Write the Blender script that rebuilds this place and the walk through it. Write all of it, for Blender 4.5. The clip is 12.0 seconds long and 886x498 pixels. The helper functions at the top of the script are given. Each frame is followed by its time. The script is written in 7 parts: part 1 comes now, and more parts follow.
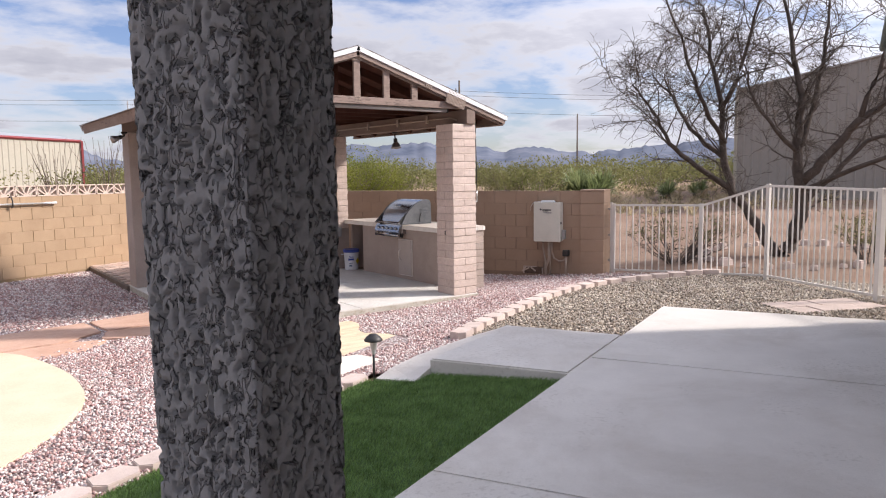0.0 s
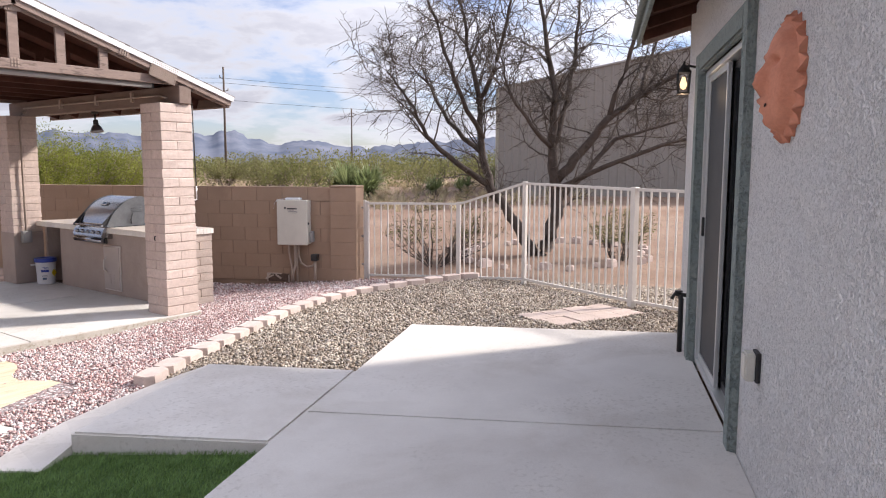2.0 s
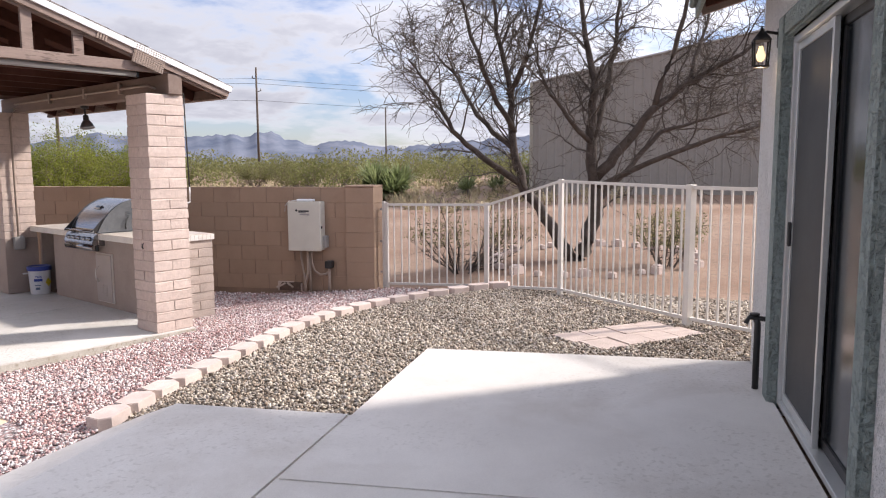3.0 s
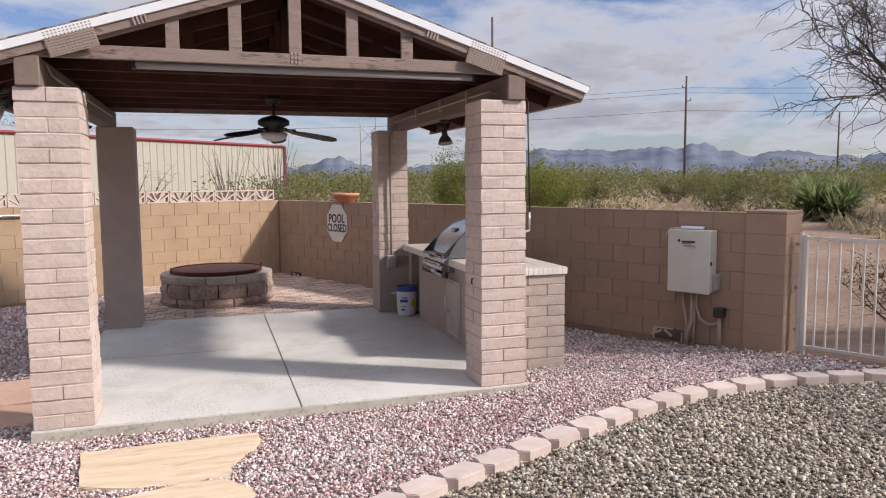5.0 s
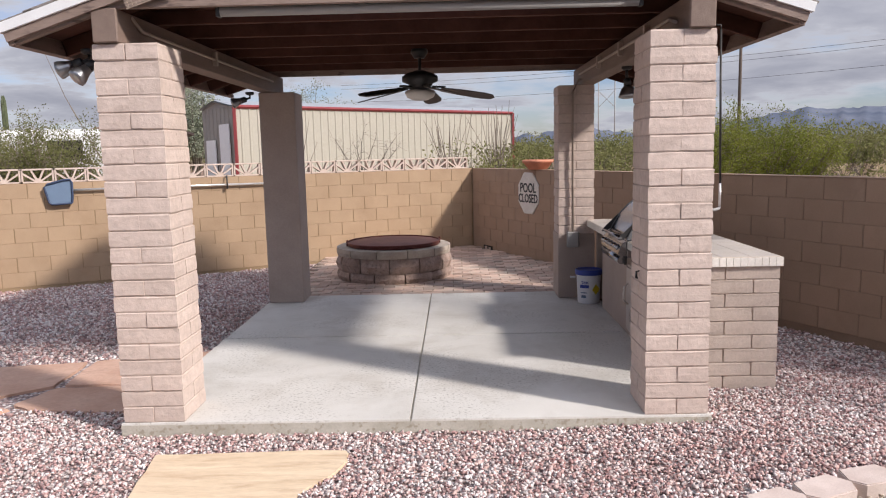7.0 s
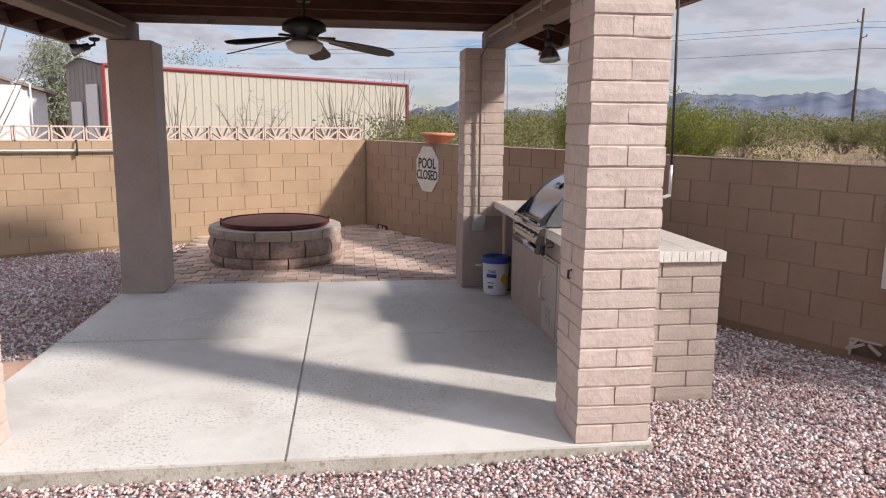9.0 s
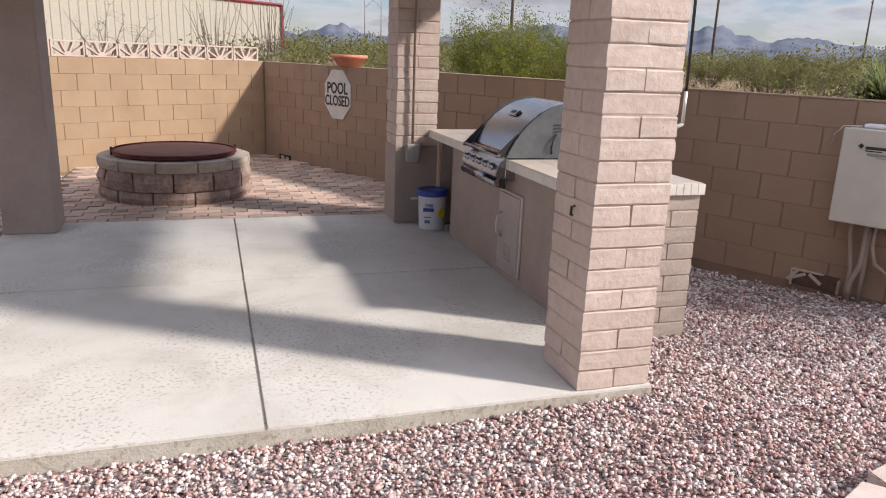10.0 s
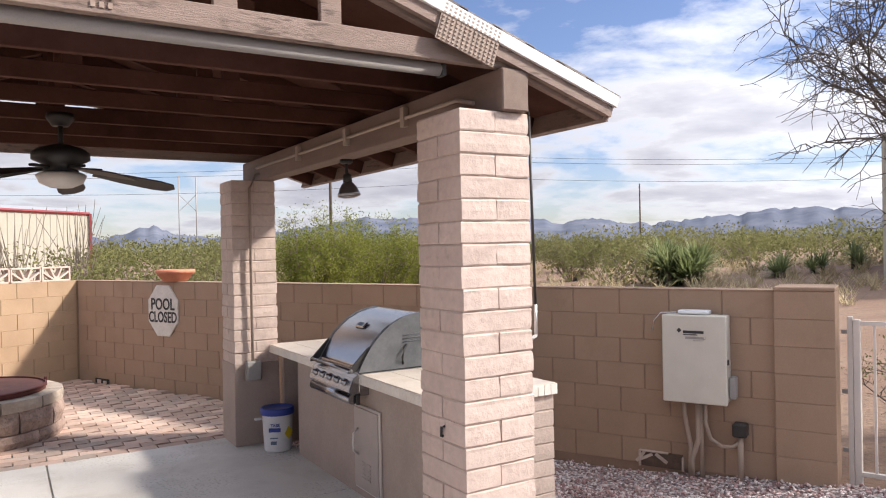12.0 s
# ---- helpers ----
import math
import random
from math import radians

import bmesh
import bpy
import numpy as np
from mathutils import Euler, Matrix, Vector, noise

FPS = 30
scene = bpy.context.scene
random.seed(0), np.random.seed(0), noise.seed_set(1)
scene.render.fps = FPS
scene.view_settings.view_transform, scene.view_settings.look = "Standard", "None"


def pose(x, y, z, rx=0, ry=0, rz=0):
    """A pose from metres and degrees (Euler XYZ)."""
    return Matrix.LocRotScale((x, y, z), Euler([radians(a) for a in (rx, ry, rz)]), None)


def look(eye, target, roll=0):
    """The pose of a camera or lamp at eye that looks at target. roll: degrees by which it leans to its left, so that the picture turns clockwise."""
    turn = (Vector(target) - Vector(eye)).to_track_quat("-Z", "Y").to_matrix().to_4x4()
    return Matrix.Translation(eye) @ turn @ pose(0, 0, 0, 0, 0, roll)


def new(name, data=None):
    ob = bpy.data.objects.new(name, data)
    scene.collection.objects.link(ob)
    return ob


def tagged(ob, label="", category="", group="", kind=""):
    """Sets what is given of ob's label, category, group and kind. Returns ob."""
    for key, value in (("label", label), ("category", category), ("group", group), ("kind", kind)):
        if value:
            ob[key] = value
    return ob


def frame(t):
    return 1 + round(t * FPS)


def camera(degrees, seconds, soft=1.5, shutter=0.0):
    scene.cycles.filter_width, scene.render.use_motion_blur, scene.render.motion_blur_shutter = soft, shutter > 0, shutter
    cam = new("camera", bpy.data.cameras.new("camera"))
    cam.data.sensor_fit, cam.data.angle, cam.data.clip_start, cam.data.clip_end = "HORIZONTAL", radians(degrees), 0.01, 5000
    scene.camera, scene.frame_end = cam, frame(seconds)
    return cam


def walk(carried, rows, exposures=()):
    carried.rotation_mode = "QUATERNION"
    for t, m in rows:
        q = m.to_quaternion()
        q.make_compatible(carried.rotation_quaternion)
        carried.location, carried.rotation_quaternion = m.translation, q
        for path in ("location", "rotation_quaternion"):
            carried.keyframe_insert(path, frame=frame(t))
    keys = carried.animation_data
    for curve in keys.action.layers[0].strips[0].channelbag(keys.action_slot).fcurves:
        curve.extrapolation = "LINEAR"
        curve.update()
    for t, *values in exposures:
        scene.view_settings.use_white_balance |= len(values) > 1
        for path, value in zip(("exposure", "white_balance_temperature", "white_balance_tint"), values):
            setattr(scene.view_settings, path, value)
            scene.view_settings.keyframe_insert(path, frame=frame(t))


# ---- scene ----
cam = camera(62.7, 12.0, soft=1.1)
PATH = [
    (0, (-0.582, -0.293, 1.673), (0.582, 1.32, 1.466), -0.7),
    (0.5, (-0.314, -0.119, 1.668), (1.058, 1.32, 1.446), -0.8),
    (1, (0.011, 0.087, 1.685), (1.499, 1.406, 1.468), -0.5),
    (1.5, (0.363, 0.304, 1.698), (1.922, 1.537, 1.48), -0.1),
    (2, (0.782, 0.445, 1.658), (2.375, 1.634, 1.433), 0.2),
    (2.5, (1.201, 0.66, 1.636), (2.785, 1.858, 1.4), 0.2),
    (2.7, (1.394, 0.788, 1.63), (2.965, 2.003, 1.396), 0.0),
    (4.5, (2.926, 1.853, 1.66), (3.877, 3.602, 1.463), -0.5),
    (5, (3.244, 2.148, 1.694), (3.848, 4.045, 1.507), -0.4),
    (5.5, (3.515, 2.435, 1.685), (3.772, 4.409, 1.485), -0.8),
    (6, (3.762, 2.7, 1.656), (3.806, 4.684, 1.41), -1.1),
    (6.5, (3.979, 2.98, 1.665), (3.936, 4.962, 1.396), -1.4),
    (8.5, (4.421, 3.951, 1.633), (4.525, 5.932, 1.375), 0.4),
    (9, (4.168, 4.224, 1.618), (4.424, 6.178, 1.279), 0.6),
    (9.5, (3.94, 4.55, 1.571), (4.364, 6.459, 1.151), 0.9),
    (10, (3.682, 4.759, 1.553), (4.275, 6.598, 1.035), 2.2),
    (10.5, (3.492, 4.886, 1.598), (4.246, 6.645, 1.018), 3.5),
    (11, (3.496, 4.942, 1.674), (4.335, 6.739, 1.418), 2.2),
    (11.5, (3.5, 4.924, 1.754), (4.387, 6.716, 1.705), -0.0),
    (12, (3.561, 4.904, 1.715), (4.601, 6.613, 1.709), -1.1),
]
walk(cam, [(t, look(eye, target, roll)) for t, eye, target, roll in PATH], exposures=[(0, 0.26, 6560, 15), (0.5, 0.4, 6560, 15), (2.5, 0.42, 6550, 15), (4.5, 0.0, 6480, 14), (6.0, -0.16, 6450, 14), (8.5, 0.05, 6480, 13), (10.0, 0.04, 6600, 13), (11.0, 0.24, 6600, 13), (12.0, 0.46, 6700, 13)])

# ---- world, sun ----
LIGHT = Vector((-0.857, 0.515, -0.69)).normalized()
sun = new("sun", bpy.data.lights.new("sun", "SUN"))
sun.data.energy, sun.data.angle, sun.data.color = 5.0, radians(4.2), (1.0, 0.94, 0.86)
sun.matrix_world = look((40, -30, 40), Vector((40, -30, 40)) + LIGHT)

world = bpy.data.worlds.new("sky")
scene.world = world
world.use_nodes = True


def node(tree, kind, **kw):
    n = tree.nodes.new(kind)
    for key, value in kw.items():
        n.inputs[key.replace("_", " ")].default_value = value
    return n


def ramp(tree, src, stops):
    n = tree.nodes.new("ShaderNodeValToRGB")
    while len(n.color_ramp.elements) < len(stops):
        n.color_ramp.elements.new(0.5)
    for e, (pos, c) in zip(n.color_ramp.elements, stops):
        e.position, e.color = pos, (*c, 1)
    tree.links.new(src, n.inputs[0])
    return n


def maths(tree, op, a, b=None):
    n = tree.nodes.new("ShaderNodeMath")
    n.operation = op
    for i, v in enumerate((a, b)):
        if isinstance(v, (int, float)):
            n.inputs[i].default_value = v
        elif v is not None:
            tree.links.new(v, n.inputs[i])
    return n.outputs[0]


def mixed(tree, fac, a, b, blend="MIX"):
    n = tree.nodes.new("ShaderNodeMix")
    n.data_type, n.blend_type = "RGBA", blend
    for slot, v in ((0, fac), (6, a), (7, b)):
        if isinstance(v, (int, float)):
            n.inputs[slot].default_value = v
        elif isinstance(v, tuple):
            n.inputs[slot].default_value = (*v, 1)
        else:
            tree.links.new(v, n.inputs[slot])
    return n.outputs[2]


def build_sky():
    t = world.node_tree
    t.nodes.clear()
    out, bg = t.nodes.new("ShaderNodeOutputWorld"), t.nodes.new("ShaderNodeBackground")
    sky = t.nodes.new("ShaderNodeTexSky")
    sky.sky_type, sky.sun_disc = "NISHITA", False
    sky.sun_elevation, sky.sun_rotation = radians(34.6), radians(121)
    sky.air_density, sky.dust_density = 1.0, 0.6
    coord = t.nodes.new("ShaderNodeTexCoord")
    sep = t.nodes.new("ShaderNodeSeparateXYZ")
    t.links.new(coord.outputs["Generated"], sep.inputs[0])
    up = maths(t, "ADD", maths(t, "MAXIMUM", sep.outputs[2], 0.0), 0.16)
    com = t.nodes.new("ShaderNodeCombineXYZ")
    t.links.new(maths(t, "DIVIDE", sep.outputs[0], up), com.inputs[0])
    t.links.new(maths(t, "DIVIDE", sep.outputs[1], up), com.inputs[1])
    # broad cloud decks with torn edges, thin veils between them
    big = node(t, "ShaderNodeTexNoise", Scale=0.85, Detail=8.0, Roughness=0.55, Distortion=0.35)
    fine = node(t, "ShaderNodeTexNoise", Scale=2.6, Detail=9.0, Roughness=0.6, Distortion=0.2)
    t.links.new(com.outputs[0], big.inputs["Vector"])
    t.links.new(com.outputs[0], fine.inputs["Vector"])
    dens = maths(t, "ADD", maths(t, "MULTIPLY", big.outputs[0], 0.7), maths(t, "MULTIPLY", fine.outputs[0], 0.3))
    cover = ramp(t, dens, [(0.425, (0, 0, 0)), (0.53, (1, 1, 1))])
    shade = ramp(t, dens, [(0.42, (5.7, 5.8, 6.1)), (0.49, (5.4, 5.55, 5.95)), (0.545, (4.1, 4.25, 4.75)), (0.62, (3.3, 3.45, 4.0)), (0.72, (2.8, 2.95, 3.5))])
    # clouds towards the sun are brighter
    dot = t.nodes.new("ShaderNodeVectorMath")
    dot.operation = "DOT_PRODUCT"
    dot.inputs[1].default_value = -LIGHT
    t.links.new(coord.outputs["Generated"], dot.inputs[0])
    glow = maths(t, "ADD", 1.0, maths(t, "MULTIPLY", maths(t, "MAXIMUM", maths(t, "ADD", dot.outputs["Value"], -0.2), 0.0), 1.3))
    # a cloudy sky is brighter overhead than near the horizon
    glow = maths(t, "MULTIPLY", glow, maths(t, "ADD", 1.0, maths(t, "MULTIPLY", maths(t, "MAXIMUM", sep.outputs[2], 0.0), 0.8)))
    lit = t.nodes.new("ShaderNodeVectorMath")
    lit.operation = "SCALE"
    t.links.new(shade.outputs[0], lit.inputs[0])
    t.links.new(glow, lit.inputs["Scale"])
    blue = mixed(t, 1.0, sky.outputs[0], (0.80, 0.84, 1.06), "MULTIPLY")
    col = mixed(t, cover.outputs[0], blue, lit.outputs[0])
    t.links.new(col, bg.inputs[0])
    bg.inputs[1].default_value = 0.112
    t.links.new(bg.outputs[0], out.inputs[0])


build_sky()

# ---- materials ----


def surf(name, c1, c2, scale=2.0, rough=0.85, bump=0.3, bscale=60.0, depth=0.004, metal=0.0, vary=0.0, island=False,
         speck=None, speck_amount=0.0, speck_scale=150.0, stretch=(1, 1, 1), detail=6.0, spec=0.4, stain=None, stain_at=(0.55, 0.7), stain_scale=0.9, patch=0.0):
    """A surface of two mixed tones, with grain, flecks, stains and fine relief, in metres."""
    m = bpy.data.materials.new(name)
    m.use_nodes = True
    t = m.node_tree
    b = t.nodes["Principled BSDF"]
    geo = t.nodes.new("ShaderNodeNewGeometry")
    mapping = t.nodes.new("ShaderNodeMapping")
    mapping.inputs["Scale"].default_value = stretch
    t.links.new(geo.outputs["Position"], mapping.inputs["Vector"])
    n1 = node(t, "ShaderNodeTexNoise", Scale=scale, Detail=detail, Roughness=0.6)
    t.links.new(mapping.outputs[0], n1.inputs["Vector"])
    col = ramp(t, n1.outputs[0], [(0.32, c1), (0.68, c2)]).outputs[0]
    n2 = node(t, "ShaderNodeTexNoise", Scale=bscale, Detail=4.0, Roughness=0.6)
    t.links.new(mapping.outputs[0], n2.inputs["Vector"])
    if speck:
        n3 = node(t, "ShaderNodeTexNoise", Scale=speck_scale, Detail=2.0)
        t.links.new(mapping.outputs[0], n3.inputs["Vector"])
        f = ramp(t, n3.outputs[0], [(0.55, (0, 0, 0)), (0.66, (speck_amount,) * 3)]).outputs[0]
        if patch:
            n5 = node(t, "ShaderNodeTexNoise", Scale=patch, Detail=4.0, Roughness=0.6)
            t.links.new(geo.outputs["Position"], n5.inputs["Vector"])
            f = maths(t, "MULTIPLY", f, ramp(t, n5.outputs[0], [(0.46, (0, 0, 0)), (0.58, (1, 1, 1))]).outputs[0])
        col = mixed(t, f, col, speck)
    if stain:
        n4 = node(t, "ShaderNodeTexNoise", Scale=stain_scale, Detail=9.0, Roughness=0.68, Distortion=0.4)
        t.links.new(mapping.outputs[0], n4.inputs["Vector"])
        f = ramp(t, n4.outputs[0], [(stain_at[0], (0, 0, 0)), (stain_at[1], (0.7,) * 3)])
        col = mixed(t, f.outputs[0], col, stain)
    fine = maths(t, "ADD", maths(t, "MULTIPLY", n2.outputs[0], 0.36), 0.82)
    grey = t.nodes.new("ShaderNodeCombineColor")
    for i in range(3):
        t.links.new(fine, grey.inputs[i])
    col = mixed(t, 1.0, col, grey.outputs[0], "MULTIPLY")
    if vary:
        src = geo.outputs["Random Per Island"] if island else t.nodes.new("ShaderNodeObjectInfo").outputs["Random"]
        v = maths(t, "ADD", maths(t, "MULTIPLY", src, 2 * vary), 1 - vary)
        hue = t.nodes.new("ShaderNodeHueSaturation")
        t.links.new(v, hue.inputs["Value"])
        t.links.new(col, hue.inputs["Color"])
        col = hue.outputs[0]
    t.links.new(col, b.inputs["Base Color"])
    b.inputs["Roughness"].default_value, b.inputs["Metallic"].default_value = rough, metal
    b.inputs["Specular IOR Level"].default_value = spec
    if bump:
        bn = node(t, "ShaderNodeBump", Strength=bump, Distance=depth)
        t.links.new(n2.outputs[0], bn.inputs["Height"])
        t.links.new(bn.outputs[0], b.inputs["Normal"])
    return m


def stone_mix(name, stops, tint, rough=0.8):
    """Crushed stone: each chip its own tone, drifting towards a tint in broad patches."""
    m = surf(name, (0.5, 0.5, 0.5), (0.5, 0.5, 0.5), bscale=120, bump=0.4, rough=rough)
    t = m.node_tree
    b = t.nodes["Principled BSDF"]
    geo = t.nodes.new("ShaderNodeNewGeometry")
    c = ramp(t, geo.outputs["Random Per Island"], stops)
    c.color_ramp.interpolation = "CONSTANT"
    n = node(t, "ShaderNodeTexNoise", Scale=90.0, Detail=3.0)
    t.links.new(geo.outputs["Position"], n.inputs["Vector"])
    col = mixed(t, maths(t, "MULTIPLY", n.outputs[0], 0.5), c.outputs[0], (0.62, 0.55, 0.52), "OVERLAY")
    broad = node(t, "ShaderNodeTexNoise", Scale=0.8, Detail=4.0, Roughness=0.6)
    t.links.new(geo.outputs["Position"], broad.inputs["Vector"])
    col = mixed(t, ramp(t, broad.outputs[0], [(0.42, (0, 0, 0)), (0.66, (0.75, 0.75, 0.75))]).outputs[0], col, tint, "MULTIPLY")
    t.links.new(col, b.inputs["Base Color"])
    return m


def gravel_floor(name, stops, scale=28.0):
    """The packed bed under the loose chips."""
    m = bpy.data.materials.new(name)
    m.use_nodes = True
    t = m.node_tree
    b = t.nodes["Principled BSDF"]
    geo = t.nodes.new("ShaderNodeNewGeometry")
    v = node(t, "ShaderNodeTexVoronoi", Scale=scale)
    t.links.new(geo.outputs["Position"], v.inputs["Vector"])
    sep = t.nodes.new("ShaderNodeSeparateColor")
    t.links.new(v.outputs["Color"], sep.inputs[0])
    c = ramp(t, sep.outputs[0], stops)
    c.color_ramp.interpolation = "CONSTANT"
    # gaps between stones are darkened, their shade put in the colour
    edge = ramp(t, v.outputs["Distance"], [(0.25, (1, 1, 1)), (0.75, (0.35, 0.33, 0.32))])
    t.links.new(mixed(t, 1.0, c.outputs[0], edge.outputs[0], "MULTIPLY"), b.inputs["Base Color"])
    b.inputs["Roughness"].default_value = 0.9
    bn = node(t, "ShaderNodeBump", Strength=1.0, Distance=0.012)
    t.links.new(maths(t, "SUBTRACT", 1.0, v.outputs["Distance"]), bn.inputs["Height"])
    t.links.new(bn.outputs[0], b.inputs["Normal"])
    return m


def stucco(name, c1, c2, scale=38.0, depth=0.02, hollow_shade=0.75):
    """Hand-thrown stucco: flattened lumps with torn edges, the hollows' shade put in the colour."""
    m = surf(name, c1, c2, scale=1.2, bscale=130, rough=0.9)
    t = m.node_tree
    b = t.nodes["Principled BSDF"]
    geo = t.nodes.new("ShaderNodeNewGeometry")
    n = node(t, "ShaderNodeTexNoise", Scale=scale, Detail=5.0, Roughness=0.55, Distortion=1.3)
    t.links.new(geo.outputs["Position"], n.inputs["Vector"])
    lump = ramp(t, n.outputs[0], [(0.38, (0, 0, 0)), (0.49, (0.7, 0.7, 0.7)), (0.62, (1, 1, 1))])
    g = node(t, "ShaderNodeTexNoise", Scale=240.0, Detail=2.0)
    t.links.new(geo.outputs["Position"], g.inputs["Vector"])
    h = maths(t, "ADD", lump.outputs[0], maths(t, "MULTIPLY", g.outputs[0], 0.2))
    bn = node(t, "ShaderNodeBump", Strength=1.0, Distance=depth)
    t.links.new(h, bn.inputs["Height"])
    t.links.new(bn.outputs[0], b.inputs["Normal"])
    # self-shadowing of the hollows is multiplied into the base colour
    tone = ramp(t, n.outputs[0], [(0.37, (hollow_shade,) * 3), (0.46, (1, 1, 1))])
    old = b.inputs["Base Color"].links[0].from_socket
    t.links.new(mixed(t, 1.0, old, tone.outputs[0], "MULTIPLY"), b.inputs["Base Color"])
    return m


def cracked_stucco(name, c1, c2):
    """Trowelled stucco: flat pads parted by short worm-like cracks, crack shadow put in the colour."""
    m = surf(name, c1, c2, scale=14, bscale=150, rough=0.92)
    t = m.node_tree
    b = t.nodes["Principled BSDF"]
    geo = t.nodes.new("ShaderNodeNewGeometry")
    mapping = t.nodes.new("ShaderNodeMapping")
    mapping.inputs["Scale"].default_value = (1, 1, 0.62)
    t.links.new(geo.outputs["Position"], mapping.inputs["Vector"])
    n = node(t, "ShaderNodeTexNoise", Scale=100.0, Detail=1.5, Roughness=0.5, Distortion=0.6)
    gate = node(t, "ShaderNodeTexNoise", Scale=55.0, Detail=2.0)
    for k in (n, gate):
        t.links.new(mapping.outputs[0], k.inputs["Vector"])
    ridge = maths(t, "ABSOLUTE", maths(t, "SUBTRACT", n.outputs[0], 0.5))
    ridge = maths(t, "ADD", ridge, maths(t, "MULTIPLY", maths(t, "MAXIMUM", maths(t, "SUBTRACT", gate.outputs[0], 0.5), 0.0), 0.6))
    pad = ramp(t, ridge, [(0.012, (0, 0, 0)), (0.05, (1, 1, 1))])
    bn = node(t, "ShaderNodeBump", Strength=1.0, Distance=0.004)
    t.links.new(pad.outputs[0], bn.inputs["Height"])
    t.links.new(bn.outputs[0], b.inputs["Normal"])
    # shadow inside the cracks, multiplied into the base colour
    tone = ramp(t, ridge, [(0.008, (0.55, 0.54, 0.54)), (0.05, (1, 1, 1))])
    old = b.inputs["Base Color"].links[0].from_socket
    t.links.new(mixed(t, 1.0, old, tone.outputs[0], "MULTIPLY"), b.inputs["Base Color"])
    return m


def plain(name, c, rough=0.5, metal=0.0, spec=0.5, emit=None, strength=0.0, alpha_glass=False):
    m = surf(name, tuple(x * 0.92 for x in c), c, scale=6.0, rough=rough, metal=metal, bump=0.08, bscale=200, spec=spec)
    b = m.node_tree.nodes["Principled BSDF"]
    if emit:
        b.inputs["Emission Color"].default_value, b.inputs["Emission Strength"].default_value = (*emit, 1), strength
    if alpha_glass:
        b.inputs["Transmission Weight"].default_value = 1.0
    return m


PINKS = [(0.0, (0.45, 0.31, 0.30)), (0.17, (0.66, 0.58, 0.56)), (0.30, (0.40, 0.27, 0.26)), (0.42, (0.80, 0.755, 0.745)),
         (0.58, (0.25, 0.185, 0.185)), (0.69, (0.58, 0.43, 0.40)), (0.82, (0.43, 0.40, 0.395)), (0.91, (0.78, 0.72, 0.70))]
GREYS = [(0.0, (0.23, 0.195, 0.155)), (0.18, (0.43, 0.38, 0.31)), (0.36, (0.15, 0.125, 0.10)), (0.50, (0.54, 0.49, 0.41)),
         (0.66, (0.31, 0.25, 0.19)), (0.80, (0.36, 0.335, 0.305)), (0.92, (0.62, 0.57, 0.48))]
M_CHIP_PINK, M_CHIP_GREY = stone_mix("pink_crushed_stone", PINKS, (0.86, 0.74, 0.72)), stone_mix("grey_crushed_stone", GREYS, (0.80, 0.78, 0.76))
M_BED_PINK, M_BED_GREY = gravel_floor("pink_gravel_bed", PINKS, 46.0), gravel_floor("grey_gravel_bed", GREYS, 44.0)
M_SOIL = surf("desert_soil", (0.20, 0.118, 0.078), (0.31, 0.215, 0.155), scale=0.35, bump=0.6, bscale=14, depth=0.05, rough=0.95,
              speck=(0.17, 0.12, 0.085), speck_amount=0.8, speck_scale=9.0, stain=(0.25, 0.15, 0.095), stain_scale=0.3)
M_PATIO = surf("patio_concrete", (0.56, 0.53, 0.495), (0.67, 0.64, 0.60), scale=1.1, bump=0.2, bscale=170, depth=0.0015, rough=0.78,
               speck=(0.36, 0.33, 0.29), speck_amount=0.35, speck_scale=34, patch=1.3, stain=(0.42, 0.375, 0.325), stain_scale=0.9, stain_at=(0.46, 0.74))
M_SLAB = surf("slab_concrete", (0.57, 0.55, 0.515), (0.68, 0.66, 0.625), scale=1.1, bump=0.3, bscale=120, depth=0.002, rough=0.8,
              speck=(0.33, 0.31, 0.28), speck_amount=0.75, speck_scale=48, patch=0.9, stain=(0.40, 0.36, 0.31), stain_scale=1.5, stain_at=(0.48, 0.78))
M_FOOTING = surf("footing_concrete", (0.40, 0.37, 0.31), (0.52, 0.49, 0.43), scale=6, bump=0.6, bscale=70, depth=0.006,
                 speck=(0.30, 0.26, 0.2), speck_amount=0.8, speck_scale=30)
M_SLUMP = surf("slump_block", (0.53, 0.425, 0.37), (0.60, 0.49, 0.43), scale=7, bump=0.6, bscale=26, depth=0.009, vary=0.055,
               speck=(0.43, 0.34, 0.29), speck_amount=0.4, speck_scale=22, patch=4.0)
M_MORTAR = surf("painted_mortar", (0.43, 0.35, 0.30), (0.50, 0.405, 0.35), scale=8, bump=0.4, bscale=90)
M_TAN = surf("tan_painted_block", (0.345, 0.238, 0.15), (0.395, 0.28, 0.18), scale=2.5, bump=0.4, bscale=110, depth=0.003, vary=0.04,
             stain=(0.31, 0.21, 0.13), stain_scale=1.6)
M_TAN_J = surf("tan_joint", (0.25, 0.175, 0.10), (0.30, 0.21, 0.125), scale=5, bump=0.3)
M_BROWN = surf("brown_painted_block", (0.325, 0.225, 0.158), (0.375, 0.26, 0.185), scale=2.2, bump=0.4, bscale=110, depth=0.003, vary=0.04,
               stain=(0.28, 0.19, 0.135), stain_scale=1.5)
M_BROWN_J = surf("brown_joint", (0.25, 0.17, 0.12), (0.30, 0.205, 0.145), scale=5, bump=0.3)
M_SCREEN = surf("screen_block_concrete", (0.50, 0.40, 0.34), (0.60, 0.49, 0.42), scale=6, bump=0.4, bscale=90)
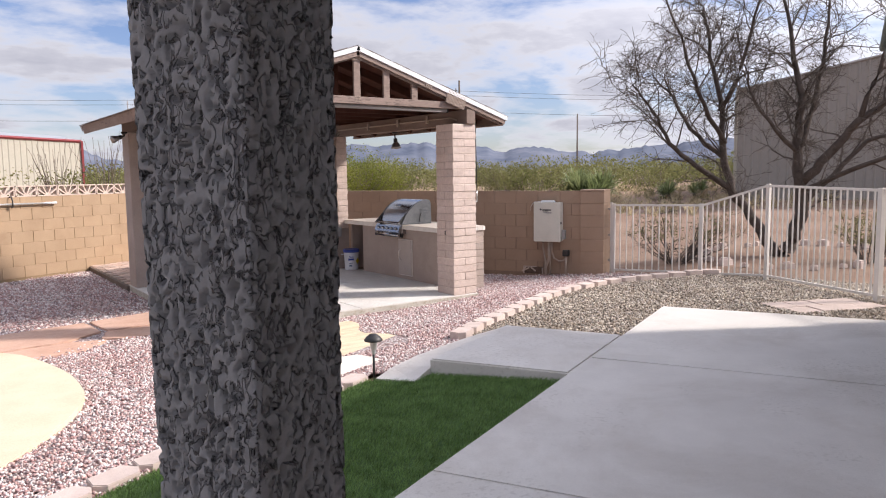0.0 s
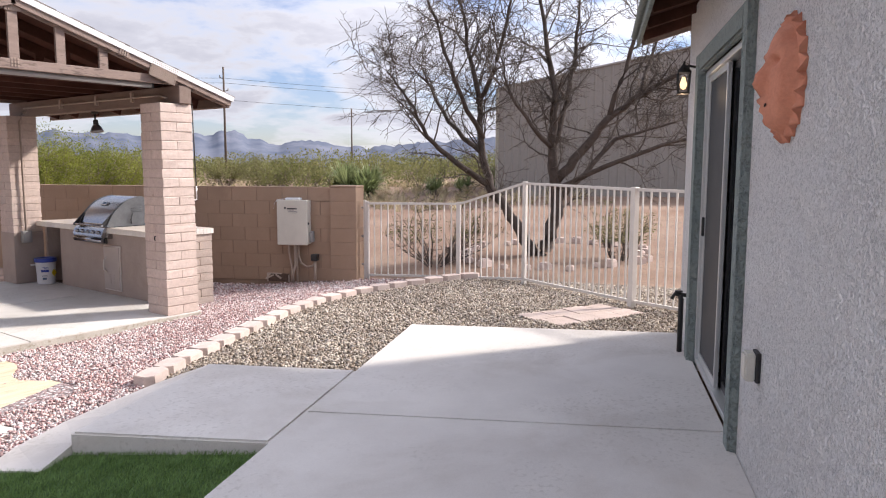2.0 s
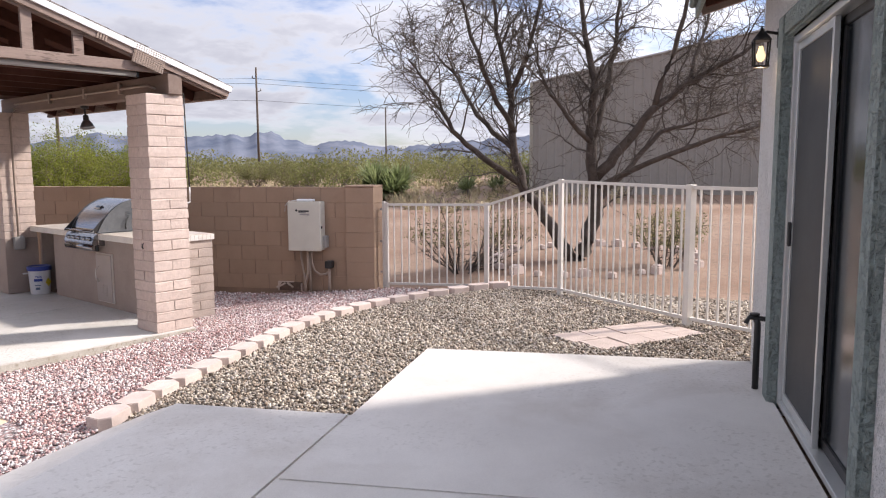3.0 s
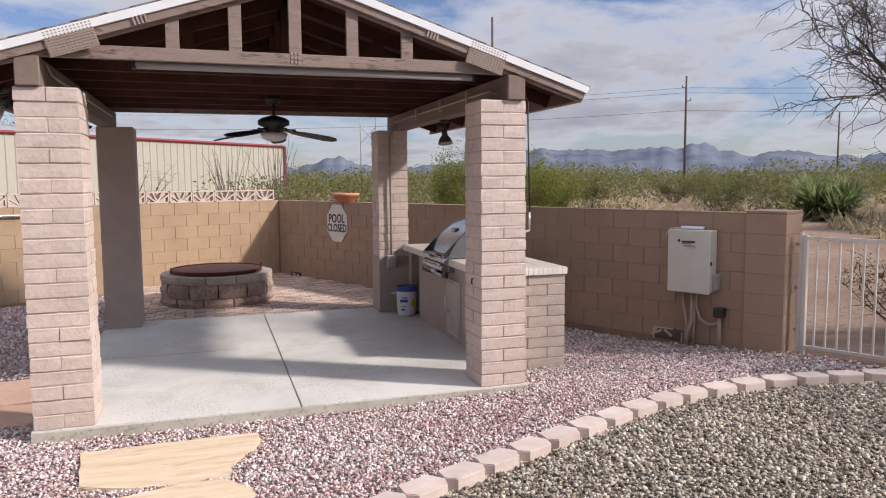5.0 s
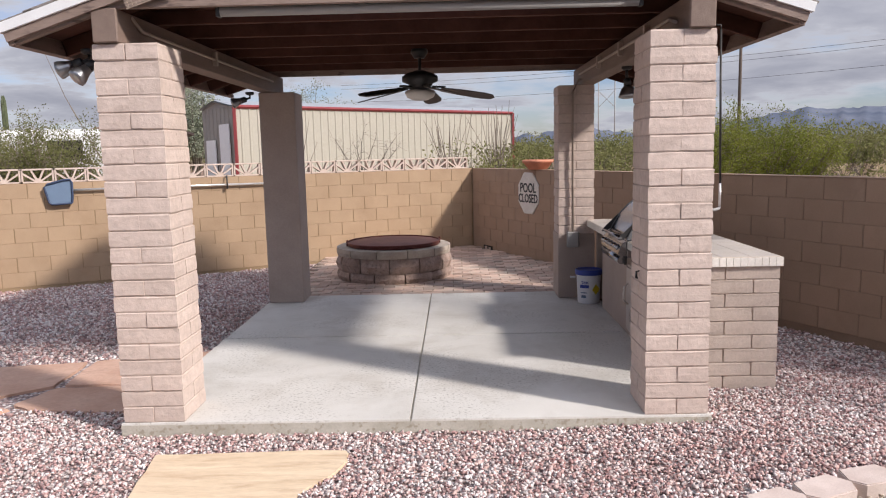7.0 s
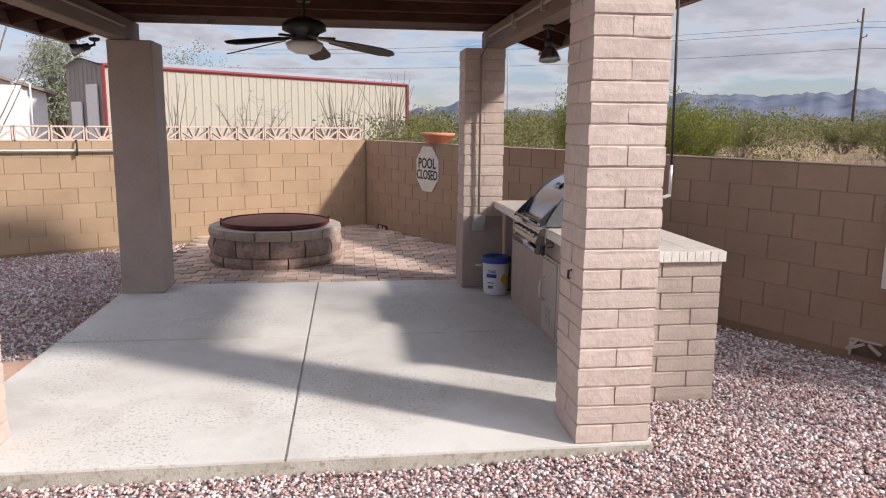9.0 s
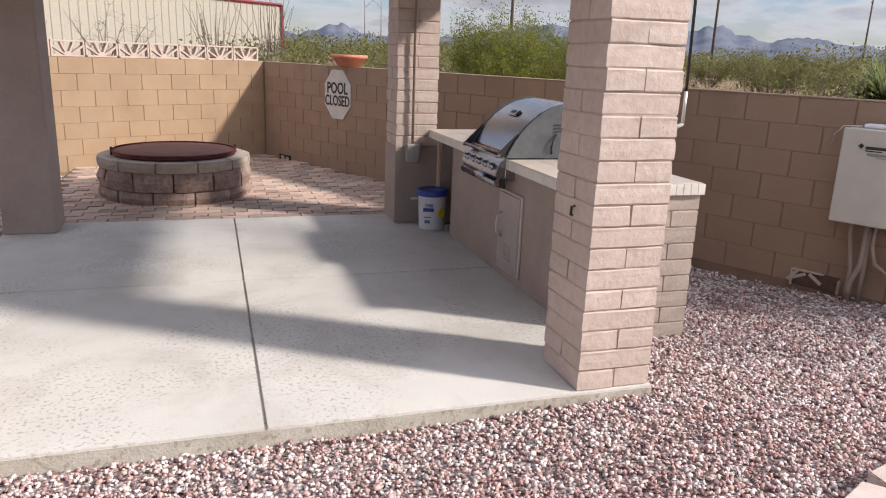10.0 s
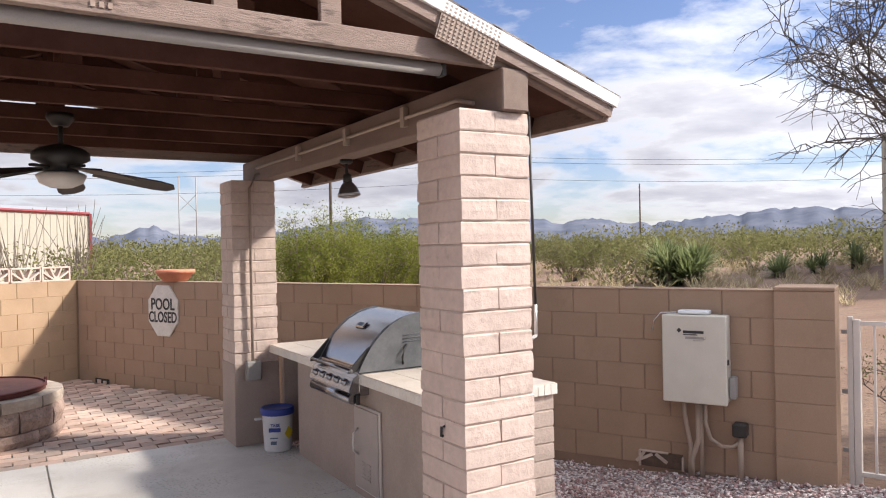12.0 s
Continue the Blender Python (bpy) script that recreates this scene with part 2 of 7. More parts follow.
M_WOOD = surf("brown_painted_timber", (0.225, 0.163, 0.135), (0.285, 0.212, 0.178), scale=3, bump=0.6, bscale=34, depth=0.005, stretch=(1, 1, 6), rough=0.7,
              speck=(0.075, 0.05, 0.04), speck_amount=0.75, speck_scale=9, patch=2.2, stain=(0.19, 0.135, 0.11), stain_scale=1.6)
# red-brown timber; the shade under the roofs is darkened into its colour
M_SHADEWOOD = surf("shaded_red_brown_timber", (0.056, 0.021, 0.014), (0.092, 0.039, 0.028), scale=3, bump=0.4, bscale=40, depth=0.003, rough=0.8, spec=0.18)
M_BEAM = surf("brown_beam_timber", (0.185, 0.13, 0.105), (0.225, 0.165, 0.135), scale=3, bump=0.45, bscale=55, depth=0.003, stretch=(6, 1, 6), rough=0.7)
M_DRIP = plain("white_drip_edge", (0.78, 0.78, 0.78), rough=0.4)
M_SHINGLE = surf("asphalt_shingle", (0.16, 0.14, 0.13), (0.27, 0.24, 0.22), scale=9, bump=0.6, bscale=160, vary=0.15, island=True)
M_PLATE = surf("painted_nail_plate", (0.30, 0.23, 0.185), (0.35, 0.27, 0.22), scale=8, rough=0.55, bump=0.3)
# shade inside holes, put into a near-black colour
M_HOLESHADE = plain("hole_shade", (0.03, 0.025, 0.022), rough=0.9)
M_STUCCO = stucco("grey_white_stucco", (0.86, 0.845, 0.83), (0.93, 0.915, 0.90), scale=70, depth=0.012, hollow_shade=0.68)
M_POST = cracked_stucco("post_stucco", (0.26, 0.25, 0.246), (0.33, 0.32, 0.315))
M_TRIM = stucco("green_stucco_trim", (0.25, 0.30, 0.285), (0.33, 0.375, 0.355), scale=30, depth=0.015)
M_WHITE = plain("white_paint", (0.78, 0.76, 0.73), rough=0.5)
M_FRAME = plain("door_aluminium", (0.62, 0.63, 0.62), rough=0.35, metal=0.6)
M_BLACK = plain("black_metal", (0.025, 0.024, 0.024), rough=0.5)
M_SCREENMESH = surf("insect_screen", (0.03, 0.032, 0.034), (0.045, 0.048, 0.05), scale=4, bump=0.3, bscale=500, depth=0.001, rough=0.55)
M_GLASS = plain("dark_glass", (0.02, 0.022, 0.025), rough=0.03, spec=0.8)
M_TERRA = surf("terracotta", (0.50, 0.19, 0.115), (0.60, 0.26, 0.165), scale=9, bump=0.3, bscale=70, rough=0.85)
M_STEEL = surf("brushed_steel", (0.27, 0.275, 0.29), (0.40, 0.405, 0.425), scale=20, metal=1.0, rough=0.19, bump=0.08, bscale=200, stretch=(1, 8, 8))
M_CAST = surf("grey_cast_metal", (0.13, 0.137, 0.142), (0.18, 0.188, 0.195), scale=10, rough=0.45, metal=0.4, bump=0.1)
M_CTR = surf("countertop_tile", (0.66, 0.57, 0.47), (0.74, 0.66, 0.57), scale=5, rough=0.35, bump=0.1, vary=0.03)
M_EDGE = surf("edge_tile", (0.76, 0.72, 0.65), (0.82, 0.78, 0.72), scale=9, rough=0.35, bump=0.1, vary=0.04)
M_GROUT = surf("grout", (0.45, 0.40, 0.34), (0.52, 0.46, 0.40), scale=20, bump=0.3)
M_CTRBODY = surf("counter_painted_block", (0.365, 0.295, 0.255), (0.42, 0.345, 0.30), scale=3, bump=0.4, bscale=80, depth=0.004,
                 stain=(0.33, 0.265, 0.225), stain_scale=2.0)
M_ENDBLOCK = surf("counter_end_slump_block", (0.44, 0.36, 0.305), (0.52, 0.43, 0.37), scale=7, bump=0.5, bscale=50, depth=0.006, vary=0.06)
M_PITSTONE = surf("split_face_stone", (0.27, 0.19, 0.155), (0.43, 0.33, 0.28), scale=9, bump=0.9, bscale=38, depth=0.015, vary=0.14,
                  speck=(0.22, 0.16, 0.14), speck_amount=0.7, speck_scale=30)
M_PITCAP = surf("pit_cap_stone", (0.34, 0.285, 0.235), (0.44, 0.38, 0.315), scale=8, bump=0.6, bscale=50, depth=0.006, vary=0.06)
M_RUST = surf("rust_red_steel", (0.11, 0.03, 0.028), (0.17, 0.055, 0.045), scale=7, rough=0.55, metal=0.3, bump=0.3, bscale=60,
              stain=(0.22, 0.08, 0.05), stain_scale=5)
M_PAVER = surf("clay_paver", (0.46, 0.325, 0.26), (0.56, 0.415, 0.345), scale=1.6, bump=0.5, bscale=110, depth=0.004, vary=0.24,
               stain=(0.42, 0.36, 0.31), stain_scale=3.0, stain_at=(0.48, 0.6))
M_PAVERS = surf("clay_paver_far", (0.46, 0.325, 0.26), (0.56, 0.415, 0.345), scale=12, bump=0.5, bscale=110, depth=0.004, vary=0.26, island=True)
M_SAND = surf("paver_sand", (0.12, 0.09, 0.07), (0.17, 0.13, 0.10), scale=20, bump=0.5, bscale=200)
M_EDGER = surf("concrete_edger", (0.52, 0.42, 0.375), (0.62, 0.52, 0.47), scale=8, bump=0.5, bscale=130, depth=0.003, vary=0.07)
M_FLAGY = surf("yellow_sandstone", (0.63, 0.475, 0.32), (0.76, 0.62, 0.45), scale=2.2, bump=0.4, bscale=22, depth=0.006, stretch=(1, 6, 1),
               stain=(0.50, 0.34, 0.22), stain_scale=2.4, stain_at=(0.52, 0.68))
M_FLAGW = surf("pale_sandstone", (0.72, 0.66, 0.56), (0.82, 0.77, 0.68), scale=3, bump=0.4, bscale=30, depth=0.004)
M_FLAGR = surf("pink_sandstone", (0.48, 0.29, 0.21), (0.60, 0.40, 0.31), scale=2.2, bump=0.5, bscale=30, depth=0.006, vary=0.06,
               stain=(0.40, 0.25, 0.19), stain_scale=2.2)
M_PAVE16 = surf("square_paver", (0.50, 0.40, 0.345), (0.60, 0.49, 0.43), scale=6, bump=0.4, bscale=150, vary=0.06)
M_DECK = surf("pool_deck", (0.60, 0.505, 0.365), (0.68, 0.585, 0.435), scale=3, bump=0.5, bscale=60, depth=0.004)
M_TURF = surf("turf_backing", (0.06, 0.115, 0.035), (0.09, 0.165, 0.05), scale=9, bump=0.5, bscale=200)
M_BLADE = surf("turf_blade", (0.095, 0.17, 0.045), (0.21, 0.325, 0.105), scale=7, bump=0, rough=0.6, vary=0.5, island=True)
M_PVC = plain("beige_box", (0.62, 0.60, 0.53), rough=0.45)
M_CONDUIT = plain("tan_conduit", (0.40, 0.32, 0.26), rough=0.6)
M_GREYBOX = plain("grey_plastic", (0.33, 0.32, 0.31), rough=0.55)
M_POLE = plain("aluminium_pole", (0.72, 0.72, 0.71), rough=0.3, metal=0.7)
M_BLUE = plain("blue_plastic", (0.03, 0.06, 0.33), rough=0.4)
M_BLUERIM = plain("navy_plastic", (0.035, 0.055, 0.11), rough=0.45)
M_SKIM = plain("slate_blue_net", (0.13, 0.19, 0.28), rough=0.7)
M_BUCKET = plain("white_plastic", (0.76, 0.77, 0.80), rough=0.4)
M_YELLOW = plain("yellow_label", (0.75, 0.58, 0.03), rough=0.5)
M_SIGN = surf("weathered_white_sign", (0.60, 0.57, 0.52), (0.72, 0.70, 0.66), scale=8, bump=0.2, stain=(0.42, 0.30, 0.2), stain_scale=7, stain_at=(0.62, 0.75))
M_INK = plain("black_lettering", (0.04, 0.04, 0.045), rough=0.7)
M_FENCE = plain("white_iron", (0.70, 0.66, 0.61), rough=0.5)
M_BARK = surf("mesquite_bark", (0.055, 0.042, 0.035), (0.11, 0.088, 0.075), scale=9, bump=0.8, bscale=50, depth=0.01, rough=0.95)
M_TWIG = surf("mesquite_twig", (0.075, 0.06, 0.05), (0.15, 0.125, 0.105), scale=3, bump=0, rough=0.9, vary=0.3, island=True)
M_LEAF = surf("creosote_leaf", (0.13, 0.14, 0.05), (0.235, 0.23, 0.10), scale=0.5, bump=0, rough=0.9, spec=0.1, vary=0.18, island=True)
M_LEAFB = surf("green_bush_leaf", (0.14, 0.165, 0.03), (0.25, 0.265, 0.06), scale=0.8, bump=0, rough=0.85, spec=0.1, vary=0.2, island=True)
M_STEM = surf("dry_stem", (0.14, 0.11, 0.085), (0.24, 0.20, 0.16), scale=3, bump=0, rough=0.9, vary=0.3, island=True)
M_YUCCA = surf("yucca_blade", (0.17, 0.215, 0.085), (0.31, 0.345, 0.165), scale=1.0, bump=0, rough=0.5, vary=0.35, island=True)
M_GREYLEAF = surf("grey_green_leaf", (0.20, 0.225, 0.15), (0.33, 0.35, 0.26), scale=0.6, bump=0, rough=0.8, spec=0.15, vary=0.25, island=True)
M_DRYGRASS = surf("dry_grass", (0.40, 0.32, 0.18), (0.56, 0.47, 0.30), scale=1.0, bump=0, rough=0.8, vary=0.3, island=True)
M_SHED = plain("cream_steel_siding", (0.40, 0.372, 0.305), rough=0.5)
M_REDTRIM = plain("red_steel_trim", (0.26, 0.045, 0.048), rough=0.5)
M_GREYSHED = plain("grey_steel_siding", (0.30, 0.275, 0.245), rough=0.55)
M_ROOFMETAL = plain("galvanised_roof", (0.50, 0.52, 0.54), rough=0.4, metal=0.5)
# distance haze is put into the blue of the ridge
M_RIDGE = surf("hazy_blue_mountain", (0.10, 0.12, 0.165), (0.18, 0.195, 0.24), scale=0.006, bump=0, rough=1.0, spec=0.0)
M_POLEWOOD = surf("utility_pole", (0.09, 0.07, 0.055), (0.13, 0.10, 0.08), scale=5, bump=0.3)
M_FLOWER = plain("orange_flower", (0.75, 0.30, 0.03), rough=0.6)
M_GLOW = plain("warm_bulb", (0.9, 0.75, 0.5), rough=0.4, emit=(1.0, 0.72, 0.38), strength=1.1)
M_DOORSTEEL = plain("satin_steel_door", (0.47, 0.42, 0.39), rough=0.42, metal=0.3)
# frame and handle highlights are put into a lighter steel colour
M_DOORRIM = plain("rim_highlight_steel", (0.70, 0.66, 0.62), rough=0.35, metal=0.4)
M_BREAK = surf("broken_block_hollow", (0.075, 0.05, 0.038), (0.15, 0.10, 0.075), scale=14, bump=0.5, bscale=60)
M_CHROME = plain("dark_chrome", (0.32, 0.32, 0.33), rough=0.28, metal=0.85)
M_OFFWHITE = surf("weathered_off_white", (0.66, 0.66, 0.65), (0.76, 0.76, 0.75), scale=1.5, bump=0.1)
M_CACTUS = surf("cactus_skin", (0.06, 0.075, 0.04), (0.10, 0.12, 0.06), scale=4, bump=0.3, rough=0.7)
M_FROST = plain("frosted_bowl", (0.62, 0.60, 0.56), rough=0.35)
M_FANBLADE = surf("fan_blade_veneer", (0.035, 0.027, 0.023), (0.055, 0.043, 0.036), scale=4, bump=0.1, rough=0.5)


def let_light_through(m, share):
    """Thin leaves pass part of the light that falls on their far side."""
    t = m.node_tree
    b = t.nodes["Principled BSDF"]
    tr, mix = t.nodes.new("ShaderNodeBsdfTranslucent"), t.nodes.new("ShaderNodeMixShader")
    t.links.new(b.inputs["Base Color"].links[0].from_socket, tr.inputs["Color"])
    mix.inputs[0].default_value = share
    t.links.new(b.outputs[0], mix.inputs[1])
    t.links.new(tr.outputs[0], mix.inputs[2])
    t.links.new(mix.outputs[0], t.nodes["Material Output"].inputs["Surface"])


for leaf_material in (M_LEAF, M_LEAFB, M_BLADE, M_YUCCA):
    let_light_through(leaf_material, 0.42)

# ---- frames of the plan: the yard walls and the house each have their own heading ----
HY, HH = radians(26.8), radians(24.6)
YARD, HOUSE = Matrix.Rotation(HY, 4, "Z"), Matrix.Rotation(HH, 4, "Z")


def yard(u, v, z=0.0):
    return YARD @ Vector((u, v, z))


def house(p, q, z=0.0):
    return HOUSE @ Vector((p, q, z))


def to_uv(x, y):
    c, s = math.cos(HY), math.sin(HY)
    return x * c + y * s, -x * s + y * c


def height(u, v):
    """Height of the yard's ground, in yard coordinates (numbers or arrays)."""
    h = np.interp(v, [-1, 1.6, 2.7, 3.15, 4.7, 14], [0.17, 0.145, 0.075, 0.03, -0.088, -0.105])
    return h - 0.05 * np.clip((u - 8.5) / 2, 0, 1)


def ground_z(x, y):
    return float(height(*to_uv(x, y)))


# ---- mesh helpers ----


def empty(name, m=None):
    ob = new(name)
    if m is not None:
        ob.matrix_world = m
    return ob


def mesh_of(name, bm, material, smooth=False):
    me = bpy.data.meshes.new(name)
    bmesh.ops.recalc_face_normals(bm, faces=bm.faces)
    bm.to_mesh(me)
    bm.free()
    for m in material if isinstance(material, (list, tuple)) else [material]:
        me.materials.append(m)
    if smooth:
        me.polygons.foreach_set("use_smooth", [True] * len(me.polygons))
    return me


def part(name, bm, material, parent=None, label="", m=None, smooth=False):
    ob = new(name, mesh_of(name, bm, material, smooth))
    if parent is not None:
        ob.parent = parent
    if m is not None:
        ob.matrix_basis = m
    return tagged(ob, label)


def piece(name, me, parent, m):
    ob = new(name, me)
    ob.parent = parent
    ob.matrix_basis = m
    return ob


def box(x0, x1, y0, y1, z0, z1, bevel=0.0, bm=None, m=None, seg=1):
    out = bm or bmesh.new()
    sub = bmesh.new()
    bmesh.ops.create_cube(sub, size=1)
    for v in sub.verts:
        v.co = Vector((x0 + (v.co.x + 0.5) * (x1 - x0), y0 + (v.co.y + 0.5) * (y1 - y0), z0 + (v.co.z + 0.5) * (z1 - z0)))
    if bevel:
        bmesh.ops.bevel(sub, geom=list(sub.edges), offset=bevel, segments=seg, affect="EDGES")
    merge(out, sub, m)
    return out


def merge(out, sub, m=None):
    idx = {}
    for v in sub.verts:
        idx[v] = out.verts.new(m @ v.co if m is not None else v.co)
    for f in sub.faces:
        nf = out.faces.new([idx[v] for v in f.verts])
        nf.smooth = f.smooth
        nf.material_index = f.material_index
    sub.free()


def tube(points, radii, seg=8, bm=None, caps=True):
    """A round bar along points, tapering as radii say."""
    out = bm or bmesh.new()
    points = [Vector(p) for p in points]
    if isinstance(radii, (int, float)):
        radii = [radii] * len(points)
    rings = []
    for i, (p, r) in enumerate(zip(points, radii)):
        d = (points[min(i + 1, len(points) - 1)] - points[max(i - 1, 0)]).normalized()
        a = d.orthogonal().normalized() if abs(d.z) > 0.9 else d.cross(Vector((0, 0, 1))).normalized()
        b = d.cross(a)
        rings.append([out.verts.new(p + r * (math.cos(k * 2 * math.pi / seg) * a + math.sin(k * 2 * math.pi / seg) * b)) for k in range(seg)])
    for r0, r1 in zip(rings, rings[1:]):
        for k in range(seg):
            f = out.faces.new((r0[k], r0[(k + 1) % seg], r1[(k + 1) % seg], r1[k]))
            f.smooth = seg > 5
    if caps and seg > 2:
        out.faces.new(rings[0])
        out.faces.new(rings[-1][::-1])
    return out


def lathe(profile, seg=32, bm=None, m=None, close=True):
    """A turned body from (radius, height) pairs."""
    out = bm or bmesh.new()
    m = m or Matrix()
    rings = []
    for r, z in profile:
        rings.append([out.verts.new(m @ Vector((r * math.cos(k * 2 * math.pi / seg), r * math.sin(k * 2 * math.pi / seg), z))) for k in range(seg)])
    for r0, r1 in zip(rings, rings[1:]):
        for k in range(seg):
            f = out.faces.new((r0[k], r0[(k + 1) % seg], r1[(k + 1) % seg], r1[k]))
            f.smooth = True
    if close:
        out.faces.new(rings[0][::-1])
        out.faces.new(rings[-1])
    return out


def prism(outline, z0, z1, bm=None, m=None, bevel=0.0):
    """An upright block on a flat outline; the top edge may be eased."""
    out = bm or bmesh.new()
    sub = bmesh.new()
    lo = [sub.verts.new((x, y, z0)) for x, y in outline]
    hi = [sub.verts.new((x, y, z1)) for x, y in outline]
    n = len(outline)
    for k in range(n):
        sub.faces.new((lo[k], lo[(k + 1) % n], hi[(k + 1) % n], hi[k]))
    top = sub.faces.new(hi)
    sub.faces.new(lo[::-1])
    if bevel:
        bmesh.ops.bevel(sub, geom=list(top.edges), offset=bevel, segments=2, affect="EDGES")
    merge(out, sub, m)
    return out


def raw_mesh(name, verts, faces, material):
    """A mesh of many equal-sided faces straight from arrays."""
    me = bpy.data.meshes.new(name)
    nf, k = faces.shape
    me.vertices.add(len(verts))
    me.vertices.foreach_set("co", np.asarray(verts, np.float32).ravel())
    me.loops.add(nf * k)
    me.loops.foreach_set("vertex_index", np.asarray(faces, np.int32).ravel())
    me.polygons.add(nf)
    me.polygons.foreach_set("loop_start", np.arange(0, nf * k, k, dtype=np.int32))
    me.update(calc_edges=True)
    me.validate()
    me.materials.append(material)
    return me


def rotz(a):
    return Matrix.Rotation(a, 4, "Z")


# ---- ground ----


def build_ground():
    near = np.arange(-14, 40, 0.75)
    far = np.array([42, 46, 52, 60, 70, 85, 105, 140, 200, 320, 600, 1200, 2400, 4400.0])
    us = np.concatenate((-far[::-1] + 25, near, far))
    U, V = np.meshgrid(us, us, indexing="ij")
    h = height(np.clip(U, -3, 11), np.clip(V, -1, 13)) - 0.035
    out = np.clip(np.maximum(U - 11.6, V - 12.8), 0, None)
    swell = np.array([[noise.noise((u * 0.11, v * 0.11, 3.0)) for v in us] for u in us])
    h = h + np.clip(out * 0.022, 0, 0.62) + np.clip(out * 0.1, 0, 1) * 0.1 * swell
    c, s = math.cos(HY), math.sin(HY)
    verts = np.stack((U * c - V * s, U * s + V * c, h), -1).reshape(-1, 3)
    n = len(us)
    i, j = np.meshgrid(np.arange(n - 1), np.arange(n - 1), indexing="ij")
    a = (i * n + j).ravel()
    me = raw_mesh("ground", verts, np.stack((a, a + n, a + n + 1, a + 1), -1), M_SOIL)
    me.polygons.foreach_set("use_smooth", [True] * len(me.polygons))
    tagged(new("ground", me), "sandy reddish desert soil reaching to the horizon", "ground", kind="structure")


def sheet(name, outline, material, lift, label, step=0.25):
    """A bed that follows the ground inside an outline given in yard coordinates."""
    bm = bmesh.new()
    f = bm.faces.new([bm.verts.new((u, v, 0)) for u, v in outline])
    lo = [min(p[k] for p in outline) for k in (0, 1)]
    hi = [max(p[k] for p in outline) for k in (0, 1)]
    for k, axis in ((0, Vector((1, 0, 0))), (1, Vector((0, 1, 0)))):
        for x in np.arange(lo[k] + step, hi[k], step):
            co = Vector((x, 0, 0)) if k == 0 else Vector((0, x, 0))
            bmesh.ops.bisect_plane(bm, geom=bm.verts[:] + bm.edges[:] + bm.faces[:], plane_co=co, plane_no=axis)
    for v in bm.verts:
        u, w = v.co.x, v.co.y
        v.co = yard(u, w, float(height(u, w)) + lift)
    for f in bm.faces:
        if f.normal.z < 0:
            f.normal_flip()
    me = bpy.data.meshes.new(name)
    bm.to_mesh(me)
    bm.free()
    me.materials.append(material)
    return tagged(new(name, me), label, "ground", kind="structure")


# outlines in yard coordinates
EDGE_LINE = [(5.785, 3.13), (6.3, 3.16), (7.56, 3.12), (8.3, 3.07), (8.94, 2.96), (9.5, 2.73), (9.93, 2.45), (10.3, 2.13), (10.6, 1.8), (10.85, 1.5), (11.0, 1.2)]
PINK_AREA = [(-6, 3.25), (4.3, 3.25), (4.4, 2.95), *EDGE_LINE[:9], (10.75, 1.9), (11.21, 3.0), (11.21, 12.32), (-6, 12.32)]
GREY_AREA = [(5.7, 1.5), (7.35, 1.45), (7.5, -0.95), (10.3, -1.6), (10.95, 1.1), *EDGE_LINE[::-1], (5.75, 2.7)]

# stepping stones, in the plan
STEP_A = [(2.37, 7.27), (3.49, 7.29), (3.50, 7.08), (3.32, 6.76), (3.31, 6.51), (3.05, 6.50), (2.72, 6.56), (2.45, 6.68)]
STEP_B = [(2.31, 5.74), (2.33, 6.06), (2.66, 6.36), (2.96, 6.44), (3.10, 6.46), (3.28, 6.45), (3.42, 6.25), (3.44, 5.92), (3.27, 5.64), (2.80, 5.68)]
STEP_C = [(1.93, 5.44), (2.20, 5.60), (2.64, 5.55), (2.73, 5.22), (2.40, 5.08), (2.03, 4.92)]

# ---- block walls ----


def block_mesh(name, lx, ly, lz, material, bevel=0.005):
    return mesh_of(name, box(-lx / 2, lx / 2, -ly / 2, ly / 2, -lz / 2, lz / 2, bevel), material)


def block_wall(name, u0, v0, along, length, courses, mats, label, z0=-0.06, thick=0.15):
    """A wall of 8 x 16 inch blocks. along: 'u' or 'v'; its yard face looks to -u or -v."""
    wall = part(name, box(0, length, 0.006, thick - 0.006, -0.25, courses * 0.2, 0.0), mats[1], m=YARD @ (pose(u0, v0, z0) if along == "u" else pose(u0 + thick, v0, z0, 0, 0, 90)))
    tagged(wall, label, "wall", kind="structure")
    full, half = block_mesh("block", 0.389, thick, 0.1985, mats[0], 0.003), block_mesh("block_half", 0.189, thick, 0.1985, mats[0], 0.003)
    n = int(length / 0.4)
    for c in range(courses):
        x = 0.0
        if c % 2:
            piece("block", half, wall, Matrix.Translation((0.1, thick / 2, c * 0.2 + 0.1)))
            x = 0.2
        while x + 0.41 < length + 0.02:
            piece("block", full, wall, Matrix.Translation((x + 0.2, thick / 2, c * 0.2 + 0.1)))
            x += 0.4
        if x + 0.2 < length + 0.02:
            piece("block", half, wall, Matrix.Translation((x + 0.1, thick / 2, c * 0.2 + 0.1)))
    return wall


